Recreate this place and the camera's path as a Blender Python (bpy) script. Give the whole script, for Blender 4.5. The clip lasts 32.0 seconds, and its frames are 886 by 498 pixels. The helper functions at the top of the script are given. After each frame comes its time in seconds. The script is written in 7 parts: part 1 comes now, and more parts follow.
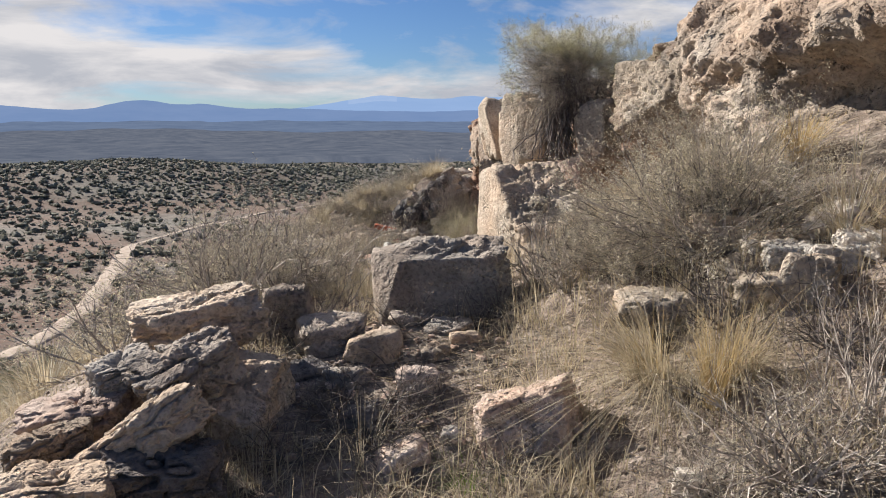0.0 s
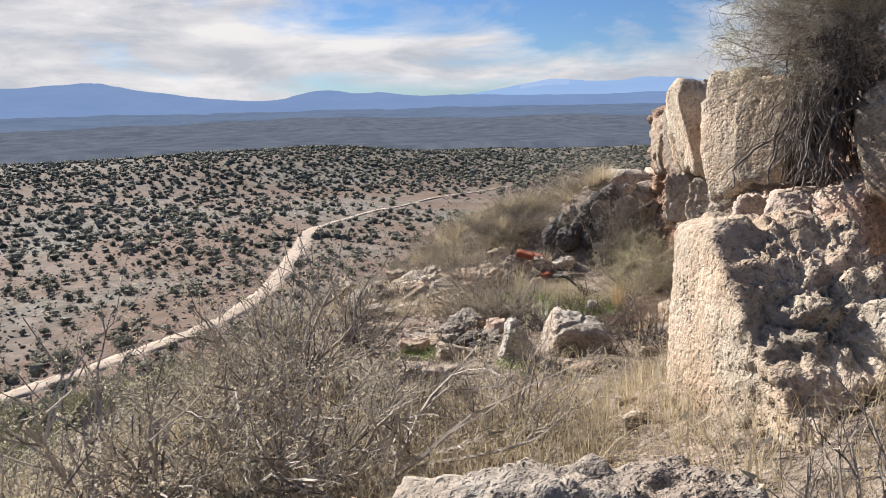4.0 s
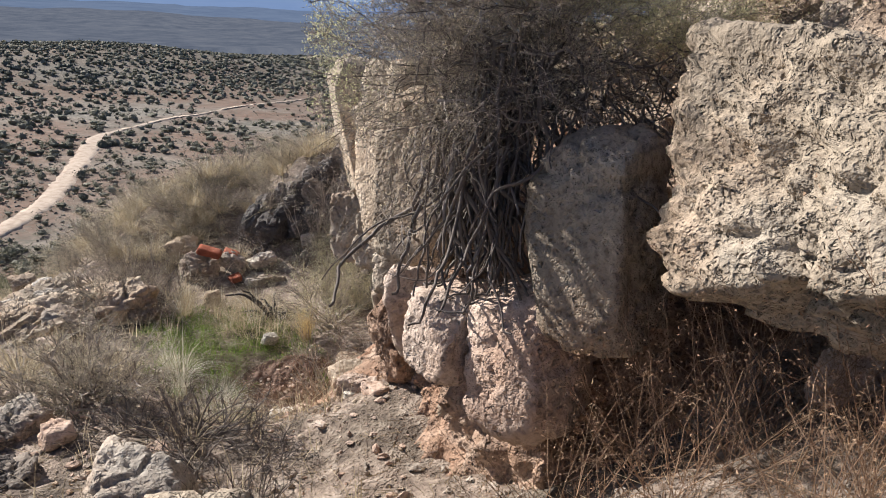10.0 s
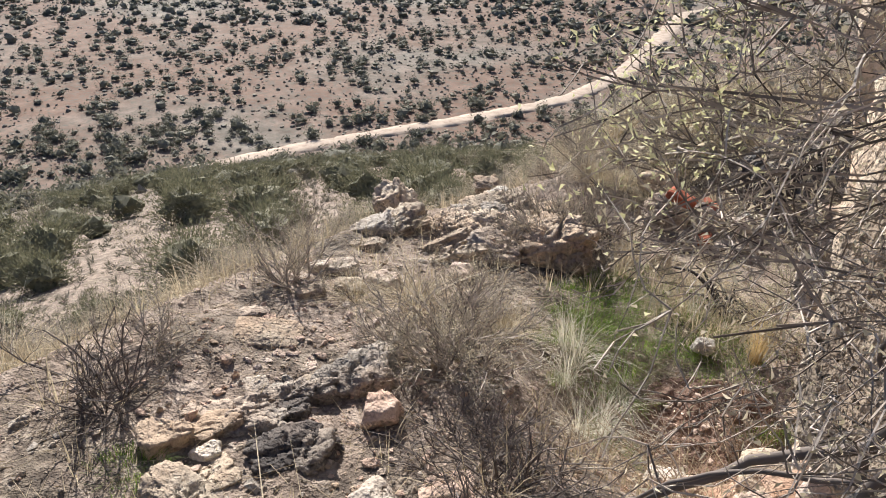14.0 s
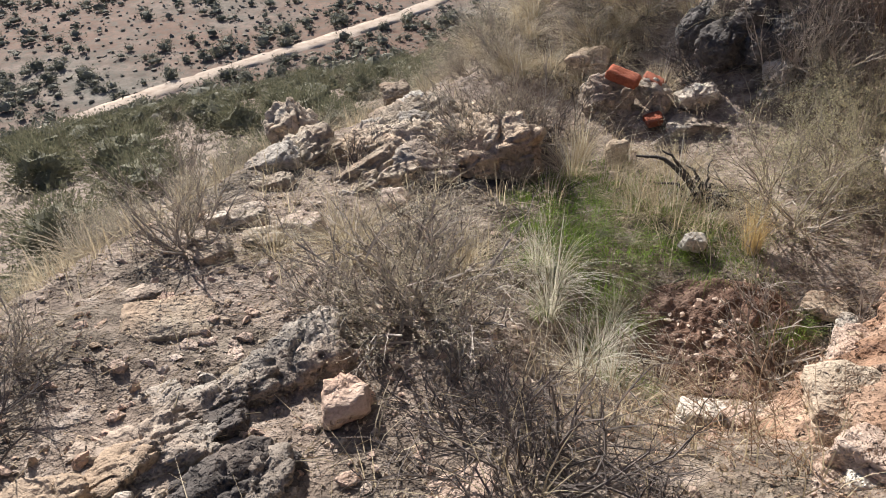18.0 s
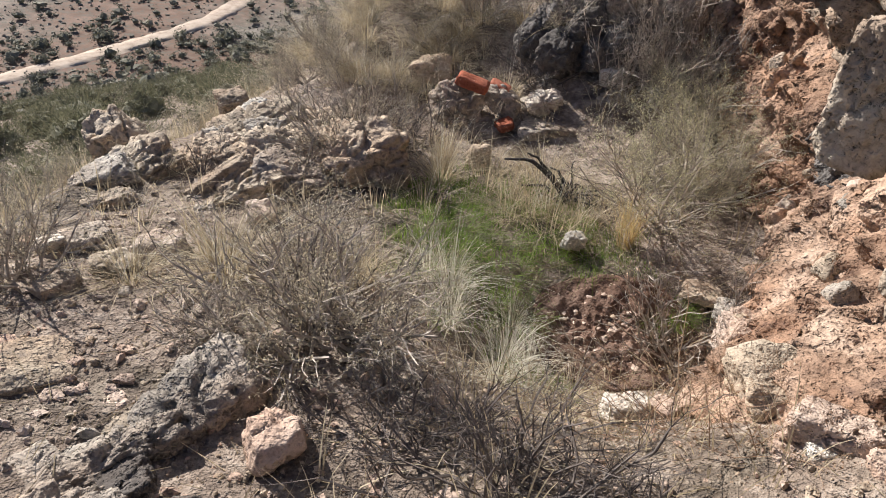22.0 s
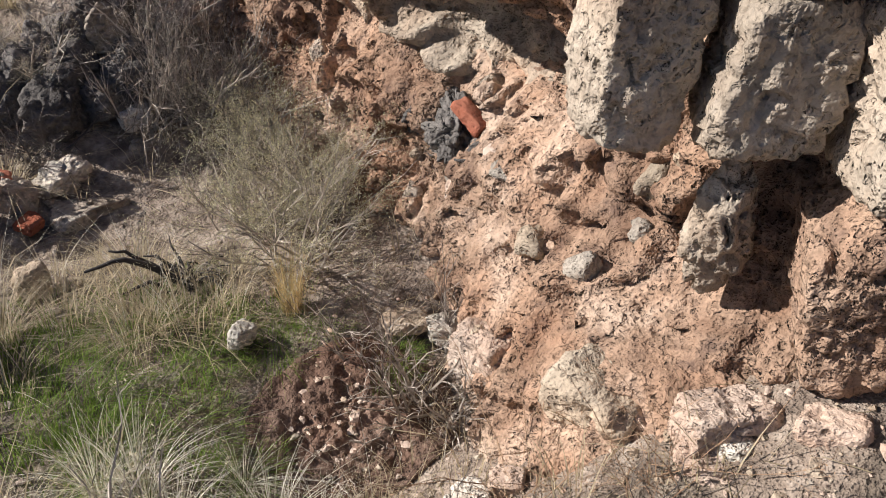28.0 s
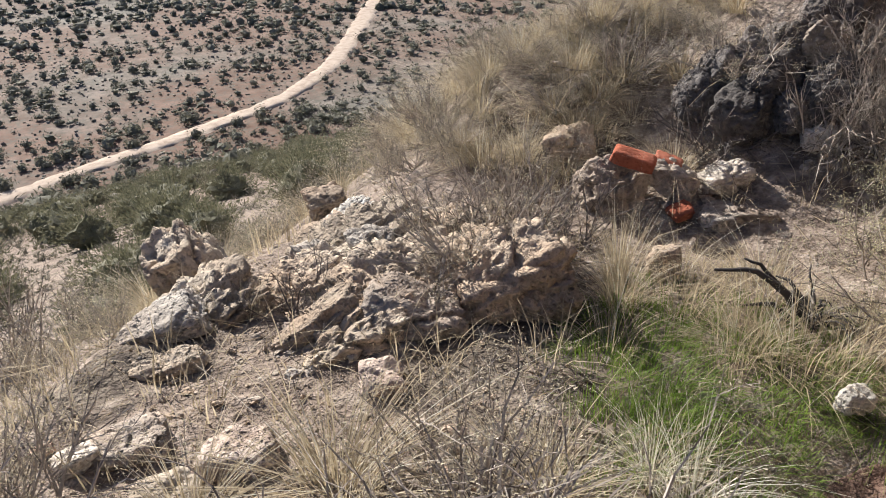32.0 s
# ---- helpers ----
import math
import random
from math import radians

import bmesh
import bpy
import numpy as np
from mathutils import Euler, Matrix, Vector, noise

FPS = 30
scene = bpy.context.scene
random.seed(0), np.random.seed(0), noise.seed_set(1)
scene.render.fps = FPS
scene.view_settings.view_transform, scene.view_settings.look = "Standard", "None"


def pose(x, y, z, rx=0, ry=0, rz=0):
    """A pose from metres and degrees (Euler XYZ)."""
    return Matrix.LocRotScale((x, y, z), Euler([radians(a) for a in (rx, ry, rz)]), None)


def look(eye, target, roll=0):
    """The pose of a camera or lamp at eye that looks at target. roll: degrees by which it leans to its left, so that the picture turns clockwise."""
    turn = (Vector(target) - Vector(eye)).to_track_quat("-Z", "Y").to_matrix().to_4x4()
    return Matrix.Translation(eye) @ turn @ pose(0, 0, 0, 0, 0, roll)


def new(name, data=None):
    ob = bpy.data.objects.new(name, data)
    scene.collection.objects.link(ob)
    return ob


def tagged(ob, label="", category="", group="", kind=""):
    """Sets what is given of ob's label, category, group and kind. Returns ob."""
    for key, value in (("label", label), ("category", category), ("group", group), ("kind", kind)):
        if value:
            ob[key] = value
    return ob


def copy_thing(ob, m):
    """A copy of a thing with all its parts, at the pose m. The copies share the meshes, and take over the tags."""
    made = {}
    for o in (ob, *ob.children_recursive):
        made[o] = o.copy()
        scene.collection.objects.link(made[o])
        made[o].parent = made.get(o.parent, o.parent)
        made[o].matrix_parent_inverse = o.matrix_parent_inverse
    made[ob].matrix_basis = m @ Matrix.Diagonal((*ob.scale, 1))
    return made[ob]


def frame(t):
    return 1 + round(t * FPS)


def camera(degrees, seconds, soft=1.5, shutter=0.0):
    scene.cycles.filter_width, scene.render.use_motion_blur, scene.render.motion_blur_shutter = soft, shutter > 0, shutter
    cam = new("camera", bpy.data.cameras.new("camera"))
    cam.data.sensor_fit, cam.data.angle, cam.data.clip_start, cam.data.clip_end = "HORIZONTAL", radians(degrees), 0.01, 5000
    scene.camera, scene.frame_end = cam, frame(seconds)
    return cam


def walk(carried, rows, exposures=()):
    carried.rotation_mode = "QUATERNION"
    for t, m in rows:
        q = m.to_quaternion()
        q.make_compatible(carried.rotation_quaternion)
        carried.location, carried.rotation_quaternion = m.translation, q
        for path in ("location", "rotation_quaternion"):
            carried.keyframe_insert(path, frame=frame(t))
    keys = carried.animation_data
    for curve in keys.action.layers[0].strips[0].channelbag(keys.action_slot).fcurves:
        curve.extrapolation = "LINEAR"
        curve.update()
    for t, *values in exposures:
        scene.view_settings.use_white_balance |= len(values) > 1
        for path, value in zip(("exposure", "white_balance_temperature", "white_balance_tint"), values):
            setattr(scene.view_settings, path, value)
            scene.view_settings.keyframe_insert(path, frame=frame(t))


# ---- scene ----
PATH = [
    (0, (-0.309, -1.771, 0.145), (0.124, 0.450, -0.268), 0.1),
    (0.5, (-0.284, -1.633, 0.124), (0.476, 0.514, -0.192), 1.0),
    (1, (-0.323, -1.382, 0.094), (0.209, 0.836, -0.202), 0.5),
    (1.5, (-0.179, -1.084, 0.000), (-0.024, 1.180, -0.368), -1.3),
    (2, (-0.006, -0.621, -0.049), (-0.002, 1.627, -0.534), -1.8),
    (2.5, (0.078, -0.178, 0.016), (0.045, 2.068, -0.481), -1.4),
    (3, (0.221, 0.240, 0.082), (0.138, 2.494, -0.373), -1.2),
    (3.5, (0.225, 0.529, 0.139), (0.129, 2.785, -0.294), -1.5),
    (5.5, (0.339, 1.546, 0.391), (0.355, 3.752, -0.260), 0.2),
    (6, (0.343, 1.584, 0.398), (0.439, 3.770, -0.312), 0.6),
    (6.5, (0.313, 1.625, 0.409), (0.501, 3.798, -0.319), 1.0),
    (7, (0.343, 1.699, 0.370), (0.645, 3.863, -0.346), 1.4),
    (7.5, (0.474, 1.789, 0.394), (0.869, 3.946, -0.302), 2.0),
    (8, (0.622, 1.896, 0.390), (1.117, 4.040, -0.281), 3.0),
    (8.5, (0.850, 2.130, 0.370), (1.434, 4.256, -0.281), 3.9),
    (9, (1.048, 2.324, 0.448), (1.692, 4.433, -0.205), 4.4),
    (9.5, (1.273, 2.453, 0.505), (1.891, 4.557, -0.185), 3.6),
    (10, (1.425, 2.593, 0.557), (1.912, 4.726, -0.151), 2.9),
    (10.5, (1.548, 2.830, 0.523), (1.865, 4.997, -0.181), 2.5),
    (11, (1.643, 3.079, 0.659), (1.776, 5.274, -0.014), 3.1),
    (11.5, (1.751, 3.246, 0.684), (1.758, 5.454, 0.038), 3.5),
    (12, (1.810, 3.381, 0.743), (1.674, 5.587, 0.108), 3.6),
    (12.5, (1.818, 3.629, 0.666), (1.475, 5.797, -0.022), 3.4),
    (13, (1.674, 3.800, 0.634), (1.094, 5.886, -0.143), 3.0),
    (13.5, (1.739, 3.932, 0.585), (0.857, 5.841, -0.344), 1.0),
    (14, (1.722, 3.987, 0.538), (0.701, 5.743, -0.542), 0.9),
    (14.5, (1.613, 4.051, 0.461), (0.539, 5.707, -0.719), 0.5),
    (16.5, (1.435, 4.337, 0.308), (0.415, 5.927, -1.003), -1.9),
    (17, (1.363, 4.414, 0.275), (0.438, 6.065, -1.033), -2.8),
    (17.5, (1.279, 4.439, 0.251), (0.474, 6.157, -1.050), -3.2),
    (18, (1.228, 4.478, 0.201), (0.561, 6.254, -1.101), -3.0),
    (18.5, (1.147, 4.447, 0.121), (0.585, 6.248, -1.197), -2.1),
    (19, (1.030, 4.411, 0.120), (0.570, 6.234, -1.205), -0.8),
    (19.5, (1.015, 4.456, 0.109), (0.630, 6.303, -1.206), 0.5),
    (20, (0.979, 4.502, 0.048), (0.691, 6.380, -1.248), 2.0),
    (20.5, (0.892, 4.497, 0.040), (0.691, 6.395, -1.241), 3.3),
    (21, (0.845, 4.507, 0.049), (0.738, 6.424, -1.217), 4.6),
    (21.5, (0.836, 4.526, 0.047), (0.775, 6.452, -1.209), 4.7),
    (22, (0.820, 4.538, 0.055), (0.774, 6.471, -1.190), 4.2),
    (22.5, (0.839, 4.606, 0.049), (0.796, 6.549, -1.181), 3.3),
    (23, (0.760, 4.610, -0.039), (0.724, 6.579, -1.228), 2.4),
    (23.5, (0.644, 4.538, -0.034), (0.630, 6.530, -1.184), 2.1),
    (24, (0.638, 4.574, -0.034), (0.664, 6.587, -1.147), 1.8),
    (24.5, (0.583, 4.621, -0.087), (0.653, 6.652, -1.165), 1.6),
    (26.5, (0.450, 4.999, -0.153), (1.067, 6.910, -1.273), -3.7),
    (27, (0.365, 5.242, -0.114), (1.390, 6.828, -1.426), 0.2),
    (27.5, (0.400, 5.365, -0.106), (1.610, 6.816, -1.418), 1.1),
    (28, (0.462, 5.419, -0.090), (1.814, 6.860, -1.270), 2.1),
    (28.5, (0.542, 5.456, -0.089), (1.842, 7.054, -1.109), 2.3),
    (29, (0.584, 5.521, -0.087), (1.587, 7.381, -0.995), 1.7),
    (29.5, (0.590, 5.563, -0.090), (1.234, 7.583, -0.981), 1.1),
    (30, (0.516, 5.571, -0.146), (0.797, 7.668, -1.045), 0.8),
    (30.5, (0.470, 5.565, -0.160), (0.466, 7.626, -1.180), -0.4),
    (31, (0.450, 5.537, -0.227), (0.215, 7.523, -1.364), -2.3),
    (31.5, (0.448, 5.543, -0.218), (0.107, 7.461, -1.441), -3.4),
    (32, (0.417, 5.542, -0.215), (0.121, 7.543, -1.310), -2.2),
]
cam = camera(62.0, 32.0, soft=1.0)
walk(cam, [(t, look(eye, target, roll)) for t, eye, target, roll in PATH], exposures=[(t, e + 0.26, 6500, 13.0) for t, e in ((0, 0.52), (3, 0.68), (6, 0.58), (9, 0.55), (12, 0.85), (13, 1.0), (14, 0.75), (17, 0.64), (20, 0.54), (23, 0.58), (27, 0.44), (28.5, 0.42), (29, 0.45), (31, 0.70), (32, 0.70))])

# ---- light ----
SUN_DIR = Vector((-0.62, 0.60, 0.50)).normalized()   # towards the sun
sun_data = bpy.data.lights.new("sun", "SUN")
sun_data.energy, sun_data.angle, sun_data.color = 5.0, radians(0.53), (1.0, 0.955, 0.885)
sun = new("sun", sun_data)
sun.matrix_world = look((-20, 8, 30), Vector((-20, 8, 30)) - SUN_DIR)

world = bpy.data.worlds.new("sky")
scene.world = world
world.use_nodes = True
wn, wl = world.node_tree.nodes, world.node_tree.links
wn.clear()


def wnode(kind, **values):
    n = wn.new(kind)
    for key, v in values.items():
        if isinstance(key, str) and key in n.inputs:
            n.inputs[key].default_value = v
    return n


sky = wn.new("ShaderNodeTexSky")
sky.sky_type, sky.sun_disc = "NISHITA", False
sky.sun_elevation = math.asin(SUN_DIR.z)
sky.sun_rotation = math.atan2(SUN_DIR.x, SUN_DIR.y)
sky.altitude, sky.air_density, sky.dust_density, sky.ozone_density = 1200, 1.0, 0.3, 1.5
coord = wn.new("ShaderNodeTexCoord")
# thin streaks of cloud, thicker towards the sun's side of the sky
cmap = wn.new("ShaderNodeMapping")
cmap.inputs["Scale"].default_value = (1.6, 1.6, 7.0)
cmap.inputs["Location"].default_value = (3.3, 0.4, 0.2)
wl.new(coord.outputs["Generated"], cmap.inputs["Vector"])
cn = wnode("ShaderNodeTexNoise", Scale=1.7, Detail=10.0, Roughness=0.58, Distortion=0.5)
wl.new(cmap.outputs[0], cn.inputs["Vector"])
sep = wn.new("ShaderNodeSeparateXYZ")
wl.new(coord.outputs["Generated"], sep.inputs[0])
side = wnode("ShaderNodeMapRange")
side.inputs["From Min"].default_value, side.inputs["From Max"].default_value = 0.25, -0.45
side.inputs["To Min"].default_value, side.inputs["To Max"].default_value = 0.0, 0.18
wl.new(sep.outputs[0], side.inputs["Value"])
addn = wn.new("ShaderNodeMath")
addn.operation = "ADD"
wl.new(cn.outputs["Fac"], addn.inputs[0])
wl.new(side.outputs[0], addn.inputs[1])
south = wnode("ShaderNodeMapRange")   # clear air over the hill behind
south.inputs["From Min"].default_value, south.inputs["From Max"].default_value = -0.15, 0.45
south.inputs["To Min"].default_value, south.inputs["To Max"].default_value = -0.28, 0.0
wl.new(sep.outputs[1], south.inputs["Value"])
addn2 = wn.new("ShaderNodeMath")
addn2.operation = "ADD"
wl.new(addn.outputs[0], addn2.inputs[0])
wl.new(south.outputs[0], addn2.inputs[1])
cr = wn.new("ShaderNodeValToRGB")
cr.color_ramp.elements[0].position, cr.color_ramp.elements[1].position = 0.44, 0.61
wl.new(addn2.outputs[0], cr.inputs[0])
mix = wn.new("ShaderNodeMix")
mix.data_type = "RGBA"
wl.new(cr.outputs[0], mix.inputs[0])
tintn = wn.new("ShaderNodeMix")   # the deep blue of clear dry air
tintn.data_type, tintn.blend_type = "RGBA", "MULTIPLY"
tintn.inputs[0].default_value = 1.0
tintn.inputs[7].default_value = (1.3, 1.85, 2.7, 1)
wl.new(sky.outputs[0], tintn.inputs[6])
wl.new(tintn.outputs[2], mix.inputs[6])
shade = wnode("ShaderNodeTexNoise", Scale=3.1, Detail=8.0, Roughness=0.6, Distortion=0.3)
wl.new(cmap.outputs[0], shade.inputs["Vector"])
tone = wn.new("ShaderNodeValToRGB")   # grey-blue undersides, white streaks
for el, p, c in zip(tone.color_ramp.elements, (0.38, 0.62), ((15.0, 15.9, 17.4, 1), (25.0, 24.7, 24.4, 1))):
    el.position, el.color = p, c
wl.new(shade.outputs["Fac"], tone.inputs[0])
wl.new(tone.outputs[0], mix.inputs[7])
bg = wnode("ShaderNodeBackground", Strength=0.0185)
wl.new(mix.outputs[2], bg.inputs["Color"])
wout = wn.new("ShaderNodeOutputWorld")
wl.new(bg.outputs[0], wout.inputs[0])

# ---- materials ----
def make_material(name):
    m = bpy.data.materials.new(name)
    m.use_nodes = True
    nt = m.node_tree
    b = nt.nodes["Principled BSDF"]
    b.inputs["Specular IOR Level"].default_value = 0.25
    return m, nt, b


def noise_node(nt, scale, detail=6.0, rough=0.6, vec=None, dist=0.0):
    n = nt.nodes.new("ShaderNodeTexNoise")
    n.inputs["Scale"].default_value, n.inputs["Detail"].default_value = scale, detail
    n.inputs["Roughness"].default_value, n.inputs["Distortion"].default_value = rough, dist
    if vec is not None:
        nt.links.new(vec, n.inputs["Vector"])
    return n


def ramp_node(nt, src, stops):
    r = nt.nodes.new("ShaderNodeValToRGB")
    e = r.color_ramp.elements
    while len(e) < len(stops):
        e.new(0.5)
    for el, (p, c) in zip(e, stops):
        el.position, el.color = p, (*c, 1) if len(c) == 3 else c
    nt.links.new(src, r.inputs[0])
    return r


def mix_node(nt, fac, a, b, mode="MIX"):
    n = nt.nodes.new("ShaderNodeMix")
    n.data_type, n.blend_type = "RGBA", mode
    for sock, v in ((n.inputs[0], fac), (n.inputs[6], a), (n.inputs[7], b)):
        if hasattr(v, "is_linked"):
            nt.links.new(v, sock)
        elif isinstance(v, (int, float)):
            sock.default_value = v
        else:
            sock.default_value = (*v, 1)
    return n.outputs[2]


def bump_node(nt, bsdf, height, strength, dist, prev=None):
    n = nt.nodes.new("ShaderNodeBump")
    n.inputs["Strength"].default_value, n.inputs["Distance"].default_value = strength, dist
    n.inputs["Filter Width"].default_value = 0.8
    nt.links.new(height, n.inputs["Height"])
    if prev is not None:
        nt.links.new(prev.outputs[0], n.inputs["Normal"])
    nt.links.new(n.outputs[0], bsdf.inputs["Normal"])
    return n


def rock_material(name, dark, mid, light, stain, grain=50.0, pits=16.0, bump=1.0, stain_at=0.58):
    """Weathered stone: broad colour patches, grain, dark lichen stains and pitted relief, in world metres."""
    m, nt, b = make_material(name)
    g = nt.nodes.new("ShaderNodeNewGeometry")
    pos = g.outputs["Position"]
    info = nt.nodes.new("ShaderNodeObjectInfo")
    broad = noise_node(nt, 2.6, 5, 0.62, pos, 0.4)
    fine = noise_node(nt, grain, 3, 0.6, pos)
    col = ramp_node(nt, broad.outputs["Fac"], [(0.30, dark), (0.50, mid), (0.70, light)]).outputs[0]
    col = mix_node(nt, 0.55, col, ramp_node(nt, fine.outputs["Fac"], [(0.32, (0.30, 0.28, 0.26)), (0.46, (0.82, 0.81, 0.80)), (0.64, (1.0, 1.0, 1.0))]).outputs[0], "MULTIPLY")
    warm = noise_node(nt, 1.9, 4, 0.6, pos, 0.2)
    col = mix_node(nt, 1.0, col, ramp_node(nt, warm.outputs["Fac"], [(0.42, (0.97, 1.0, 1.03)), (0.60, (1.04, 0.965, 0.92))]).outputs[0], "MULTIPLY")
    blot = noise_node(nt, 7.5, 6, 0.7, pos, 0.3)
    fac = ramp_node(nt, blot.outputs["Fac"], [(stain_at, (0, 0, 0)), (stain_at + 0.14, (0.8, 0.8, 0.8))]).outputs[0]
    col = mix_node(nt, fac, col, stain)
    vary = nt.nodes.new("ShaderNodeMapRange")
    vary.inputs["To Min"].default_value, vary.inputs["To Max"].default_value = 0.82, 1.14
    nt.links.new(info.outputs["Random"], vary.inputs[0])
    col = mix_node(nt, 1.0, col, vary.outputs[0], "MULTIPLY")
    nt.links.new(col, b.inputs["Base Color"])
    b.inputs["Roughness"].default_value = 0.93
    mid_n = noise_node(nt, pits * 1.5, 4, 0.66, pos)
    broad_h = noise_node(nt, 5.0, 3, 0.6, pos, 0.1)
    where = ramp_node(nt, noise_node(nt, 3.4, 3, 0.6, pos).outputs["Fac"], [(0.40, (0.25, 0.25, 0.25)), (0.60, (1, 1, 1))]).outputs[0]
    wob = mix_node(nt, 0.03, pos, mid_n.outputs["Color"])
    b0 = bump_node(nt, b, broad_h.outputs["Fac"], 1.0, 0.03 * bump)
    b1 = bump_node(nt, b, mid_n.outputs["Fac"], 1.0, 0.016 * bump, b0)
    for scale, depth in ((pits * 2.6, 0.016), (pits * 7.0, 0.007)):   # weathered holes, large and small
        v = nt.nodes.new("ShaderNodeTexVoronoi")
        v.inputs["Scale"].default_value = scale
        nt.links.new(wob, v.inputs["Vector"])
        hole = ramp_node(nt, v.outputs["Distance"], [(0.10, (0, 0, 0)), (0.42, (1, 1, 1))]).outputs[0]
        b1 = bump_node(nt, b, mix_node(nt, where, (1, 1, 1), hole), 0.9, depth * bump, b1)
    bump_node(nt, b, fine.outputs["Fac"], 1.0, 0.008 * bump, b1)
    return m


LIMESTONE = rock_material("limestone", (0.29, 0.235, 0.175), (0.44, 0.36, 0.27), (0.58, 0.495, 0.39), (0.18, 0.155, 0.13), bump=0.9, stain_at=0.59)
PALE = rock_material("pale_limestone", (0.46, 0.42, 0.35), (0.62, 0.57, 0.49), (0.72, 0.68, 0.60), (0.34, 0.30, 0.26), stain_at=0.64)
GREY = rock_material("grey_limestone", (0.25, 0.215, 0.178), (0.39, 0.342, 0.285), (0.53, 0.475, 0.40), (0.15, 0.134, 0.117), bump=1.0, stain_at=0.56)
DARK = rock_material("dark_basalt", (0.085, 0.075, 0.068), (0.145, 0.13, 0.118), (0.28, 0.25, 0.225), (0.06, 0.055, 0.052), bump=0.9)
PINK = rock_material("pink_conglomerate", (0.165, 0.093, 0.06), (0.37, 0.248, 0.172), (0.57, 0.435, 0.335), (0.12, 0.078, 0.062), grain=34, pits=12, bump=1.7, stain_at=0.53)
PINKSTONE = rock_material("pink_limestone", (0.42, 0.305, 0.235), (0.56, 0.435, 0.35), (0.67, 0.555, 0.465), (0.28, 0.205, 0.165), bump=0.9, stain_at=0.60)
CLIFF = rock_material("cliff_limestone", (0.23, 0.18, 0.138), (0.36, 0.295, 0.228), (0.49, 0.415, 0.33), (0.18, 0.148, 0.122), grain=34, pits=11, bump=1.2, stain_at=0.59)
BRICK = rock_material("red_brick", (0.27, 0.075, 0.042), (0.36, 0.115, 0.065), (0.42, 0.17, 0.11), (0.26, 0.16, 0.12), grain=70, pits=30, bump=0.3, stain_at=0.66)
SOIL = rock_material("red_soil", (0.095, 0.058, 0.042), (0.155, 0.098, 0.072), (0.25, 0.17, 0.128), (0.07, 0.047, 0.036), grain=60, pits=26, bump=0.8)


def plant_material(name, a, b2, rough=0.75, translucent=0.35, scale=14.0):
    """Stems and leaves: colour varies piece by piece and along the plant; thin parts let some light through."""
    m, nt, b = make_material(name)
    g = nt.nodes.new("ShaderNodeNewGeometry")
    n = noise_node(nt, scale, 3, 0.6, g.outputs["Position"])
    f = mix_node(nt, 0.55, n.outputs["Fac"], g.outputs["Random Per Island"])
    col = ramp_node(nt, f, [(0.25, a), (0.75, b2)]).outputs[0]
    nt.links.new(col, b.inputs["Base Color"])
    b.inputs["Roughness"].default_value = rough
    if translucent > 0:
        tr = nt.nodes.new("ShaderNodeBsdfTranslucent")
        nt.links.new(col, tr.inputs["Color"])
        mx = nt.nodes.new("ShaderNodeMixShader")
        mx.inputs[0].default_value = translucent
        nt.links.new(b.outputs[0], mx.inputs[1])
        nt.links.new(tr.outputs[0], mx.inputs[2])
        nt.links.new(mx.outputs[0], nt.nodes["Material Output"].inputs["Surface"])
    return m


TWIG = plant_material("grey_twig", (0.14, 0.118, 0.10), (0.52, 0.46, 0.395), 0.85, 0.0)
TWIG_DARK = plant_material("dark_twig", (0.055, 0.046, 0.042), (0.20, 0.17, 0.15), 0.85, 0.0)
ROOT = plant_material("bleached_root", (0.12, 0.105, 0.10), (0.42, 0.38, 0.35), 0.8, 0.0, 6.0)
STRAW = plant_material("straw", (0.34, 0.28, 0.18), (0.62, 0.53, 0.375), 0.7, 0.4)
GOLD = plant_material("golden_grass", (0.46, 0.34, 0.16), (0.68, 0.53, 0.28), 0.7, 0.4)
PALE_STRAW = plant_material("bleached_straw", (0.58, 0.54, 0.43), (0.80, 0.77, 0.66), 0.7, 0.35)
GREEN_GRASS = plant_material("green_grass", (0.075, 0.135, 0.016), (0.24, 0.34, 0.065), 0.6, 0.4)
SAGE = plant_material("dry_sage_leaf", (0.39, 0.345, 0.24), (0.65, 0.585, 0.435), 0.8, 0.35)
SAGE_GREEN = plant_material("sage_leaf", (0.34, 0.325, 0.195), (0.62, 0.58, 0.38), 0.8, 0.45)
YELLOW_LEAF = plant_material("yellow_green_leaf", (0.46, 0.46, 0.24), (0.70, 0.69, 0.44), 0.7, 0.4)
BUSH_GREEN = plant_material("slope_shrub_leaf", (0.105, 0.108, 0.066), (0.235, 0.228, 0.145), 0.75, 0.3, 2.0)
BUSH_TWIG = plant_material("bush_stem", (0.075, 0.062, 0.054), (0.36, 0.31, 0.27), 0.85, 0.0)
CHAR = plant_material("charred_wood", (0.018, 0.016, 0.015), (0.075, 0.066, 0.06), 0.8, 0.0, 9.0)
WEED = plant_material("brown_weed", (0.17, 0.10, 0.066), (0.46, 0.32, 0.21), 0.8, 0.2)
JUNIPER = plant_material("juniper_leaf", (0.12, 0.124, 0.09), (0.275, 0.265, 0.20), 0.85, 0.2, 0.5)
SCRUB = plant_material("plain_scrub_leaf", (0.15, 0.143, 0.11), (0.30, 0.275, 0.22), 0.85, 0.2, 0.5)

# ---- numeric helpers ----
U = 1.15   # metres in one unit of the plan; meshes and places below are laid out in units of the plan

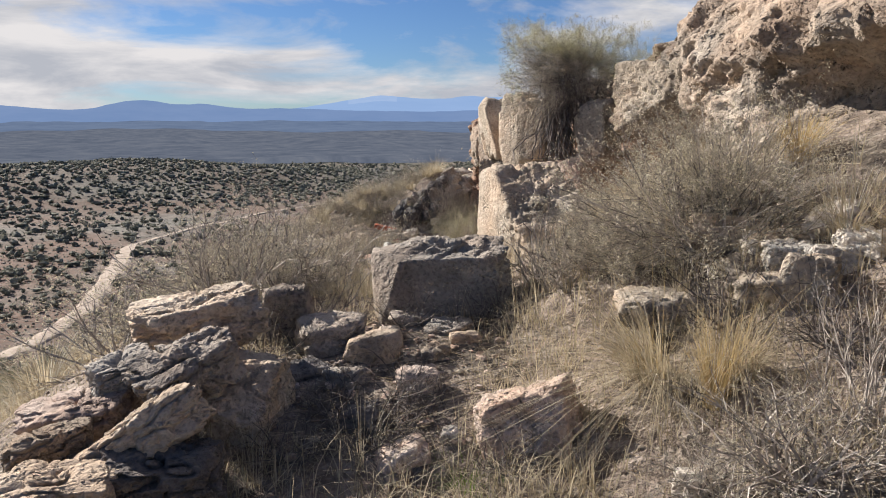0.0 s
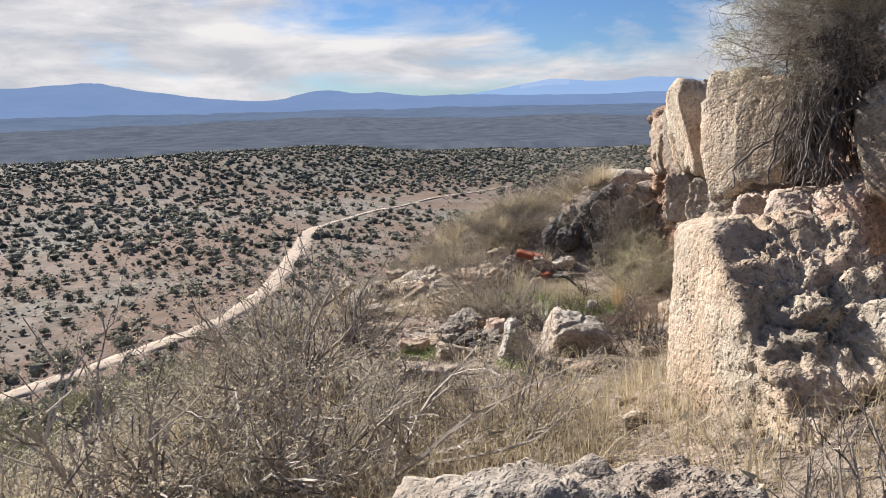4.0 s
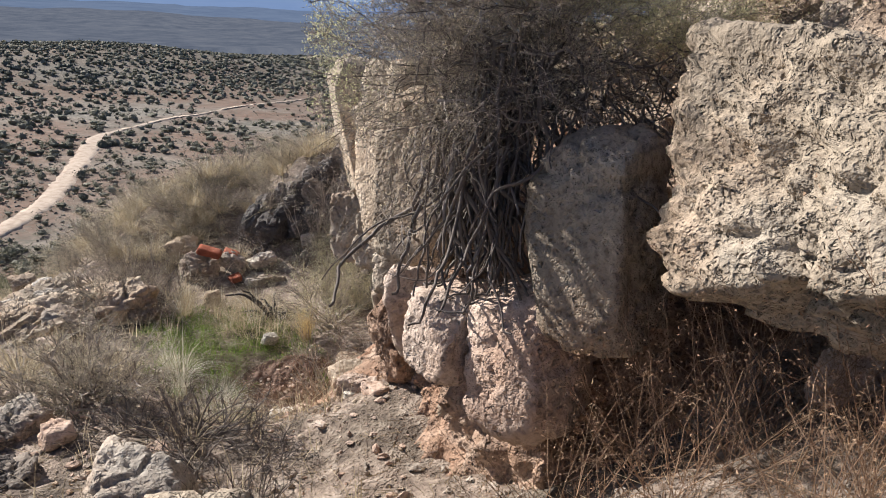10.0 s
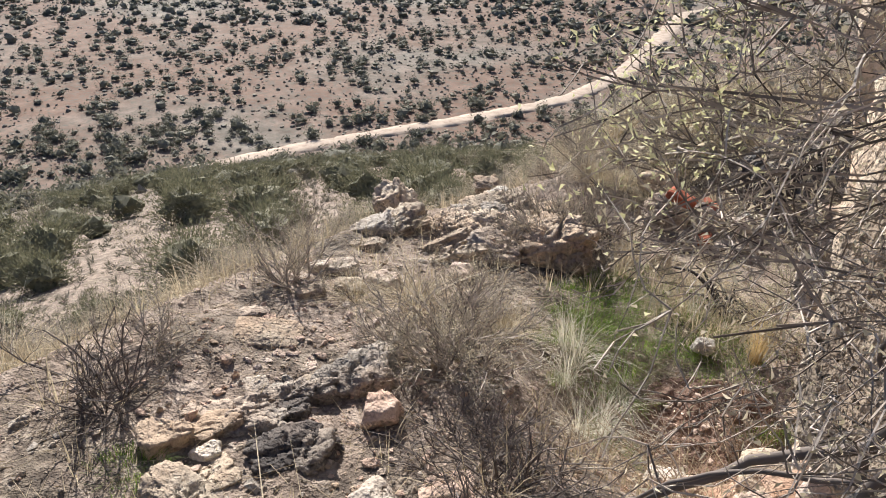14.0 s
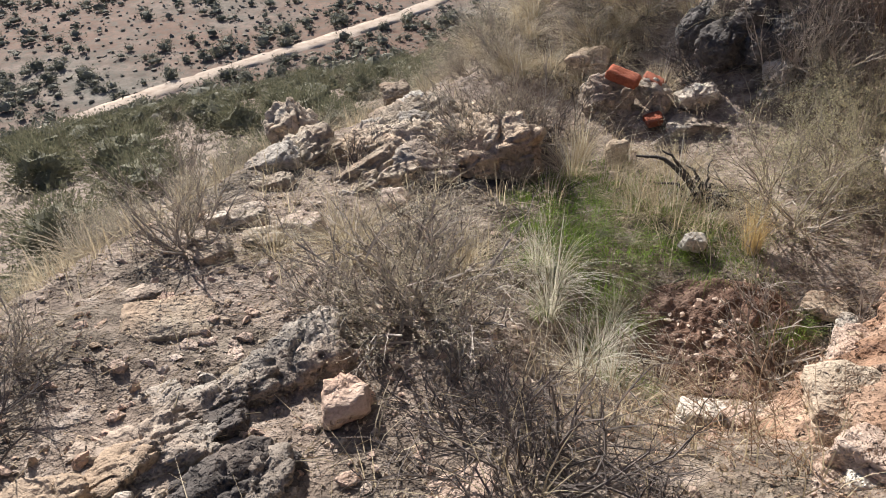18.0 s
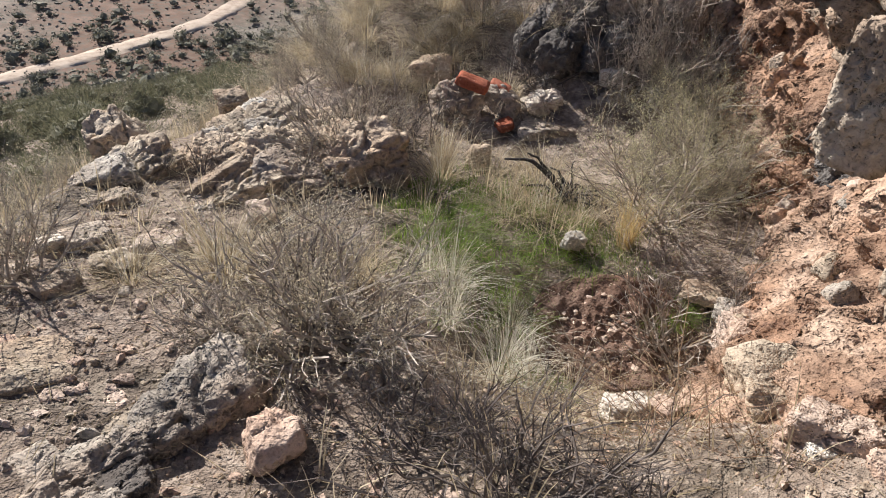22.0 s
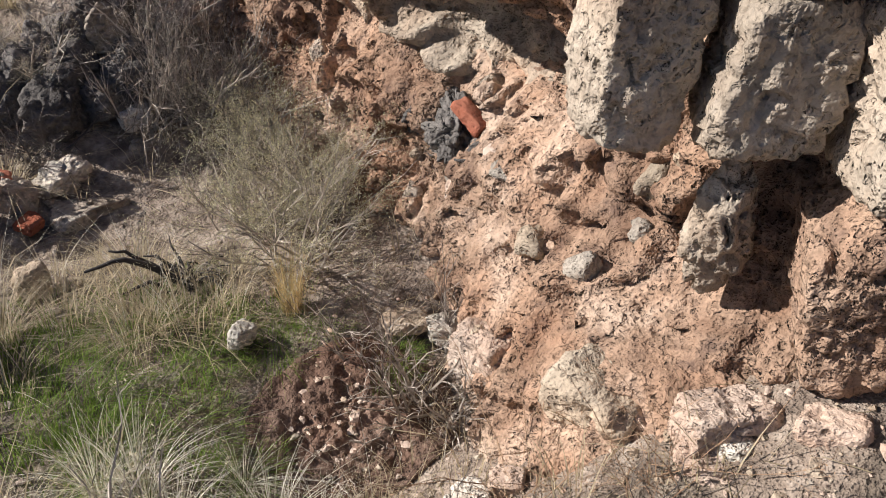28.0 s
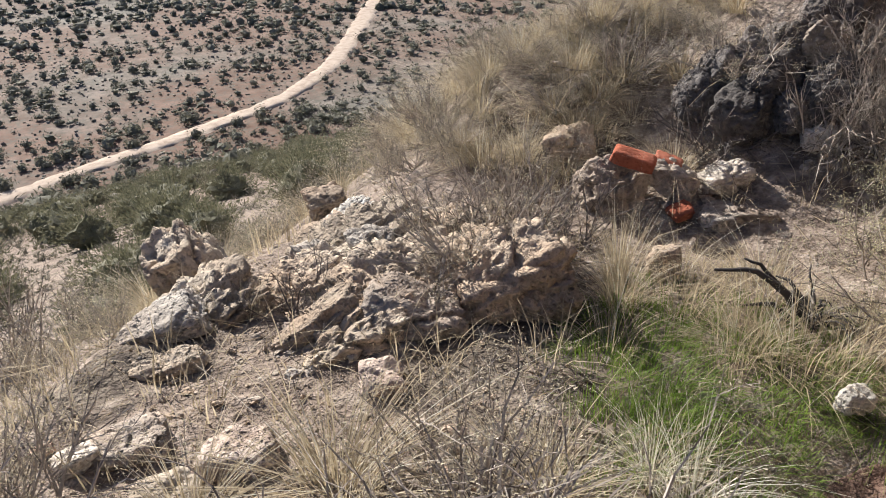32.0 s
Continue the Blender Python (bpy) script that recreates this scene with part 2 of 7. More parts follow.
def hash3(ix, iy, iz, seed):
    h = (ix * 374761393 + iy * 668265263 + iz * 2147483647 + seed * 1274126177) & 0xFFFFFFFF
    h = ((h ^ (h >> 13)) * 1274126177) & 0xFFFFFFFF
    h = ((h ^ (h >> 16)) * 2246822519) & 0xFFFFFFFF
    return ((h ^ (h >> 15)) & 0xFFFFFF) / float(0xFFFFFF)


def vnoise(p, seed=0):
    """Smooth value noise at the points p (n, 3), from -1 to 1."""
    i = np.floor(p).astype(np.int64)
    f = p - i
    f = f * f * (3 - 2 * f)
    out = np.zeros(len(p))
    for dx in (0, 1):
        wx = f[:, 0] if dx else 1 - f[:, 0]
        for dy in (0, 1):
            wy = f[:, 1] if dy else 1 - f[:, 1]
            for dz in (0, 1):
                wz = f[:, 2] if dz else 1 - f[:, 2]
                out += wx * wy * wz * hash3(i[:, 0] + dx, i[:, 1] + dy, i[:, 2] + dz, seed)
    return out * 2 - 1


def fbm(p, octaves=4, seed=0, gain=0.5, ridged=False):
    total, amp, norm = np.zeros(len(p)), 1.0, 0.0
    for k in range(octaves):
        n = vnoise(p * 2.03 ** k + 17.3 * k, seed + k)
        total += amp * (1 - 2 * np.abs(n) if ridged else n)
        norm += amp
        amp *= gain
    return total / norm


def sstep(a, b, x):
    t = np.clip((x - a) / (b - a), 0, 1)
    return t * t * (3 - 2 * t)


def mesh_of(name, verts, faces, mat, smooth=True):
    """One mesh from arrays: faces is (n, 3) or (n, 4)."""
    verts, faces = np.asarray(verts, np.float32) * U, np.asarray(faces, np.int32)
    me = bpy.data.meshes.new(name)
    n, k = faces.shape
    me.vertices.add(len(verts))
    me.vertices.foreach_set("co", verts.ravel())
    me.loops.add(n * k)
    me.loops.foreach_set("vertex_index", faces.ravel())
    me.polygons.add(n)
    me.polygons.foreach_set("loop_start", np.arange(0, n * k, k, dtype=np.int32))
    me.polygons.foreach_set("loop_total", np.full(n, k, np.int32))
    me.polygons.foreach_set("use_smooth", np.full(n, smooth))
    me.materials.append(mat)
    me.update(calc_edges=True)
    return me


def place(x, y, z, rx=0, ry=0, rz=0, sx=1, sy=1, sz=1):
    return pose(x * U, y * U, z * U, rx, ry, rz) @ Matrix.Diagonal((sx, sy, sz, 1))


def part(name, me, parent, label=""):
    ob = new(name, me)
    ob.parent = parent
    return tagged(ob, label)


ICO = {}


def ico(sub):
    if sub not in ICO:
        bm = bmesh.new()
        bmesh.ops.create_icosphere(bm, subdivisions=sub, radius=1)
        v = np.array([x.co for x in bm.verts])
        f = np.array([[q.index for q in x.verts] for x in bm.faces])
        bm.free()
        ICO[sub] = (v, f)
    return ICO[sub]


# ---- the lie of the land ----
EDGE = np.array([(-1.5, -60), (-1.35, -6), (-1.05, 0), (-1.0, 2), (-0.98, 4), (-1.0, 5.5), (-0.95, 6.9), (-0.45, 7.6), (0.05, 8.65), (0.95, 9.7), (2.0, 10.8), (3.6, 12.2), (8, 15.5), (40, 34), (120, 70)], float)
BENCH_Y = [-12, -6, -3, -1.5, 0, 0.8, 1.3, 2.2, 3.4, 4.2, 5, 5.8, 6.5, 7.2, 8.2, 10, 14]
BENCH_Z = [-2.2, -1.8, -1.38, -1.16, -0.99, -0.86, -0.76, -0.84, -0.97, -1.10, -1.21, -1.29, -1.43, -1.50, -1.45, -1.40, -1.7]
PLAIN = -45.0


def edge_distance(x, y):
    """Metres beyond the brink of the bench, negative on the bench."""
    best, sign = np.full(x.shape, 1e9), np.ones(x.shape)
    for (ax, ay), (bx, by) in zip(EDGE[:-1], EDGE[1:]):
        ex, ey = bx - ax, by - ay
        t = np.clip(((x - ax) * ex + (y - ay) * ey) / (ex * ex + ey * ey), 0, 1)
        d = np.hypot(x - ax - t * ex, y - ay - t * ey)
        s = np.where(ex * (y - ay) - ey * (x - ax) > 0, 1.0, -1.0)
        near = d < best
        best, sign = np.where(near, d, best), np.where(near, s, sign)
    return best * sign


def bump2(x, y, cx, cy, rx, ry, h):
    return h * np.exp(-((x - cx) / rx) ** 2 - ((y - cy) / ry) ** 2)


def ground(x, y, fine=True):
    """Height of the ground at x, y (arrays)."""
    x, y = np.asarray(x, float), np.asarray(y, float)
    bench = sum(np.interp(y + o, BENCH_Y, BENCH_Z) for o in (-0.4, -0.2, 0, 0.2, 0.4)) / 5
    k = np.interp(y, [-4, 2.2, 3.4, 4.6, 7.2, 8.4, 12], [0.5, 0.55, 0.42, 0.06, 0.04, 0.28, 0.10])
    x0 = np.interp(y, [-4, 2.2, 3.4, 4.6, 7.2, 8.4, 12], [0.5, 0.55, 0.70, 1.2, 1.2, 1.0, 1.6])
    rise = k * np.maximum(0, np.minimum(x, 3.2) - x0) + 0.04 * np.maximum(0, np.minimum(x, 40) - 3.0)
    z = bench + rise
    z = z + bump2(x, y, 1.05, 5.75, 0.55, 0.5, -0.27) + bump2(x, y, 1.36, 6.12, 0.22, 0.22, 0.05) + bump2(x, y, 1.60, 5.88, 0.40, 0.36, -0.19)
    z = z + bump2(x, y, 1.8, 4.95, 0.38, 0.45, 0.20) + bump2(x, y, 1.6, 8.35, 0.5, 0.6, 0.45)
    z = z + bump2(x, y, 0.1, 6.9, 0.5, 0.5, 0.05) + bump2(x, y, 0.8, 9.05, 1.4, 0.85, 0.42)
    d = edge_distance(x, y)
    dd = np.maximum(d + 0.15, 0)
    drop = 0.355 * dd + 0.35 * (1 - np.exp(-dd / 1.1)) + 1.1 * sstep(0.4, 4.5, dd) + 0.06 * np.maximum(dd - 45, 0)
    slope = z - drop
    # run out onto the plain
    r = np.hypot(x, y)
    p3 = np.stack([x / 90, y / 90, np.zeros(x.shape)], -1).reshape(-1, 3)
    roll_ = fbm(p3, 3, 5).reshape(x.shape)
    az = np.degrees(np.arctan2(x, y))
    plain = PLAIN + roll_ * np.interp(r, [0, 140, 330, 900, 4000], [0.5, 0.6, 3.5, 6, 9])
    plain = plain + 14 * np.exp(-((r - 520 - 1.5 * az) / 110) ** 2) * sstep(-60, -36, az) * (1 - sstep(-14, 8, az))
    w = sstep(-3, 9, slope - plain)
    z = np.where(d > 0, np.maximum(slope, plain) * w + plain * (1 - w), slope)
    if fine:
        p = np.stack([x, y, np.zeros(x.shape)], -1).reshape(-1, 3)
        near = np.exp(-r / 30).reshape(-1)
        n = 0.05 * fbm(p * 2.2, 3, 11) + 0.024 * fbm(p * 8, 4, 12, 0.55) + 0.35 * fbm(p * 0.22, 3, 13) * np.clip((d.reshape(-1) - 1.5) / 4, 0, 1)
        z = z + (n * near).reshape(x.shape)
    return z


def gz(x, y):
    return float(ground(np.array([x]), np.array([y]))[0])

# ---- ground ----
def ground_material():
    m, nt, b = make_material("hill_ground")
    g = nt.nodes.new("ShaderNodeNewGeometry")
    pos = g.outputs["Position"]
    n1 = noise_node(nt, 1.3, 6, 0.65, pos, 0.5)
    n2 = noise_node(nt, 46, 3, 0.6, pos)
    n3 = noise_node(nt, 11, 4, 0.65, pos)
    litter = ramp_node(nt, n3.outputs["Fac"], [(0.36, (0.07, 0.056, 0.045)), (0.52, (0.17, 0.14, 0.108)), (0.70, (0.36, 0.31, 0.245))]).outputs[0]
    bare = ramp_node(nt, n3.outputs["Fac"], [(0.34, (0.17, 0.132, 0.106)), (0.52, (0.30, 0.24, 0.192)), (0.7, (0.47, 0.40, 0.335))]).outputs[0]
    col = mix_node(nt, ramp_node(nt, n1.outputs["Fac"], [(0.39, (0, 0, 0)), (0.53, (1, 1, 1))]).outputs[0], litter, bare)
    # the plain below: pink soil with grey-green patches of low scrub, denser woodland far out
    sc = noise_node(nt, 0.011, 6, 0.62, pos, 0.3)
    sc2 = noise_node(nt, 0.16, 5, 0.7, pos)
    soil = ramp_node(nt, sc2.outputs["Fac"], [(0.3, (0.125, 0.072, 0.048)), (0.52, (0.20, 0.125, 0.09)), (0.72, (0.28, 0.192, 0.145))]).outputs[0]
    scrub = ramp_node(nt, sc2.outputs["Fac"], [(0.35, (0.11, 0.11, 0.09)), (0.6, (0.28, 0.25, 0.21))]).outputs[0]
    plain = mix_node(nt, ramp_node(nt, sc.outputs["Fac"], [(0.44, (0, 0, 0)), (0.60, (1, 1, 1))]).outputs[0], soil, scrub)
    speck = noise_node(nt, 0.75, 5, 0.72, pos)
    plain = mix_node(nt, ramp_node(nt, speck.outputs["Fac"], [(0.50, (0, 0, 0)), (0.60, (0.8, 0.8, 0.8))]).outputs[0], plain, (0.135, 0.13, 0.105))
    ln = nt.nodes.new("ShaderNodeVectorMath")
    ln.operation = "LENGTH"
    nt.links.new(pos, ln.inputs[0])
    far = nt.nodes.new("ShaderNodeMapRange")
    far.inputs["From Min"].default_value, far.inputs["From Max"].default_value = 25, 70
    nt.links.new(ln.outputs["Value"], far.inputs[0])
    col = mix_node(nt, far.outputs[0], col, plain)
    wood = noise_node(nt, 0.05, 9, 0.8, pos)
    woodc = ramp_node(nt, wood.outputs["Fac"], [(0.42, (0.055, 0.062, 0.05)), (0.58, (0.20, 0.17, 0.13))]).outputs[0]
    far2 = nt.nodes.new("ShaderNodeMapRange")
    far2.inputs["From Min"].default_value, far2.inputs["From Max"].default_value = 380, 700
    nt.links.new(ln.outputs["Value"], far2.inputs[0])
    col = mix_node(nt, far2.outputs[0], col, woodc)
    col = mix_node(nt, 0.5, col, ramp_node(nt, n2.outputs["Fac"], [(0.3, (0.42, 0.40, 0.38)), (0.62, (1, 1, 1))]).outputs[0], "MULTIPLY")
    nt.links.new(col, b.inputs["Base Color"])
    b.inputs["Roughness"].default_value = 0.95
    b1 = bump_node(nt, b, n3.outputs["Fac"], 1.0, 0.035)
    b2 = bump_node(nt, b, n2.outputs["Fac"], 1.0, 0.02, b1)
    bump_node(nt, b, noise_node(nt, 150, 2, 0.6, pos).outputs["Fac"], 1.0, 0.008, b2)
    return m


GROUND = ground_material()


def build_ground():
    """One sheet from under the feet to the horizon, in rings about the middle of the walk."""
    cx, cy = 0.4, 3.6
    rings = [0.02 + 0.036 * i for i in range(215)]
    while rings[-1] < 4200:
        rings.append(rings[-1] * 1.034)
    n = 640
    a = np.linspace(0, 2 * np.pi, n, endpoint=False)
    r = np.array(rings)
    x = cx + r[:, None] * np.sin(a)[None]
    y = cy + r[:, None] * np.cos(a)[None]
    z = ground(x, y)
    v = np.stack([x, y, z], -1).reshape(-1, 3)
    i, j = np.meshgrid(np.arange(len(r) - 1), np.arange(n), indexing="ij")
    k = (j + 1) % n
    f = np.stack([i * n + j, i * n + k, (i + 1) * n + k, (i + 1) * n + j], -1).reshape(-1, 4)[:, ::-1]
    me = mesh_of("ground", v, f, GROUND)
    tagged(new("ground", me), "stony desert hillside falling to a wide scrub plain", "ground", kind="structure")


build_ground()

ROAD = np.array([(-112, 20), (-104, 44), (-96, 62), (-88.5, 78.7), (-85.2, 87.9), (-77.3, 104.6), (-65.5, 124.5), (-58, 137.5), (-52.5, 150), (-49.8, 172), (-50.5, 190), (-53.5, 225), (-56, 250), (-55.3, 260), (-47, 279), (-39, 305), (-20, 335), (20, 385)], float)


def road_line(step=1.25):
    d = np.r_[0, np.cumsum(np.hypot(*np.diff(ROAD, axis=0).T))]
    s = np.arange(0, d[-1], step)
    q = np.stack([np.interp(s, d, ROAD[:, 0]), np.interp(s, d, ROAD[:, 1])], -1)
    for _ in range(16):
        q[1:-1] = (q[:-2] + 2 * q[1:-1] + q[2:]) / 4
    return q


ROAD_Q = road_line()


def road_distance(x, y):
    best = np.full(np.shape(x), 1e9)
    for qx, qy in ROAD_Q[::4]:
        best = np.minimum(best, np.hypot(x - qx, y - qy))
    return best


def build_road():
    m, nt, b = make_material("dirt_road")
    g = nt.nodes.new("ShaderNodeNewGeometry")
    n = noise_node(nt, 0.5, 8, 0.7, g.outputs["Position"])
    col = ramp_node(nt, n.outputs["Fac"], [(0.3, (0.28, 0.21, 0.16)), (0.48, (0.44, 0.355, 0.28)), (0.7, (0.55, 0.465, 0.375))]).outputs[0]
    nt.links.new(col, b.inputs["Base Color"])
    b.inputs["Roughness"].default_value = 0.95
    q = ROAD_Q
    t = np.gradient(q, axis=0)
    t /= np.linalg.norm(t, axis=1)[:, None]
    side = np.stack([t[:, 1], -t[:, 0]], -1)
    s = np.arange(len(q)) * 1.25
    half = np.interp(q[:, 1], [0, 120, 200, 252, 266, 300], [1.5, 1.7, 2.1, 2.3, 0.8, 0.6])
    rows = []
    for c, h in ((-1.35, -0.4), (-1, 0.04), (-0.45, 0.0), (0, 0.05), (0.45, 0.0), (1, 0.04), (1.35, -0.4)):
        wob = 0.34 * vnoise(np.stack([s / 6, np.full(len(s), c * 9.0), s * 0], -1), 3) + 0.5 * (abs(c) >= 1) * vnoise(np.stack([s / 1.7, np.full(len(s), c * 5.0), s * 0], -1), 4)
        xy = q + side * ((half + wob) * c)[:, None]
        rows.append(np.c_[xy, ground(xy[:, 0], xy[:, 1]) + 0.28 + h])
    v = np.stack(rows, 1).reshape(-1, 3)
    i, j = np.meshgrid(np.arange(len(q) - 1), np.arange(6), indexing="ij")
    f = np.stack([i * 7 + j, i * 7 + j + 1, (i + 1) * 7 + j + 1, (i + 1) * 7 + j], -1).reshape(-1, 4)
    tagged(new("road", mesh_of("road", v, f, m)), "pale unpaved dirt road crossing the scrub plain", "road", kind="structure")


build_road()


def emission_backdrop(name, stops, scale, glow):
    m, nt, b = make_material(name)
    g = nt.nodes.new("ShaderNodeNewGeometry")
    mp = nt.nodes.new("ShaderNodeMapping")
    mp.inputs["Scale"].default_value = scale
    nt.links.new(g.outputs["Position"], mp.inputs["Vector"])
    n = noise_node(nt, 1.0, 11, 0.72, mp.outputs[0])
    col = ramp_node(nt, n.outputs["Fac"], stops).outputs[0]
    # black base, so sunlight adds nothing: the haze is painted as glow
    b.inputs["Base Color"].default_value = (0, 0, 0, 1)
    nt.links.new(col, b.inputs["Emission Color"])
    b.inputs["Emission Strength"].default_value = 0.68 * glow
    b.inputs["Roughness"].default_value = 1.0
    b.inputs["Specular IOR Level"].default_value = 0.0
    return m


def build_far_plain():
    """Woodland from 700 m out to the foot of the mountains, rising a little in low swells; its haze is painted as glow.
    """
    mats = [emission_backdrop("woodland_haze_glow", [(0.36, (0.085, 0.104, 0.142)), (0.50, (0.118, 0.138, 0.178)), (0.66, (0.158, 0.175, 0.208))], (0.030, 0.030, 0.03), 1.0),
            emission_backdrop("plain_haze_glow", [(0.36, (0.105, 0.148, 0.235)), (0.52, (0.13, 0.178, 0.27)), (0.68, (0.155, 0.205, 0.298))], (0.008, 0.010, 0.01), 1.0)]
    for name, label, r0, r1, mat, lift in (("backdrop_woodland", "dark juniper woodland far across the plain, with painted haze glow", 690, 1700, mats[0], 5.0), ("backdrop_plain", "plain below distant mountains, blue with painted haze glow", 1650, 3800, mats[1], 9.0)):
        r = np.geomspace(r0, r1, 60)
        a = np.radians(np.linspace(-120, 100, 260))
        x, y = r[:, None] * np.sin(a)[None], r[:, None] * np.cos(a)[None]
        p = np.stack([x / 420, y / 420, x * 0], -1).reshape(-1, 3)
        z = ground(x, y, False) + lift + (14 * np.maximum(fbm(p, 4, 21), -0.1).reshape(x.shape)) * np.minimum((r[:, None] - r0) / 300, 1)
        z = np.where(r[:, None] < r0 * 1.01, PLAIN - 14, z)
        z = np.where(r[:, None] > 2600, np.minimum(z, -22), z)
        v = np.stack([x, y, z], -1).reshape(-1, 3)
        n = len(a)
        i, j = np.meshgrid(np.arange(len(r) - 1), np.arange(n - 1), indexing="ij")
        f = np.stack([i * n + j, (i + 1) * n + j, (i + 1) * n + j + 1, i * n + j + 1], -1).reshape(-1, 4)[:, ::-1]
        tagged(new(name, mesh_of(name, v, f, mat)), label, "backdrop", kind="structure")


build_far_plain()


def build_mountains():
    """Two ranges on the horizon, blue from haze put into their glow; the further one carries a little snow."""
    # glowing blues that hold the distance haze, over the snow too
    near = emission_backdrop("near_range_haze", [(0.3, (0.15, 0.235, 0.41)), (0.7, (0.18, 0.265, 0.44))], (0.003, 0.003, 0.02), 1.0)
    farm = emission_backdrop("far_range_haze", [(0.3, (0.24, 0.37, 0.60)), (0.7, (0.27, 0.40, 0.63))], (0.003, 0.003, 0.03), 1.0)
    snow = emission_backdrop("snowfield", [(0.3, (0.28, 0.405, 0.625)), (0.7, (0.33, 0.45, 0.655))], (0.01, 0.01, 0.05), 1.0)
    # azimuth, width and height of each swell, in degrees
    ranges = (("backdrop_near_range", "mountain range on the horizon, dark blue with painted haze", near, 3700,
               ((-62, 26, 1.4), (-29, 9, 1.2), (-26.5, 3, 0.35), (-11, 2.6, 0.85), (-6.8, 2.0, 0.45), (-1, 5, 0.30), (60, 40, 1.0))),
              ("backdrop_far_range", "mountains with snow on the crest, pale blue with painted haze", farm, 3900,
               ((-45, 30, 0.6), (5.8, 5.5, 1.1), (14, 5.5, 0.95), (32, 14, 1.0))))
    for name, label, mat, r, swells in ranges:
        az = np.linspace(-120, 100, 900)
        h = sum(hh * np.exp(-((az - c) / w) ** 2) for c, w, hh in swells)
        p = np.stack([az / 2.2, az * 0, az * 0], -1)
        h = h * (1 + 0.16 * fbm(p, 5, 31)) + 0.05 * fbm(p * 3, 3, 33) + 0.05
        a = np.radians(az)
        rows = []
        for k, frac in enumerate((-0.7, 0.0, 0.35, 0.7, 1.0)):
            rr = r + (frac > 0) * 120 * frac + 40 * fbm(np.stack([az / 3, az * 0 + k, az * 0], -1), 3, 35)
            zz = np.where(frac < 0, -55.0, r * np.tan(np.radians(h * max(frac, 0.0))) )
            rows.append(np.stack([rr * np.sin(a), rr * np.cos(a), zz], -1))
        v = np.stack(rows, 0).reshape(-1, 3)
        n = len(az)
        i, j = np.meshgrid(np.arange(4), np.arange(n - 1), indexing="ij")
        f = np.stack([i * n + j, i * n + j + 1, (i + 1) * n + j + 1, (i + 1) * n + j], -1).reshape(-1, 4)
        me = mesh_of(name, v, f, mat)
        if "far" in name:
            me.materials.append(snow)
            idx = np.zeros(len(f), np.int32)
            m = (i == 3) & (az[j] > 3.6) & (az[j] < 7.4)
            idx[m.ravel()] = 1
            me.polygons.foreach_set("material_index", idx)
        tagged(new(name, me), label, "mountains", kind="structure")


build_mountains()


# ---- scrub of the plain ----
def unit_rows(v):
    return v / np.linalg.norm(v, axis=1)[:, None]


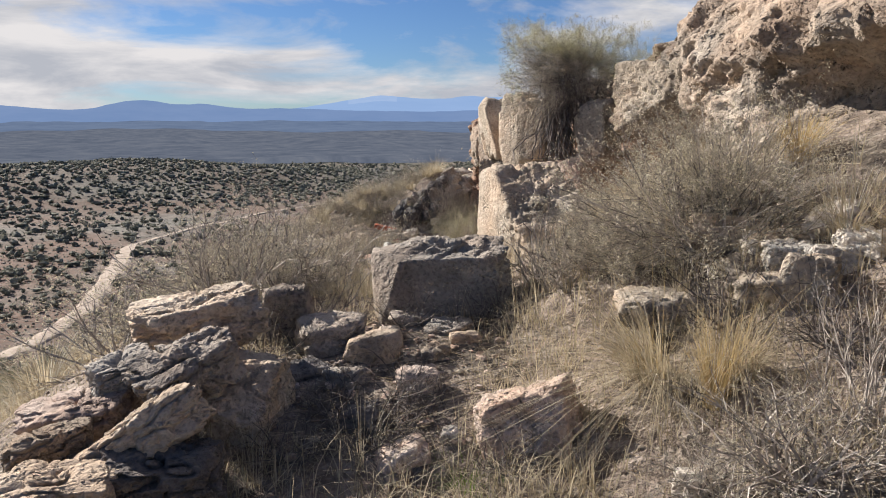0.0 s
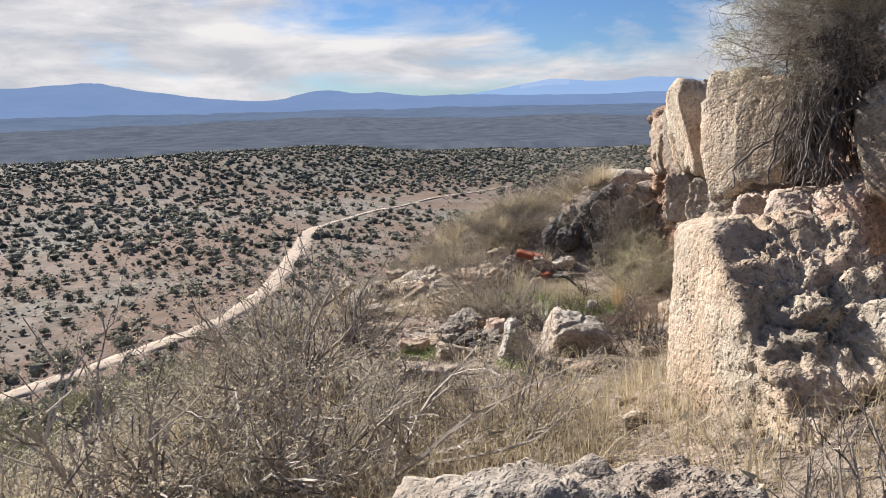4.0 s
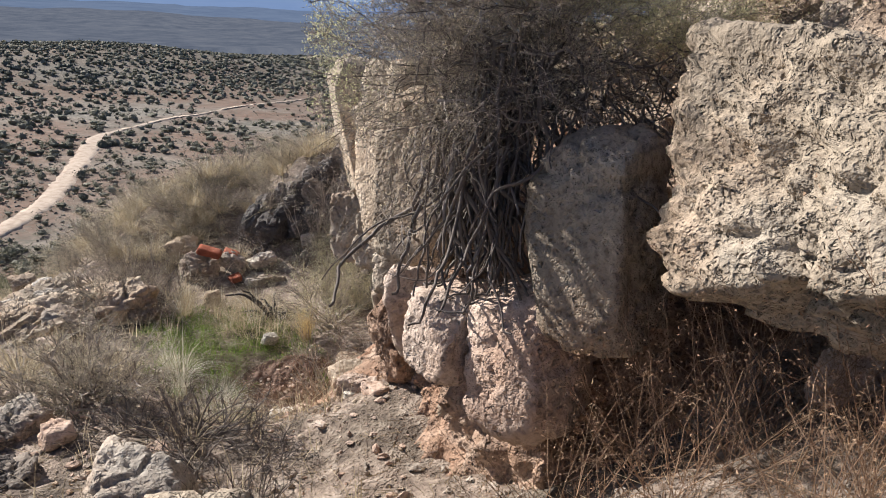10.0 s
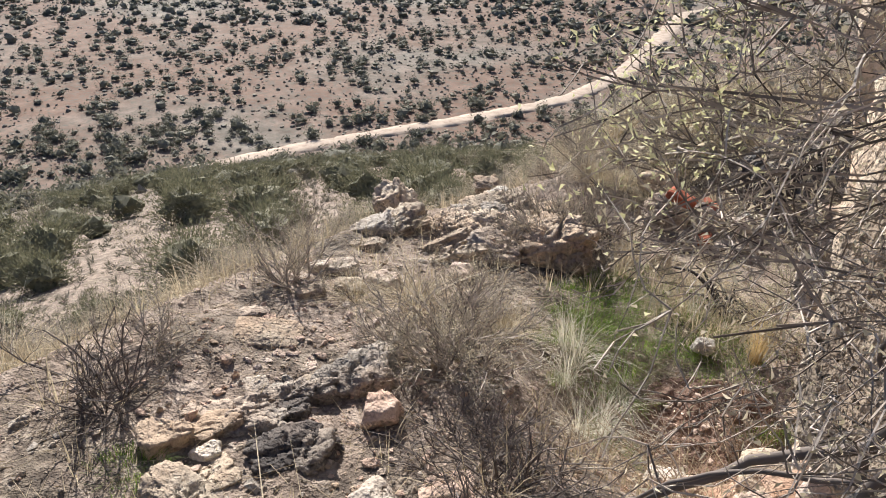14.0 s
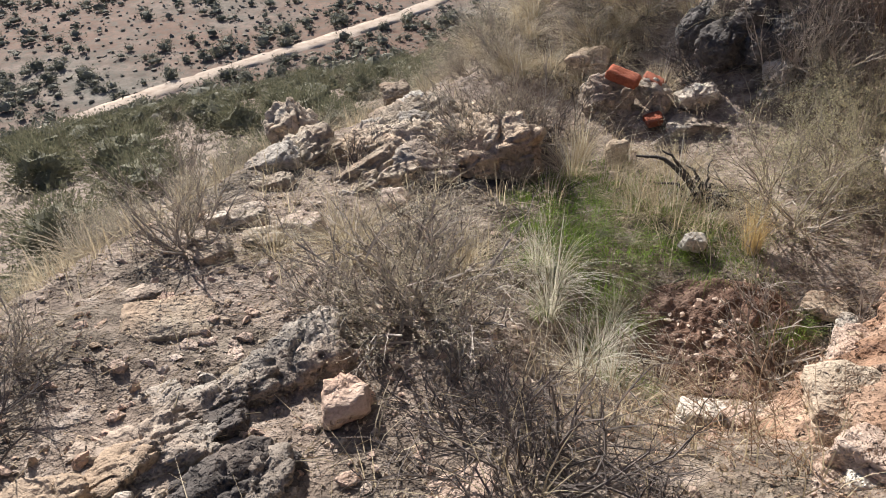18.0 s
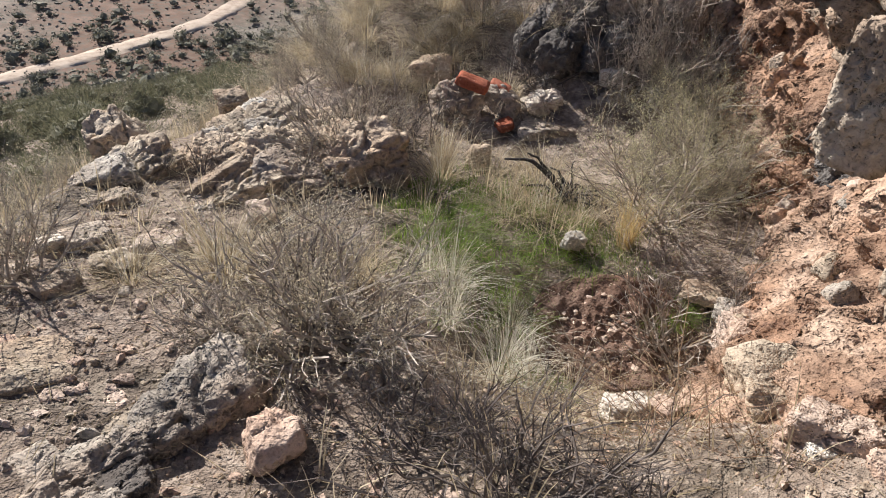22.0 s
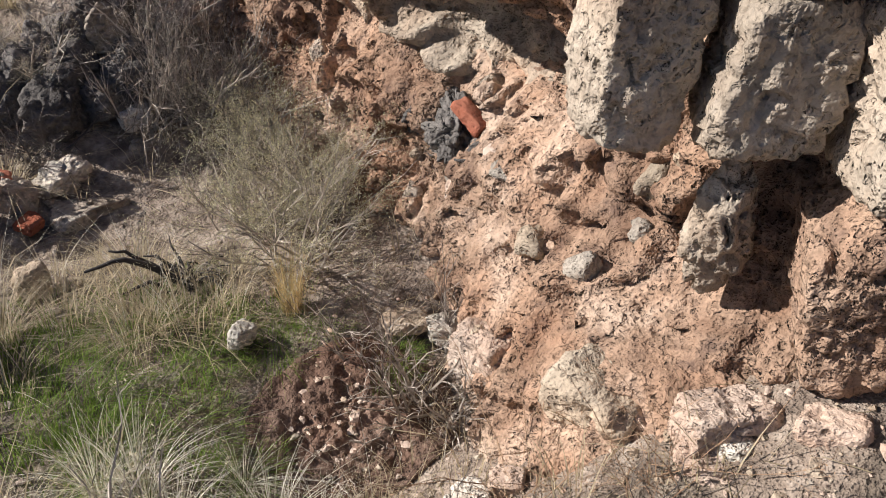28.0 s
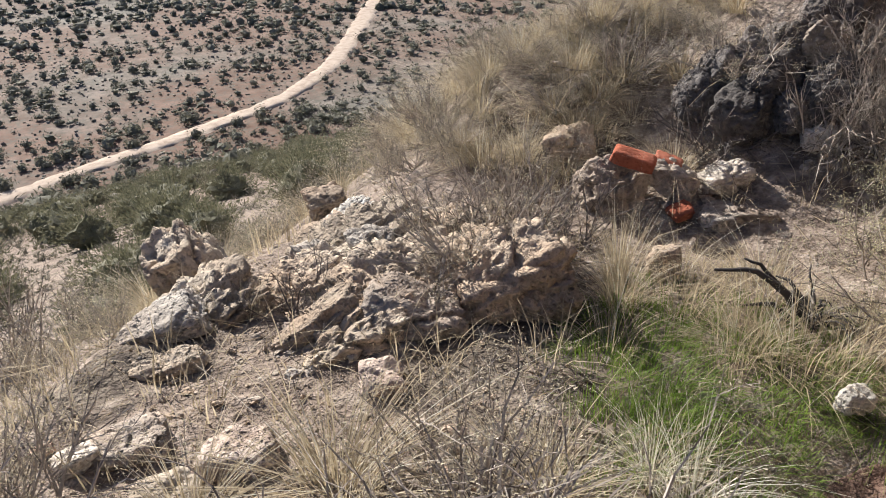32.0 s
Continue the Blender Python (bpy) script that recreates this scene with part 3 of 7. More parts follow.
def scatter_plain():
    """Junipers and low scrub on the plain and down the hill: leaf sprays about a lumpy core, too many to count."""
    rng = np.random.default_rng(4)
    n = 44000
    az = np.radians(rng.uniform(-80, 44, n))
    r = np.sqrt(rng.uniform(14 ** 2, 690 ** 2, n))
    r[:5200] = rng.uniform(14, 150, 5200)
    x, y = r * np.sin(az), r * np.cos(az)
    dens = fbm(np.stack([x / 70, y / 70, x * 0], -1), 3, 9) + 0.25 * fbm(np.stack([x / 14, y / 14, x * 0], -1), 2, 10)
    dens = dens + 0.55 * np.exp(-((r - 480) / 140) ** 2) * (np.degrees(az) < 4) + 0.3 * sstep(220, 420, r)
    clearing = np.exp(-(((x + 96) / 24) ** 2 + ((y - 118) / 17) ** 2)) + 0.7 * np.exp(-(((x + 20) / 60) ** 2 + ((y - 330) / 30) ** 2))
    d = edge_distance(x, y)
    keep = (rng.uniform(-1.05, 0.8, n) < dens - 1.2 * clearing) & (road_distance(x, y) > 3.2) & (d > 50)
    x, y, r = x[keep], y[keep], r[keep]
    # the hillside itself: broad olive shrubs in a close cover
    m = 260
    az2, r2 = np.radians(rng.uniform(-88, 10, m * 3)), 14 + 110 * rng.uniform(0, 1, m * 3)
    x2, y2 = 0.5 + r2 * np.sin(az2), 4 + r2 * np.cos(az2)
    d2 = edge_distance(x2, y2)
    ok = (d2 > 18) & (d2 < 95) & (road_distance(x2, y2) > 3.5)
    x2, y2, r2 = x2[ok][:m], y2[ok][:m], r2[ok][:m]
    gap = np.array([k == 0 or np.hypot(x2[:k] - x2[k], y2[:k] - y2[k]).min() > 2.2 for k in range(len(x2))])
    x2, y2, r2 = x2[gap], y2[gap], r2[gap]
    hill = len(x2)
    x, y, r = np.r_[x2, x], np.r_[y2, y], np.r_[r2, r]
    z = ground(x, y)
    size = rng.lognormal(-0.05, 0.45, len(x)) * np.interp(r, [14, 60, 140, 400], [0.95, 1.05, 1.25, 1.4])
    size = np.minimum(size, 1.8)
    size[:hill] = rng.uniform(0.6, 1.1, hill)
    v1, f1 = ico(1)
    v2, f2 = ico(2)
    batches = {"juniper": [[], [], 0], "low_scrub": [[], [], 0], "hill_scrub": [[], [], 0]}
    for k in range(len(x)):
        key = "hill_scrub" if k < hill else ("low_scrub" if size[k] < 0.80 else "juniper")
        out = batches[key]
        s = size[k] * (0.8 if key == "low_scrub" else 1.0)
        near = r[k] < 230
        v, f = (v2, f2) if k < hill else (v1, f1)
        lump = (0.52 if near else 0.72) * (1 + 0.5 * vnoise(v * 1.9 + k * 3.1, 7) + rng.uniform(-0.2, 0.2, len(v)))
        wide = rng.uniform(0.85, 1.35, 2)
        c = v * lump[:, None] * (s * wide[0], s * wide[1], s * rng.uniform(0.55, 0.9))
        c = c + (x[k], y[k], z[k] + s * 0.42)
        out[0].append(c)
        out[1].append(f + out[2])
        out[2] += len(c)
        m = (700 if r[k] < 35 else 340) if k < hill else (110 if r[k] < 150 else (64 if near else (18 if r[k] < 340 else 7)))
        u = unit_rows(rng.normal(size=(m, 3)))
        lift = 1 + 0.35 * vnoise(u * 2.1 + k * 3.1, 7)
        base = u * (s * rng.uniform(0.35, 1.08, m) * lift)[:, None] * (wide[0], wide[1], 0.75) + (x[k], y[k], z[k] + s * 0.48)
        t = rng.normal(size=(m, 3, 3)) * s * (0.034 if k < hill else (0.10 if near else 0.2))
        out[0].append((base[:, None] + t).reshape(-1, 3))
        out[1].append(np.arange(m * 3).reshape(-1, 3) + out[2])
        out[2] += m * 3
    # knee-high scrub between them
    n = 28000
    az = np.radians(rng.uniform(-80, 44, n))
    r = 40 + 300 * rng.uniform(0, 1, n) ** 0.8
    x, y = r * np.sin(az), r * np.cos(az)
    dens = fbm(np.stack([x / 30, y / 30, x * 0], -1), 3, 19)
    keep = (rng.uniform(-0.6, 0.5, n) < dens) & (road_distance(x, y) > 1.9) & (edge_distance(x, y) > 12)
    x, y = x[keep], y[keep]
    n = len(x)
    s = rng.uniform(0.14, 0.38, n)
    v = v1[None] * (1 + 0.35 * rng.normal(size=(n, len(v1), 1)).clip(-1.6, 1.6)) * (s[:, None] * rng.uniform(0.8, 1.5, (n, 3)) * (1, 1, 0.7))[:, None]
    v = v + np.stack([x, y, ground(x, y) + 0.25 * s], -1)[:, None]
    f = f1[None] + (np.arange(n) * len(v1))[:, None, None]
    out = batches["low_scrub"]
    out[0].append(v.reshape(-1, 3))
    out[1].append(f.reshape(-1, 3) + out[2])
    out[2] += n * len(v1)
    # ankle-high tussocks down the hillside
    n = 9500
    az, r = np.radians(rng.uniform(-95, 12, n)), 2 + 75 * rng.uniform(0, 1, n) ** 1.4
    x, y = 0.3 + r * np.sin(az), 4 + r * np.cos(az)
    keep = (edge_distance(x, y) > 1.2) & (road_distance(x, y) > 2.2)
    x, y, r = x[keep], y[keep], r[keep]
    n, m = len(x), 26
    s = rng.uniform(0.07, 0.22, n) * np.interp(r, [3, 30], [0.6, 1.3])
    u = unit_rows(rng.normal(size=(n * m, 3)) + (0, 0, 0.5)).reshape(n, m, 3)
    p = np.stack([x, y, ground(x, y)], -1)[:, None] + u * (s[:, None] * rng.uniform(0.1, 0.5, (n, m)))[:, :, None]
    q = u * (s[:, None] * rng.uniform(0.4, 1.0, (n, m)))[:, :, None]
    w = rng.normal(size=(n, m, 3)) * (0.06 * s)[:, None, None]
    v = np.stack([p - w, p + w, p + q], 2).reshape(-1, 3)
    out[0].append(v)
    out[1].append(np.arange(len(v)).reshape(-1, 3) + out[2])
    out[2] += len(v)
    for key, mat, label in (("juniper", JUNIPER, "dark green junipers dotted over the plain"), ("low_scrub", SCRUB, "grey-green low desert scrub on the plain"), ("hill_scrub", BUSH_GREEN, "olive green desert shrubs covering the lower hillside")):
        vs, fs, _ = batches[key]
        tagged(new(key, mesh_of(key, np.concatenate(vs), np.concatenate(fs), mat, False)), label, "shrubs", kind="stuff")


scatter_plain()

# ---- rock ----
def unit_row(v):
    return v / np.linalg.norm(v)


def facets(p, seed):
    """For points p: the value of the nearest cell of a broken grid, from 0 to 1, and the nearness to the next cell."""
    i = np.floor(p).astype(np.int64)
    best, second, val = np.full(len(p), 9.0), np.full(len(p), 9.0), np.zeros(len(p))
    for dx in (-1, 0, 1):
        for dy in (-1, 0, 1):
            for dz in (-1, 0, 1):
                a, b, c = i[:, 0] + dx, i[:, 1] + dy, i[:, 2] + dz
                q = np.stack([a + hash3(a, b, c, seed), b + hash3(a, b, c, seed + 1), c + hash3(a, b, c, seed + 2)], -1)
                d = np.linalg.norm(q - p, axis=1)
                near = d < best
                second = np.where(near, best, np.minimum(second, d))
                val = np.where(near, hash3(a, b, c, seed + 3), val)
                best = np.where(near, d, best)
    return val, second - best


def rock_mesh(name, half, seed, mat, sub=4, boxy=0.6, cuts=8, rough=0.06, grain=0.5, tilt=0.2, planes=(), layers=0.0, crag=0.09, calm=None):
    """A broken stone: a convex block of tilted planes, then fractured, worn and pitted. half: half its sizes; calm: the ways its smooth faces look."""
    rng = np.random.default_rng(seed)
    u, f = ico(sub)
    half = np.array(half, float)
    u = u * half
    ln = np.linalg.norm(u, axis=1)
    u = u / ln[:, None]
    r = np.full(len(u), 1e9)
    for ax in range(3):
        for sg in (-1, 1):
            n = rng.normal(scale=tilt, size=3)
            n[ax] = sg
            n /= np.linalg.norm(n)
            d = u @ n
            r = np.minimum(r, np.where(d > 1e-3, half[ax] * rng.uniform(0.86, 1.0) / np.maximum(d, 1e-3), 1e9))
    for _ in range(cuts):
        n = rng.normal(size=3)
        n /= np.linalg.norm(n)
        d = u @ n
        o = np.linalg.norm(half * n) * rng.uniform(0.72, 0.98) * (0.82 + boxy * 0.3)
        r = np.minimum(r, np.where(d > 1e-3, o / np.maximum(d, 1e-3), 1e9))
    for _ in range(14 if sub > 4 else 5):   # chips off the edges
        n = unit_row(rng.normal(size=3))
        d = u @ n
        far_ = float((d * np.minimum(r, 1e3)).max())
        r = np.minimum(r, np.where(d > 1e-3, far_ * rng.uniform(0.90, 0.985) / np.maximum(d, 1e-3), 1e9))
    for nx, ny, nz, o in planes:
        n = np.array((nx, ny, nz)) / math.sqrt(nx * nx + ny * ny + nz * nz)
        d = u @ n
        r = np.minimum(r, np.where(d > 1e-3, o / np.maximum(d, 1e-3), 1e9))
    ell = 1 / np.sqrt(((u / half) ** 2).sum(1))
    r = np.minimum(r, ell * 1.45)
    r = boxy * r + (1 - boxy) * ell
    v = u * r[:, None]
    s = float(half.mean())
    off = seed * 7.77
    k = grain / max(s, 0.05)
    m = min(s, 0.34)
    q = rough / 0.06
    disp = fbm(v * k * 2.2 + off, 4, seed % 97) * rough * s * 1.5
    disp += fbm(v * 7 + off, 4, seed % 89, ridged=True) * 0.035 * m * q
    bands = vnoise(np.stack([v[:, 0] * 3, v[:, 1] * 3, v[:, 2] * 26 + off], -1), seed % 79)
    disp += np.tanh(3.5 * bands) * 0.012 * m * q
    pit = np.maximum(fbm(v * 26 + off, 3, seed % 83), 0.0)
    disp -= pit * 0.09 * m * q
    crack = np.abs(vnoise(v * np.array((4.0, 4.0, 9.0)) / max(s * 3, 0.25) + off, seed % 71))
    disp -= np.maximum(0.12 - crack, 0) * (0.5 if s > 0.2 else 1.6) * m * q
    warp = 0.12 * np.stack([vnoise(v * 9 + off + o, 61) for o in (0.0, 40.0, 80.0)], -1)
    for size, amount in ((0.55, 1.0), (0.24, 0.5), (0.11, 0.28)):   # fracture facets, large to small
        val, rim = facets((v + warp * size) / (size * max(s, 0.12) * 1.3) + off, seed)
        disp += crag * m * amount * (val - 0.5 - 0.7 * np.maximum(0.16 - rim, 0) / 0.16)
    if calm is not None:
        for face in calm:
            disp *= 1 - 0.85 * sstep(0.35, 0.8, u @ unit_row(np.array(face, float)))
    v = v + u * disp[:, None]
    if layers:   # thin beds that weather back by different amounts
        bed = (v[:, 2] + 0.02 * vnoise(v * 9 + off, 5)) / 0.042 + off
        i = np.floor(bed)
        step = hash3(i.astype(np.int64), i.astype(np.int64) * 0, i.astype(np.int64) * 0, seed)
        edge = np.minimum(bed - i, 1 - (bed - i)) * 5
        cut = layers * (step + 0.5 * np.maximum(1 - edge, 0)) * (0.6 + 0.6 * vnoise(v * 6 + off, 15))
        v[:, :2] *= (1 - cut)[:, None]
    return mesh_of(name, v, f, mat)


def rock(name, loc, half, rot=(0, 0, 0), seed=1, mat=None, label="", category="rock", group="", **kw):
    ob = new(name, rock_mesh(name, half, seed, mat or LIMESTONE, **kw))
    ob.matrix_basis = place(*loc, *rot)
    return tagged(ob, label or "weathered tan limestone boulder on the slope", category, group)


def sheet(name, ys, zs, fx, mat, label, seed, amp=(0.09, 0.045, 0.03), back=5.0):
    """A rock face: x as a function of y and z, roughened, with its back closed well inside the hill."""
    y, z = np.meshgrid(ys, zs, indexing="ij")
    x = fx(y, z)
    p = np.stack([x, y, z], -1).reshape(-1, 3)
    d1 = fbm(p * 2.3, 4, seed)
    d2 = fbm(p * 7.5, 4, seed + 5, ridged=True)
    d3 = fbm(p * 19, 4, seed + 9)
    push = amp[0] * d1 + amp[1] * d2 + amp[2] * d3
    p[:, 0] -= push
    p[:, 1] += 0.6 * amp[1] * fbm(p * 6 + 9, 3, seed + 2)
    p[:, 2] += 0.6 * amp[1] * fbm(p * 6 + 31, 3, seed + 3)
    ny, nz = len(ys), len(zs)
    i, j = np.meshgrid(np.arange(ny - 1), np.arange(nz - 1), indexing="ij")
    f = np.stack([i * nz + j, i * nz + j + 1, (i + 1) * nz + j + 1, (i + 1) * nz + j], -1).reshape(-1, 4)
    # close the top, the ends and the back
    v = p.tolist()
    faces = [f]
    ring = [k * nz + nz - 1 for k in range(ny)]
    edge, prev = p[ring], np.array(ring)
    for a in np.linspace(0, 1, 27)[1:]:
        row = np.stack([edge[:, 0] + (back - edge[:, 0]) * a, edge[:, 1], edge[:, 2] * (1 - a) + np.median(edge[:, 2]) * a], -1)
        row[:, 2] += 0.10 * fbm(row * 2.2, 4, seed + 21) + 0.05 * fbm(row * 7, 3, seed + 22) - 0.1 * a
        ids = len(v) + np.arange(ny)
        v += row.tolist()
        faces.append(np.stack([prev[:-1], prev[1:], ids[1:], ids[:-1]], -1)[:, ::-1])
        prev = ids
    for row, flip in ((0, 1), (ny - 1, 0)):
        b0 = len(v)
        ids = [row * nz + k for k in range(nz)]
        v += [(back, p[k][1], p[k][2]) for k in ids]
        q = [(ids[k], ids[k + 1], b0 + k + 1, b0 + k) for k in range(nz - 1)]
        faces.append(np.array([t[::-1] if flip else t for t in q]))
    return tagged(new(name, mesh_of(name, v, np.concatenate(faces), mat)), label, "cliff", kind="structure")


def lower_face(y, z):
    lip = np.interp(y, [3.9, 4.4, 5.2, 5.6, 6.6, 7.0, 8.3, 9.0], [2.0, 1.82, 1.80, 1.84, 1.98, 2.02, 2.10, 2.5])
    under = 0.50 * np.exp(-((y - 6.5) / 0.8) ** 2) * np.exp(-((z + 0.70) / 0.21) ** 2)
    scoop = 0.14 * np.exp(-((y - 6.4) / 0.9) ** 2) * np.exp(-((z + 1.1) / 0.25) ** 2)
    foot = -0.50 * sstep(-0.85, -1.40, z) * np.exp(-((y - 5.15) / 0.75) ** 2) - 0.05 * sstep(-1.1, -1.7, z)
    return lip + under + scoop + foot + 0.1 * sstep(-0.2, 0.3, z) + 0.4 * sstep(-0.35, -0.1, z) * sstep(7.2, 6.6, y)


def upper_face(y, z):
    base = np.interp(y, [-3.5, -1, 0.4, 1.0, 1.7, 2.3, 3.0, 3.7, 4.4, 5.6, 7.2, 8.3, 9.2], [2.9, 2.5, 2.25, 2.05, 2.0, 2.05, 2.2, 2.45, 2.6, 2.55, 2.5, 2.6, 3.2])
    hollow = 0.42 * np.exp(-((y - 1.35) / 0.55) ** 2) * np.exp(-((z - 0.22) / 0.2) ** 2)
    lean = 0.45 * np.maximum(z - 0.5, 0) - 0.25 * sstep(-0.05, -0.7, z)
    under = 0.85 * np.exp(-((y - 3.2) / 0.6) ** 2) * np.exp(-((z + 0.30) / 0.27) ** 2)
    return base + hollow + lean + under


sheet("cliff_lower", np.arange(3.9, 9.02, 0.02), np.arange(-1.85, 0.04, 0.02), lower_face, PINK, "pink and ochre conglomerate bank, pitted and undercut", 41, (0.14, 0.10, 0.075))


def build_upper():
    ys = np.arange(-3.5, 9.2, 0.026)
    zs = np.arange(-1.0, 1.0, 0.026)
    top = lambda y: np.interp(y, [-3.5, 0, 1.5, 2.4, 3.0, 3.6, 4.4, 6, 8, 9.2], [1.3, 1.25, 1.15, 0.98, 0.82, 0.72, 0.62, 0.35, 0.2, -0.1])

    def fx(y, z):
        return upper_face(y, -1.0 + (z + 1.0) * (top(y) + 1.0) / 2.0)
    ob = sheet("cliff_upper", ys, zs, fx, CLIFF, "tan weathered limestone cliff above the bank", 57, (0.15, 0.10, 0.06), 6.0)
    me = ob.data
    co = np.empty(len(me.vertices) * 3, np.float32)
    me.vertices.foreach_get("co", co)
    co = co.reshape(-1, 3) / U
    co[:, 2] = -1.0 + (co[:, 2] + 1.0) * (top(co[:, 1]) + 1.0) / 2.0
    me.vertices.foreach_set("co", (co * U).astype(np.float32).ravel())
    me.update()


build_upper()

BLOCK = "large squared tan limestone block with a pitted face"
# the blocks beside the walk
rock("boulder", (1.16, 2.80, -0.580), (0.26, 0.54, 0.48), (0, 0, 0), 3, LIMESTONE, "tall pale limestone boulder, smooth face and rough side", sub=6, boxy=0.97, cuts=0, rough=0.10, tilt=0.05, crag=0.12, calm=((-1.0, 0.25, 0.1),), planes=((-0.20, -0.60, 0.77, 0.27), (-0.55, 0.0, 0.83, 0.455), (0.5, 0.1, 0.87, 0.44), (0.0, -0.7, 0.71, 0.60), (-0.4, 0.6, 0.7, 0.60), (0.05, -0.30, 0.95, 0.435), (0.25, -0.92, 0.30, 0.38), (0.9, -0.2, 0.45, 0.31), (0.0, 0.5, 0.85, 0.50), (-0.8, 0.6, 0.0, 0.44)))
rock("boulder", (0.38, 1.80, -0.660), (0.36, 0.20, 0.23), (0, -4, -8), 5, GREY, "squared grey limestone boulder with a pitted top", sub=6, boxy=0.96, cuts=0, rough=0.075, tilt=0.10, crag=0.12, calm=((0.1, -1.0, 0.0), (-1.0, -0.2, 0.0)), planes=((0.05, -0.22, 0.97, 0.185), (-0.7, -0.5, 0.3, 0.30), (0.8, -0.6, 0.1, 0.31)))
# upright slabs and blocks of the wall
rock("wall_block", (1.98, 3.83, -0.02), (0.15, 0.13, 0.27), (0, -6, -55), 11, LIMESTONE, "upright grey limestone slab set in the wall", sub=5, boxy=0.99, cuts=1, rough=0.04, tilt=0.1, crag=0.10, calm=((0, -1, 0),))
rock("wall_block", (2.34, 3.12, 0.20), (0.40, 0.56, 0.27), (0, 0, 12), 12, LIMESTONE, BLOCK, sub=6, boxy=0.97, cuts=1, rough=0.06, tilt=0.08, crag=0.16, planes=((-0.60, -0.25, -0.76, 0.25), (-0.5, 0.85, 0.0, 0.55)))
rock("wall_block", (1.69, 4.42, -0.01), (0.135, 0.14, 0.28), (0, -3, -53), 28, LIMESTONE, "upright smooth grey limestone slab set in the wall", sub=5, boxy=0.99, cuts=1, rough=0.04, tilt=0.1, crag=0.08, calm=((0, -1, 0),))
rock("wall_block", (1.71, 4.84, -0.04), (0.16, 0.17, 0.34), (0, -3, 8), 13, LIMESTONE, "upright tan limestone slab set in the wall", sub=5, boxy=0.99, cuts=1, rough=0.04, tilt=0.1, crag=0.10, calm=((-1, -0.2, 0),))
rock("wall_block", (1.64, 5.36, -0.02), (0.16, 0.20, 0.31), (0, -2, -4), 14, LIMESTONE, "upright tan limestone slab set in the wall", sub=5, boxy=0.99, cuts=1, rough=0.04, tilt=0.11, crag=0.10, calm=((-1, -0.6, 0),))
rock("wall_block", (1.87, 3.94, -0.37), (0.165, 0.15, 0.18), (0, -12, -48), 15, PINKSTONE, "pinkish limestone footing block under the wall", sub=5, boxy=0.95, cuts=2, rough=0.022, tilt=0.14, crag=0.05)
rock("wall_block", (1.71, 4.12, -0.37), (0.115, 0.12, 0.14), (0, 0, -59), 16, PINKSTONE, "pinkish limestone footing block under the wall", sub=5, boxy=0.95, cuts=2, rough=0.022, tilt=0.14, crag=0.05)
rock("wall_block", (1.74, 4.62, -0.48), (0.15, 0.16, 0.17), (0, 0, -8), 21, PINKSTONE, "pinkish limestone footing block under the wall", sub=5, boxy=0.9, cuts=3, rough=0.06, tilt=0.12)
rock("wall_block", (1.57, 5.46, -0.46), (0.115, 0.10, 0.155), (0, 0, 50), 17, CLIFF, "squared grey-brown block in the wall", sub=5, boxy=0.98, cuts=1, rough=0.05, tilt=0.07, crag=0.08)
rock("wall_block", (1.66, 5.25, -0.44), (0.115, 0.10, 0.145), (0, 0, 48), 19, CLIFF, "squared grey-brown block in the wall", sub=5, boxy=0.98, cuts=1, rough=0.05, tilt=0.07, crag=0.08)
rock("wall_block", (1.72, 5.02, -0.45), (0.13, 0.10, 0.17), (0, 0, 44), 20, CLIFF, "squared grey-brown block in the wall", sub=5, boxy=0.98, cuts=1, rough=0.05, tilt=0.07, crag=0.08)
rock("wall_block", (1.70, 5.28, -0.79), (0.062, 0.06, 0.19), (0, -12, 10), 22, CLIFF, "pale pitted upright stone under the blocks", sub=5, boxy=0.6, cuts=4, rough=0.11)
rock("wall_block", (1.72, 5.03, -0.80), (0.13, 0.10, 0.21), (0, -6, 30), 23, PINK, "pinkish pitted upright stone under the blocks", sub=5, boxy=0.85, cuts=3, rough=0.07, crag=0.07)
rock("wall_block", (2.20, 6.30, -0.12), (0.42, 0.82, 0.32), (0, 4, 4), 18, CLIFF, "overhanging tan limestone ledge", sub=6, boxy=0.9, cuts=4, rough=0.06, tilt=0.1)
rock("wall_block", (2.16, 7.55, -0.22), (0.30, 0.42, 0.34), (0, 0, -8), 24, CLIFF, "tan limestone block at the end of the wall", sub=5, boxy=0.9, cuts=4, rough=0.06, tilt=0.1)
rock("wall_block", (2.30, 8.30, -0.22), (0.26, 0.34, 0.26), (0, 0, -12), 25, CLIFF, "tan limestone block at the end of the wall", sub=5, boxy=0.9, cuts=4, rough=0.06, tilt=0.1)
rock("boulder", (2.35, 10.40, -0.980), (0.34, 0.34, 0.22), (0, 12, -20), 26, GREY, "grey outcrop on the hillside beyond the wall", sub=5, boxy=0.85, cuts=4, tilt=0.15)
rock("boulder", (2.90, 11.30, -1.000), (0.24, 0.28, 0.18), (0, 8, 10), 27, LIMESTONE, "tan outcrop on the hillside beyond the wall", sub=4, boxy=0.85, cuts=4, tilt=0.15)

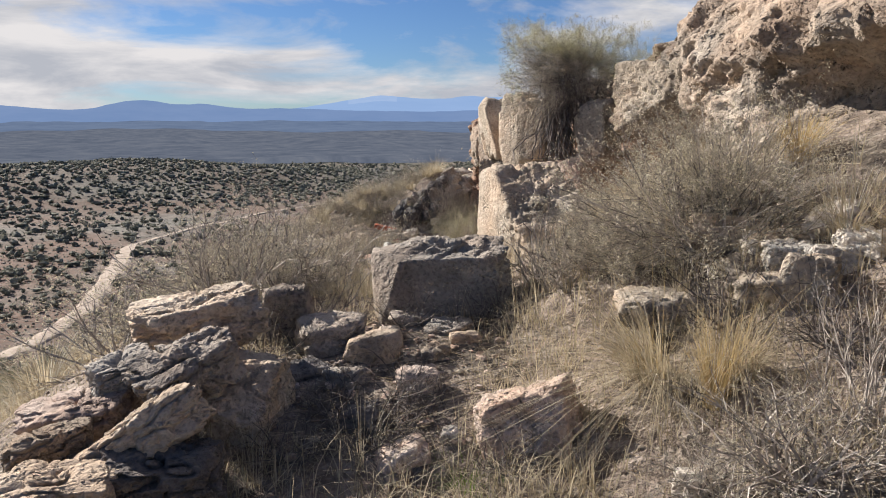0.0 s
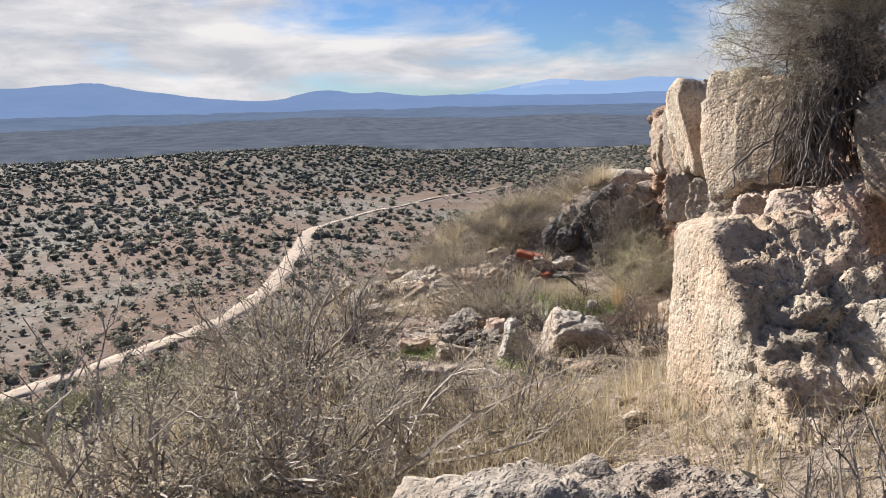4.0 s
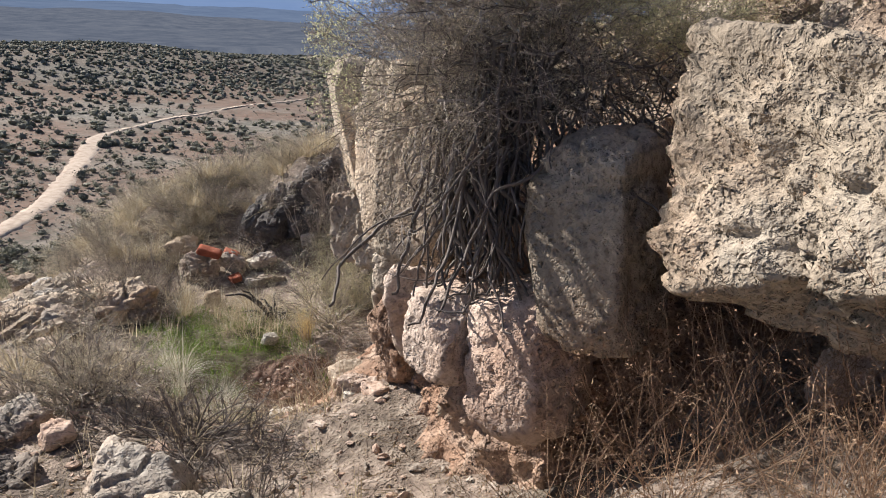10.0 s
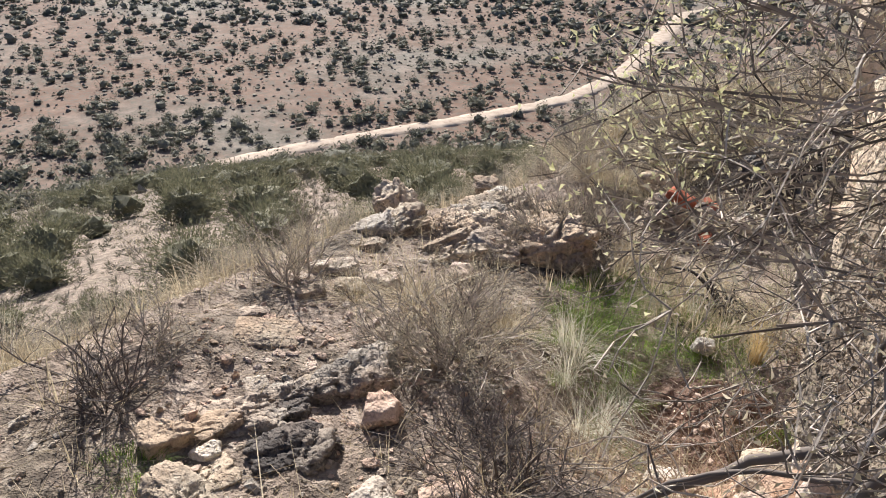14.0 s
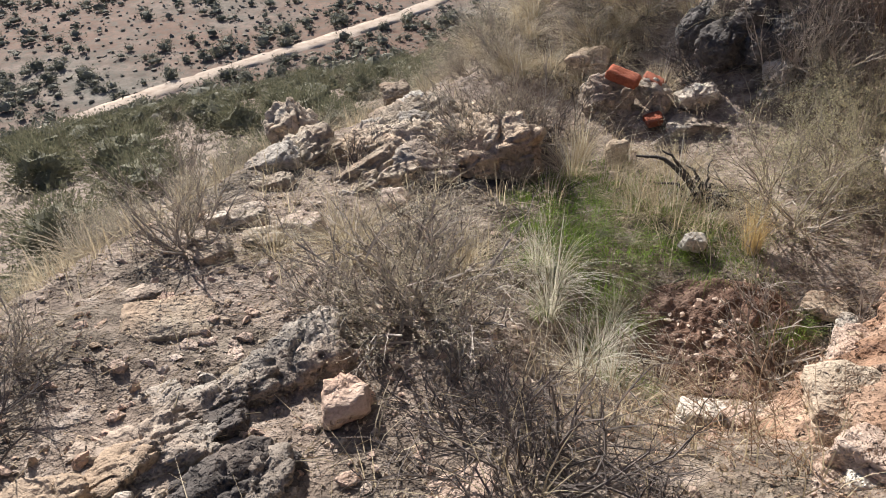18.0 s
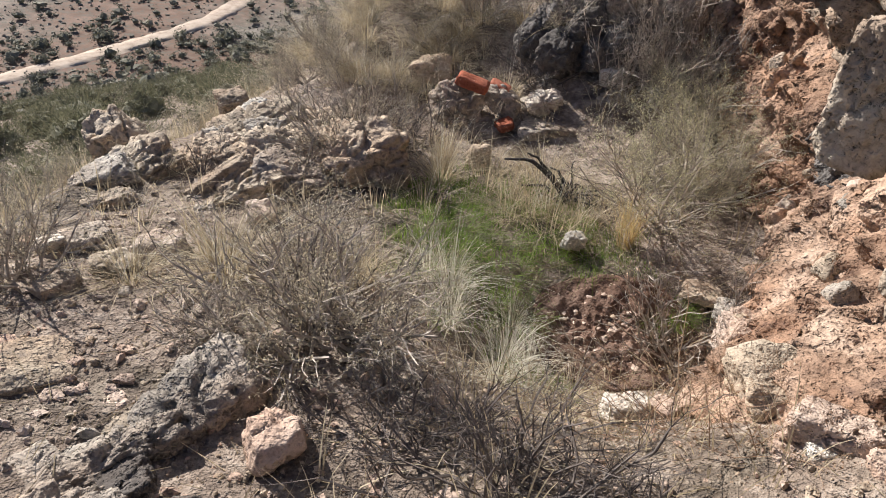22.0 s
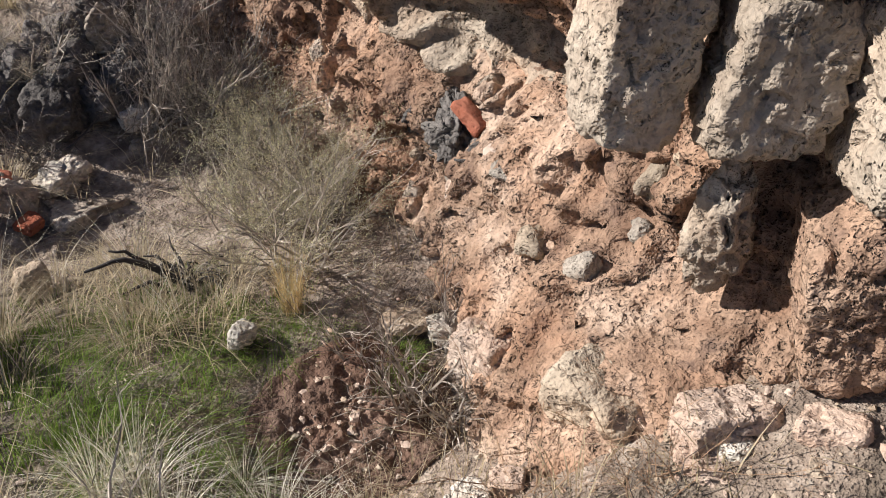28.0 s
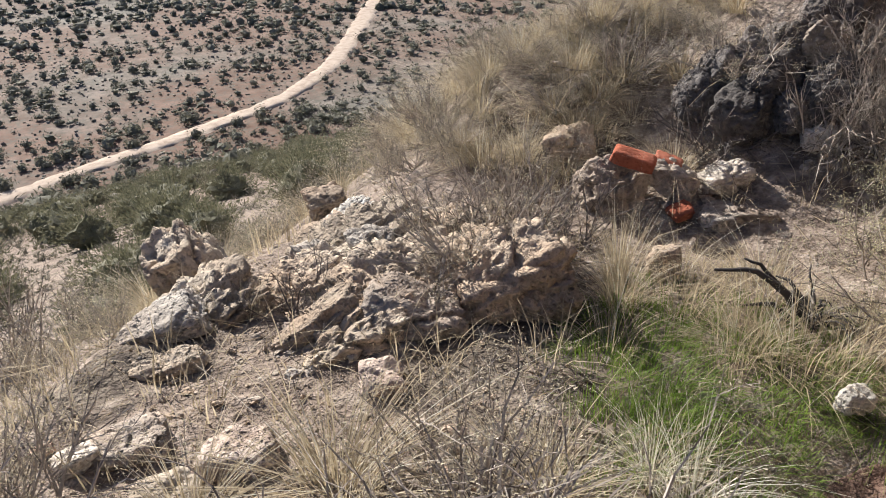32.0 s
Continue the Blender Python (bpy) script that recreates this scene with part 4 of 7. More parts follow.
# ---- loose stones ----
rock("stone", (-0.33, 1.50, -0.720), (0.127, 0.094, 0.170), (-1, 0, 1), 106, GREY, "rough grey limestone boulder on the hillside", sub=4, boxy=1.0, cuts=3, rough=0.085, layers=0.06, tilt=0.13)
rock("stone", (-0.16, 1.30, -0.750), (0.134, 0.099, 0.094), (8, 2, 4), 107, GREY, "grey limestone stone among dry stalks", sub=4, boxy=1.0, cuts=3, rough=0.085, layers=0.06, tilt=0.13)
rock("stone", (-0.01, 1.17, -0.770), (0.109, 0.081, 0.081), (3, -4, -15), 108, LIMESTONE, "tan limestone stone among dry stalks", sub=4, boxy=1.0, cuts=3, rough=0.085, layers=0.06, tilt=0.13)
rock("stone", (0.11, 0.91, -0.810), (0.087, 0.064, 0.065), (-2, 6, 7), 109, PINKSTONE, "half-buried brownish stone on the path", sub=4, boxy=1.0, cuts=3, rough=0.085, layers=0.06, tilt=0.13)
rock("stone", (0.17, 0.60, -0.880), (0.034, 0.025, 0.033), (4, 8, -21), 110, PALE, "small white stone on the path", sub=3, boxy=1.0, cuts=3, rough=0.085, layers=0.06, tilt=0.13)
rock("boulder", (0.43, 0.60, -0.840), (0.190, 0.141, 0.123), (-7, -7, -8), 111, PINKSTONE, "low pitted limestone rock under a grass tuft", sub=5, boxy=1.0, cuts=3, rough=0.085, layers=0.06, tilt=0.13)
rock("boulder", (1.02, 0.86, -0.560), (0.20, 0.14, 0.055), (2, -5, -13), 112, LIMESTONE, "flat limestone ledge stone below the cliff", sub=5, boxy=0.95, cuts=3, rough=0.06, layers=0.06, tilt=0.15, crag=0.1)
rock("stone", (1.36, 1.06, -0.340), (0.148, 0.109, 0.086), (7, 6, -21), 113, LIMESTONE, "yellowish limestone stone behind dry grass", sub=4, boxy=1.0, cuts=3, rough=0.085, layers=0.06, tilt=0.13)
rock("stone", (1.55, 1.15, -0.220), (0.142, 0.105, 0.101), (-7, 5, -29), 114, LIMESTONE, "yellowish limestone stone behind dry grass", sub=4, boxy=1.0, cuts=3, rough=0.085, layers=0.06, tilt=0.13)
rock("stone", (1.42, 0.74, -0.370), (0.083, 0.061, 0.061), (7, 3, -29), 115, PALE, "pale broken stone at the cliff foot", sub=4, boxy=1.0, cuts=3, rough=0.085, layers=0.06, tilt=0.13)
rock("stone", (1.49, 0.62, -0.360), (0.087, 0.064, 0.051), (0, 1, -28), 116, PALE, "pale broken stone at the cliff foot", sub=4, boxy=1.0, cuts=3, rough=0.085, layers=0.06, tilt=0.13)
rock("stone", (1.60, 0.60, -0.300), (0.103, 0.077, 0.049), (4, 6, -56), 117, PALE, "pale flat stone at the cliff foot", sub=4, boxy=1.0, cuts=3, rough=0.085, layers=0.06, tilt=0.13)
rock("stone", (1.27, 0.64, -0.460), (0.106, 0.079, 0.067), (7, -2, -46), 118, LIMESTONE, "tan stone at the cliff foot", sub=4, boxy=1.0, cuts=3, rough=0.085, layers=0.06, tilt=0.13)
rock("stone", (1.37, 0.54, -0.410), (0.100, 0.074, 0.097), (1, -2, -44), 119, LIMESTONE, "tan stone at the cliff foot", sub=4, boxy=1.0, cuts=3, rough=0.085, layers=0.06, tilt=0.13)
rock("stone", (0.34, 1.43, -0.780), (0.107, 0.079, 0.036), (7, -4, -21), 120, GREY, "flat grey stone beside the boulder", sub=4, boxy=1.0, cuts=3, rough=0.085, layers=0.06, tilt=0.13)
rock("stone", (0.19, 1.57, -0.770), (0.100, 0.074, 0.045), (-4, 5, -13), 121, GREY, "small grey stone beside the boulder", sub=4, boxy=1.0, cuts=3, rough=0.085, layers=0.06, tilt=0.13)
rock("stone", (0.50, 1.76, -0.780), (0.143, 0.106, 0.052), (4, -3, -8), 122, GREY, "dark stone in the shade of the boulder", sub=4, boxy=1.0, cuts=3, rough=0.1, layers=0.06, tilt=0.13)
rock("stone", (0.74, 0.12, -0.840), (0.064, 0.048, 0.040), (-9, 3, -34), 123, PALE, "small pale stone in dry scrub", sub=4, boxy=1.0, cuts=3, rough=0.085, layers=0.06, tilt=0.13)
rock("stone", (0.38, 1.29, -0.780), (0.069, 0.051, 0.034), (-3, -4, -4), 124, LIMESTONE, "small tan stone on the path", sub=3, boxy=1.0, cuts=3, rough=0.085, layers=0.06, tilt=0.13)
rock("stone", (0.42, 4.18, -1.030), (0.115, 0.07, 0.175), (0, -5, 6), 125, PALE, "upright pointed pale limestone splinter", sub=5, boxy=1.0, cuts=1, rough=0.05, tilt=0.08, crag=0.05, planes=((0.90, -0.1, 0.42, 0.082), (-0.95, 0.0, 0.30, 0.070)))
rock("stone", (0.75, 4.46, -1.080), (0.19, 0.14, 0.15), (6, -1, -8), 126, GREY, "dark grey pitted boulder in the grass", sub=5, boxy=0.95, cuts=3, rough=0.05, tilt=0.15, crag=0.07)
rock("stone", (0.15, 4.37, -1.130), (0.130, 0.096, 0.061), (-9, 3, -8), 127, LIMESTONE, "cracked tan ledge stone on the hillside", sub=5, boxy=1.0, cuts=3, rough=0.085, layers=0.13, tilt=0.13)
rock("stone", (0.01, 3.75, -1.000), (0.142, 0.105, 0.057), (2, 6, -4), 128, GREY, "flat grey lichened stone in the scrub", sub=5, boxy=1.0, cuts=3, rough=0.085, layers=0.06, tilt=0.13)
rock("stone", (-0.25, 5.92, -1.320), (0.09, 0.07, 0.05), (-8, -5, 15), 130, PINKSTONE, "rust-stained limestone on the brink", sub=4, boxy=1.0, cuts=3, rough=0.085, layers=0.06, tilt=0.13)
rock("stone", (0.72, 3.97, -1.050), (0.067, 0.050, 0.032), (6, -7, 3), 132, LIMESTONE, "small tan stone on the ground", sub=3, boxy=1.0, cuts=3, rough=0.085, layers=0.06, tilt=0.13)
rock("stone", (1.07, 4.17, -1.060), (0.047, 0.034, 0.048), (6, -2, -20), 133, LIMESTONE, "small tan stone on the ground", sub=3, boxy=1.0, cuts=3, rough=0.085, layers=0.06, tilt=0.13)
rock("stone", (0.77, 3.27, -0.910), (0.048, 0.035, 0.021), (-8, -9, -28), 134, LIMESTONE, "small tan stone on the ground", sub=3, boxy=1.0, cuts=3, rough=0.085, layers=0.06, tilt=0.13)
rock("stone", (0.77, 3.03, -0.870), (0.069, 0.051, 0.029), (-8, -3, -5), 135, LIMESTONE, "small tan stone on the ground", sub=4, boxy=1.0, cuts=3, rough=0.085, layers=0.06, tilt=0.13)
rock("stone", (-0.36, 3.43, -0.960), (0.067, 0.050, 0.040), (-3, -6, 15), 136, LIMESTONE, "tan stone inside a dry shrub", sub=4, boxy=1.0, cuts=3, rough=0.085, layers=0.06, tilt=0.13)
rock("stone", (1.62, 3.59, -0.680), (0.099, 0.073, 0.039), (-7, 3, -20), 137, LIMESTONE, "tan stone at the boulder foot", sub=4, boxy=1.0, cuts=3, rough=0.085, layers=0.06, tilt=0.13)
rock("boulder", (1.98, 5.88, -1.340), (0.106, 0.079, 0.063), (-5, -1, -22), 138, PINKSTONE, "pinkish limestone stone at the wall foot", sub=4, boxy=1.0, cuts=3, rough=0.085, layers=0.06, tilt=0.13)
rock("stone", (1.88, 4.64, -0.980), (0.090, 0.066, 0.051), (8, 0, -30), 139, LIMESTONE, "ochre stone at the wall foot", sub=4, boxy=1.0, cuts=3, rough=0.085, layers=0.06, tilt=0.13)
rock("stone", (2.03, 4.25, -0.910), (0.081, 0.060, 0.039), (1, 4, -45), 140, LIMESTONE, "ochre stone at the wall foot", sub=4, boxy=1.0, cuts=3, rough=0.085, layers=0.06, tilt=0.13)
rock("stone", (2.53, 3.51, -0.260), (0.128, 0.095, 0.087), (2, 8, -36), 141, PINKSTONE, "pinkish stone half hidden by weeds", sub=5, boxy=1.0, cuts=3, rough=0.085, layers=0.06, tilt=0.13)
rock("stone", (1.86, 3.00, -0.340), (0.070, 0.052, 0.048), (-8, 4, -39), 142, PINKSTONE, "pinkish stone half hidden by weeds", sub=4, boxy=1.0, cuts=3, rough=0.085, layers=0.06, tilt=0.13)
rock("stone", (2.06, 3.00, -0.250), (0.086, 0.063, 0.063), (0, 2, -53), 143, PINKSTONE, "pinkish stone half hidden by weeds", sub=5, boxy=1.0, cuts=3, rough=0.085, layers=0.06, tilt=0.13)
rock("stone", (1.58, 5.39, -1.210), (0.154, 0.114, 0.070), (3, -7, -0), 144, LIMESTONE, "tan stone behind the boulder", sub=4, boxy=1.0, cuts=3, rough=0.085, layers=0.06, tilt=0.13)
rock("stone", (-0.33, 5.23, -1.232), (0.14, 0.11, 0.024), (5, 9, 40), 145, LIMESTONE, "flat pale tan limestone slab on bare soil", sub=5, boxy=0.97, cuts=3, rough=0.03, tilt=0.16, crag=0.05)
rock("stone", (-0.48, 5.04, -1.230), (0.095, 0.070, 0.021), (0, 7, 43), 146, LIMESTONE, "brown stone on the brink", sub=4, boxy=1.0, cuts=3, rough=0.085, layers=0.06, tilt=0.13)
rock("stone", (-0.65, 5.29, -1.260), (0.055, 0.041, 0.019), (-8, 4, 53), 147, LIMESTONE, "brown stone on the brink", sub=3, boxy=1.0, cuts=3, rough=0.085, layers=0.06, tilt=0.13)
rock("stone", (-0.53, 5.36, -1.260), (0.077, 0.057, 0.013), (-7, -3, 47), 148, GREY, "brown stone on the brink", sub=4, boxy=1.0, cuts=3, rough=0.085, layers=0.06, tilt=0.13)
rock("stone", (0.14, 5.18, -1.240), (0.16, 0.13, 0.085), (14, -6, 40), 149, GREY, "dark tilted limestone slab on the hillside", sub=5, boxy=0.97, cuts=3, rough=0.07, tilt=0.15, crag=0.12, layers=0.05)
rock("stone", (0.36, 5.04, -1.178), (0.07, 0.06, 0.06), (5, 5, 41), 150, PINKSTONE, "small pinkish stone on bare soil", sub=4, boxy=0.9, cuts=4, rough=0.06, tilt=0.25)
rock("stone", (0.57, 5.29, -1.310), (0.104, 0.077, 0.028), (-3, 7, 38), 151, GREY, "ribbed grey stone among straw", sub=5, boxy=1.0, cuts=3, rough=0.085, layers=0.06, tilt=0.13)
rock("stone", (0.72, 5.37, -1.370), (0.074, 0.054, 0.024), (8, 2, 8), 152, GREY, "ribbed grey stone among straw", sub=4, boxy=1.0, cuts=3, rough=0.085, layers=0.06, tilt=0.13)
rock("stone", (1.15, 6.36, -1.420), (0.048, 0.038, 0.034), (24, 16, 35), 153, PALE, "small white stone in green grass", sub=4, boxy=1.0, cuts=3, rough=0.085, layers=0.06, tilt=0.13)
rock("stone", (1.22, 5.48, -1.438), (0.07, 0.06, 0.055), (-4, -5, -9), 154, PALE, "small cream stone in dry weeds", sub=4, boxy=0.95, cuts=3, rough=0.06, tilt=0.25)
rock("stone", (0.03, 4.57, -1.160), (0.050, 0.037, 0.029), (8, 5, 66), 155, PALE, "small pale stone on a ledge", sub=5, boxy=1.0, cuts=3, rough=0.085, layers=0.13, tilt=0.13)
rock("stone", (-0.11, 4.54, -1.150), (0.092, 0.068, 0.063), (-3, 4, 58), 156, LIMESTONE, "layered tan limestone ledge on the hillside", sub=5, boxy=1.0, cuts=3, rough=0.085, layers=0.13, tilt=0.13)
rock("stone", (-0.04, 4.67, -1.170), (0.092, 0.068, 0.038), (-8, 3, 67), 157, LIMESTONE, "layered tan limestone ledge on the hillside", sub=5, boxy=1.0, cuts=3, rough=0.085, layers=0.13, tilt=0.13)
rock("stone", (0.25, 4.72, -1.180), (0.139, 0.103, 0.055), (0, -4, 49), 158, DARK, "dark rough grey block on the hillside", sub=5, boxy=1.0, cuts=3, rough=0.1, layers=0.06, tilt=0.13)
rock("stone", (-0.12, 4.88, -1.210), (0.107, 0.079, 0.022), (5, 1, 59), 159, GREY, "layered dark ledge stone on the hillside", sub=5, boxy=1.0, cuts=3, rough=0.085, layers=0.13, tilt=0.13)
rock("stone", (0.05, 4.88, -1.210), (0.110, 0.082, 0.028), (-6, -4, 43), 160, DARK, "layered dark ledge stone on the hillside", sub=5, boxy=1.0, cuts=3, rough=0.1, layers=0.13, tilt=0.13)
rock("stone", (0.71, 4.87, -1.210), (0.099, 0.074, 0.029), (-2, -3, 34), 161, PINKSTONE, "brown half-buried stone on the hillside", sub=5, boxy=1.0, cuts=3, rough=0.085, layers=0.06, tilt=0.13)
rock("stone", (0.10, 4.50, -1.160), (0.119, 0.087, 0.019), (-1, 1, 61), 162, LIMESTONE, "layered tan limestone ledge on the hillside", sub=5, boxy=1.0, cuts=3, rough=0.085, layers=0.13, tilt=0.13)
rock("stone", (-0.01, 5.07, -1.230), (0.051, 0.038, 0.014), (-1, -1, 45), 168, LIMESTONE, "small tan stone on bare soil", sub=4, boxy=1.0, cuts=3, rough=0.085, layers=0.06, tilt=0.13)
rock("stone", (0.77, 7.00, -1.430), (0.059, 0.044, 0.083), (-9, 1, 13), 169, LIMESTONE, "tan stone beside the boulder", sub=3, boxy=1.0, cuts=3, rough=0.085, layers=0.06, tilt=0.13)
rock("boulder", (0.48, 7.95, -1.360), (0.125, 0.095, 0.085), (2, -3, 2), 170, LIMESTONE, "tan stone behind the bricks", sub=4, boxy=1.0, cuts=3, rough=0.085, layers=0.06, tilt=0.13)
rock("boulder", (0.12, 8.35, -1.500), (0.182, 0.135, 0.090), (8, -5, 11), 171, GREY, "leaning slab behind the bricks", sub=5, boxy=1.0, cuts=3, rough=0.085, layers=0.13, tilt=0.13)
rock("stone", (-0.44, 5.62, -1.270), (0.070, 0.052, 0.021), (-8, 5, 46), 177, LIMESTONE, "small tan stone on the brink", sub=4, boxy=1.0, cuts=3, rough=0.085, layers=0.06, tilt=0.13)
rock("stone", (-0.35, 5.79, -1.290), (0.072, 0.053, 0.016), (4, -2, 26), 178, LIMESTONE, "small tan stone on the brink", sub=4, boxy=1.0, cuts=3, rough=0.085, layers=0.06, tilt=0.13)
rock("stone", (1.69, 5.82, -1.460), (0.125, 0.11, 0.105), (-8, 7, -12), 179, PINKSTONE, "pinkish limestone boulder at the bank foot", sub=5, boxy=0.85, cuts=4, rough=0.07, tilt=0.2, crag=0.08)
rock("stone", (1.69, 6.05, -1.483), (0.07, 0.055, 0.045), (7, 4, -40), 180, PALE, "pale stone by the soil mound", sub=4, boxy=0.95, cuts=3, rough=0.06, tilt=0.2)
rock("stone", (1.61, 6.16, -1.473), (0.079, 0.059, 0.022), (-8, -2, -36), 181, LIMESTONE, "flat tan stone by the soil mound", sub=4, boxy=1.0, cuts=3, rough=0.085, layers=0.06, tilt=0.13)
rock("stone", (1.90, 6.13, -1.402), (0.092, 0.068, 0.017), (3, 8, -20), 182, LIMESTONE, "flat tan stone at the bank foot", sub=4, boxy=1.0, cuts=3, rough=0.085, layers=0.06, tilt=0.13)
rock("stone", (1.55, 5.12, -1.090), (0.101, 0.075, 0.050), (4, -4, -29), 183, PINKSTONE, "pinkish stone at the bank foot", sub=5, boxy=1.0, cuts=3, rough=0.085, layers=0.06, tilt=0.13)
rock("stone", (0.48, 5.14, -1.260), (0.028, 0.020, 0.011), (2, 4, 5), 184, GREY, "small grey stone on bare soil", sub=3, boxy=1.0, cuts=3, rough=0.085, layers=0.06, tilt=0.13)
rock("stone", (-0.06, 5.14, -1.240), (0.049, 0.036, 0.017), (3, -9, 52), 185, PINKSTONE, "small pinkish stone on bare soil", sub=4, boxy=1.0, cuts=3, rough=0.085, layers=0.06, tilt=0.13)
rock("stone", (1.47, 5.10, -1.140), (0.064, 0.047, 0.029), (8, 2, -82), 186, PINKSTONE, "pink stone in the talus", sub=4, boxy=1.0, cuts=3, rough=0.085, layers=0.06, tilt=0.13)
rock("stone", (1.56, 5.44, -1.260), (0.074, 0.055, 0.034), (2, 1, -76), 187, PINKSTONE, "pink stone in the talus", sub=4, boxy=1.0, cuts=3, rough=0.085, layers=0.06, tilt=0.13)
rock("stone", (1.63, 5.33, -1.170), (0.072, 0.054, 0.034), (0, -6, -48), 188, PINKSTONE, "pink stone in the talus", sub=4, boxy=1.0, cuts=3, rough=0.085, layers=0.06, tilt=0.13)
rock("stone", (1.51, 5.08, -1.110), (0.045, 0.033, 0.028), (6, 1, -80), 189, PALE, "pale stone in the talus", sub=4, boxy=1.0, cuts=3, rough=0.085, layers=0.06, tilt=0.13)
rock("stone", (1.54, 5.28, -1.190), (0.042, 0.031, 0.018), (2, -3, -78), 190, PINKSTONE, "small pink stone in the talus", sub=4, boxy=1.0, cuts=3, rough=0.085, layers=0.06, tilt=0.13)
rock("stone", (1.32, 5.45, -1.380), (0.051, 0.037, 0.024), (4, -4, -57), 191, PINKSTONE, "small pink stone in the talus", sub=4, boxy=1.0, cuts=3, rough=0.085, layers=0.06, tilt=0.13)
rock("stone", (1.60, 4.95, -1.020), (0.064, 0.047, 0.030), (-1, 1, -63), 192, PINKSTONE, "pink stone in the talus", sub=4, boxy=1.0, cuts=3, rough=0.085, layers=0.06, tilt=0.13)
rock("stone", (1.81, 5.27, -1.090), (0.089, 0.066, 0.026), (8, 8, -64), 193, PINKSTONE, "pink stone in the talus", sub=4, boxy=1.0, cuts=3, rough=0.085, layers=0.06, tilt=0.13)
rock("stone", (-0.60, 5.87, -1.300), (0.048, 0.036, 0.020), (-2, -7, 43), 202, PALE, "small pale stone on bare soil", sub=4, boxy=1.0, cuts=3, rough=0.085, layers=0.06, tilt=0.13)
rock("stone", (1.44, 7.73, -1.230), (0.075, 0.055, 0.045), (-4, -8, -9), 213, PALE, "pale stone at the rubble foot", sub=4, boxy=1.0, cuts=3, rough=0.085, layers=0.06, tilt=0.13)
rock("boulder", (2.80, 10.03, -1.050), (0.181, 0.134, 0.115), (-4, 6, -34), 220, LIMESTONE, "tan broken stone in the rubble heap", sub=5, boxy=1.0, cuts=3, rough=0.085, layers=0.13, tilt=0.13)
rock("boulder", (-0.88, 6.93, -1.470), (0.12, 0.17, 0.16), (14, -24, 30), 240, LIMESTONE, "leaning tan limestone slab on the brink", sub=5, boxy=0.98, cuts=5, rough=0.09, layers=0.12, tilt=0.13)
rock("stone", (-0.72, 6.48, -1.380), (0.14, 0.1, 0.045), (4, -8, 25), 241, GREY, "flat grey-brown slab overhanging the brink", sub=5, boxy=0.98, cuts=5, rough=0.09, layers=0.12, tilt=0.13)
rock("stone", (-0.60, 6.28, -1.370), (0.12, 0.06, 0.03), (6, -14, 20), 242, LIMESTONE, "narrow tan slab on the brink", sub=5, boxy=0.98, cuts=5, rough=0.09, layers=0.12, tilt=0.13)
rock("stone", (-0.24, 6.52, -1.370), (0.17, 0.09, 0.05), (-16, -20, 35), 243, LIMESTONE, "pale split limestone slab lying tilted on the brink", sub=5, boxy=0.98, cuts=5, rough=0.09, layers=0.12, tilt=0.13)
rock("boulder", (0.03, 6.56, -1.380), (0.16, 0.12, 0.09), (8, 6, 10), 244, GREY, "rugged grey-brown limestone of the outcrop", sub=5, boxy=0.98, cuts=5, rough=0.09, layers=0.12, tilt=0.13)
rock("boulder", (0.28, 6.76, -1.390), (0.22, 0.16, 0.12), (4, -6, 20), 245, LIMESTONE, "rounded grey-tan boulder of the outcrop", sub=5, boxy=0.98, cuts=5, rough=0.09, layers=0.12, tilt=0.13)
rock("stone", (-0.20, 6.98, -1.380), (0.09, 0.07, 0.065), (5, 8, 15), 246, GREY, "dark squared stone of the outcrop", sub=5, boxy=0.98, cuts=5, rough=0.09, layers=0.12, tilt=0.13)
rock("stone", (-0.42, 6.95, -1.400), (0.06, 0.05, 0.045), (5, 3, 40), 247, GREY, "dark squared stone of the outcrop", sub=4, boxy=0.98, cuts=5, rough=0.09, layers=0.12, tilt=0.13)
rock("stone", (-0.64, 6.78, -1.410), (0.08, 0.06, 0.06), (9, -12, 50), 248, LIMESTONE, "tan broken stone of the outcrop", sub=4, boxy=0.98, cuts=5, rough=0.09, layers=0.12, tilt=0.13)
rock("stone", (-0.52, 6.62, -1.400), (0.1, 0.05, 0.04), (6, -20, 30), 249, LIMESTONE, "tan slab end of the outcrop", sub=5, boxy=0.98, cuts=5, rough=0.09, layers=0.12, tilt=0.13)
rock("stone", (-0.02, 6.26, -1.370), (0.065, 0.06, 0.055), (3, 6, 12), 250, PINKSTONE, "pinkish squared stone below the outcrop", sub=4, boxy=0.98, cuts=5, rough=0.09, layers=0.12, tilt=0.13)
rock("stone", (-0.52, 5.95, -1.330), (0.1, 0.07, 0.05), (8, -12, 30), 251, GREY, "dark ledge stone on the brink", sub=5, boxy=0.98, cuts=5, rough=0.09, layers=0.12, tilt=0.13)
rock("stone", (-0.50, 7.48, -1.440), (0.1, 0.08, 0.06), (4, -9, 30), 252, LIMESTONE, "tan stone along the brink", sub=5, boxy=0.98, cuts=5, rough=0.09, layers=0.12, tilt=0.13)
rock("stone", (-0.36, 7.30, -1.420), (0.13, 0.07, 0.04), (4, -16, 35), 253, PALE, "pale slab along the brink", sub=5, boxy=0.98, cuts=5, rough=0.09, layers=0.12, tilt=0.13)
rock("stone", (-0.12, 7.30, -1.420), (0.09, 0.07, 0.05), (4, -9, 10), 254, LIMESTONE, "tan stone along the brink", sub=5, boxy=0.98, cuts=5, rough=0.09, layers=0.12, tilt=0.13)
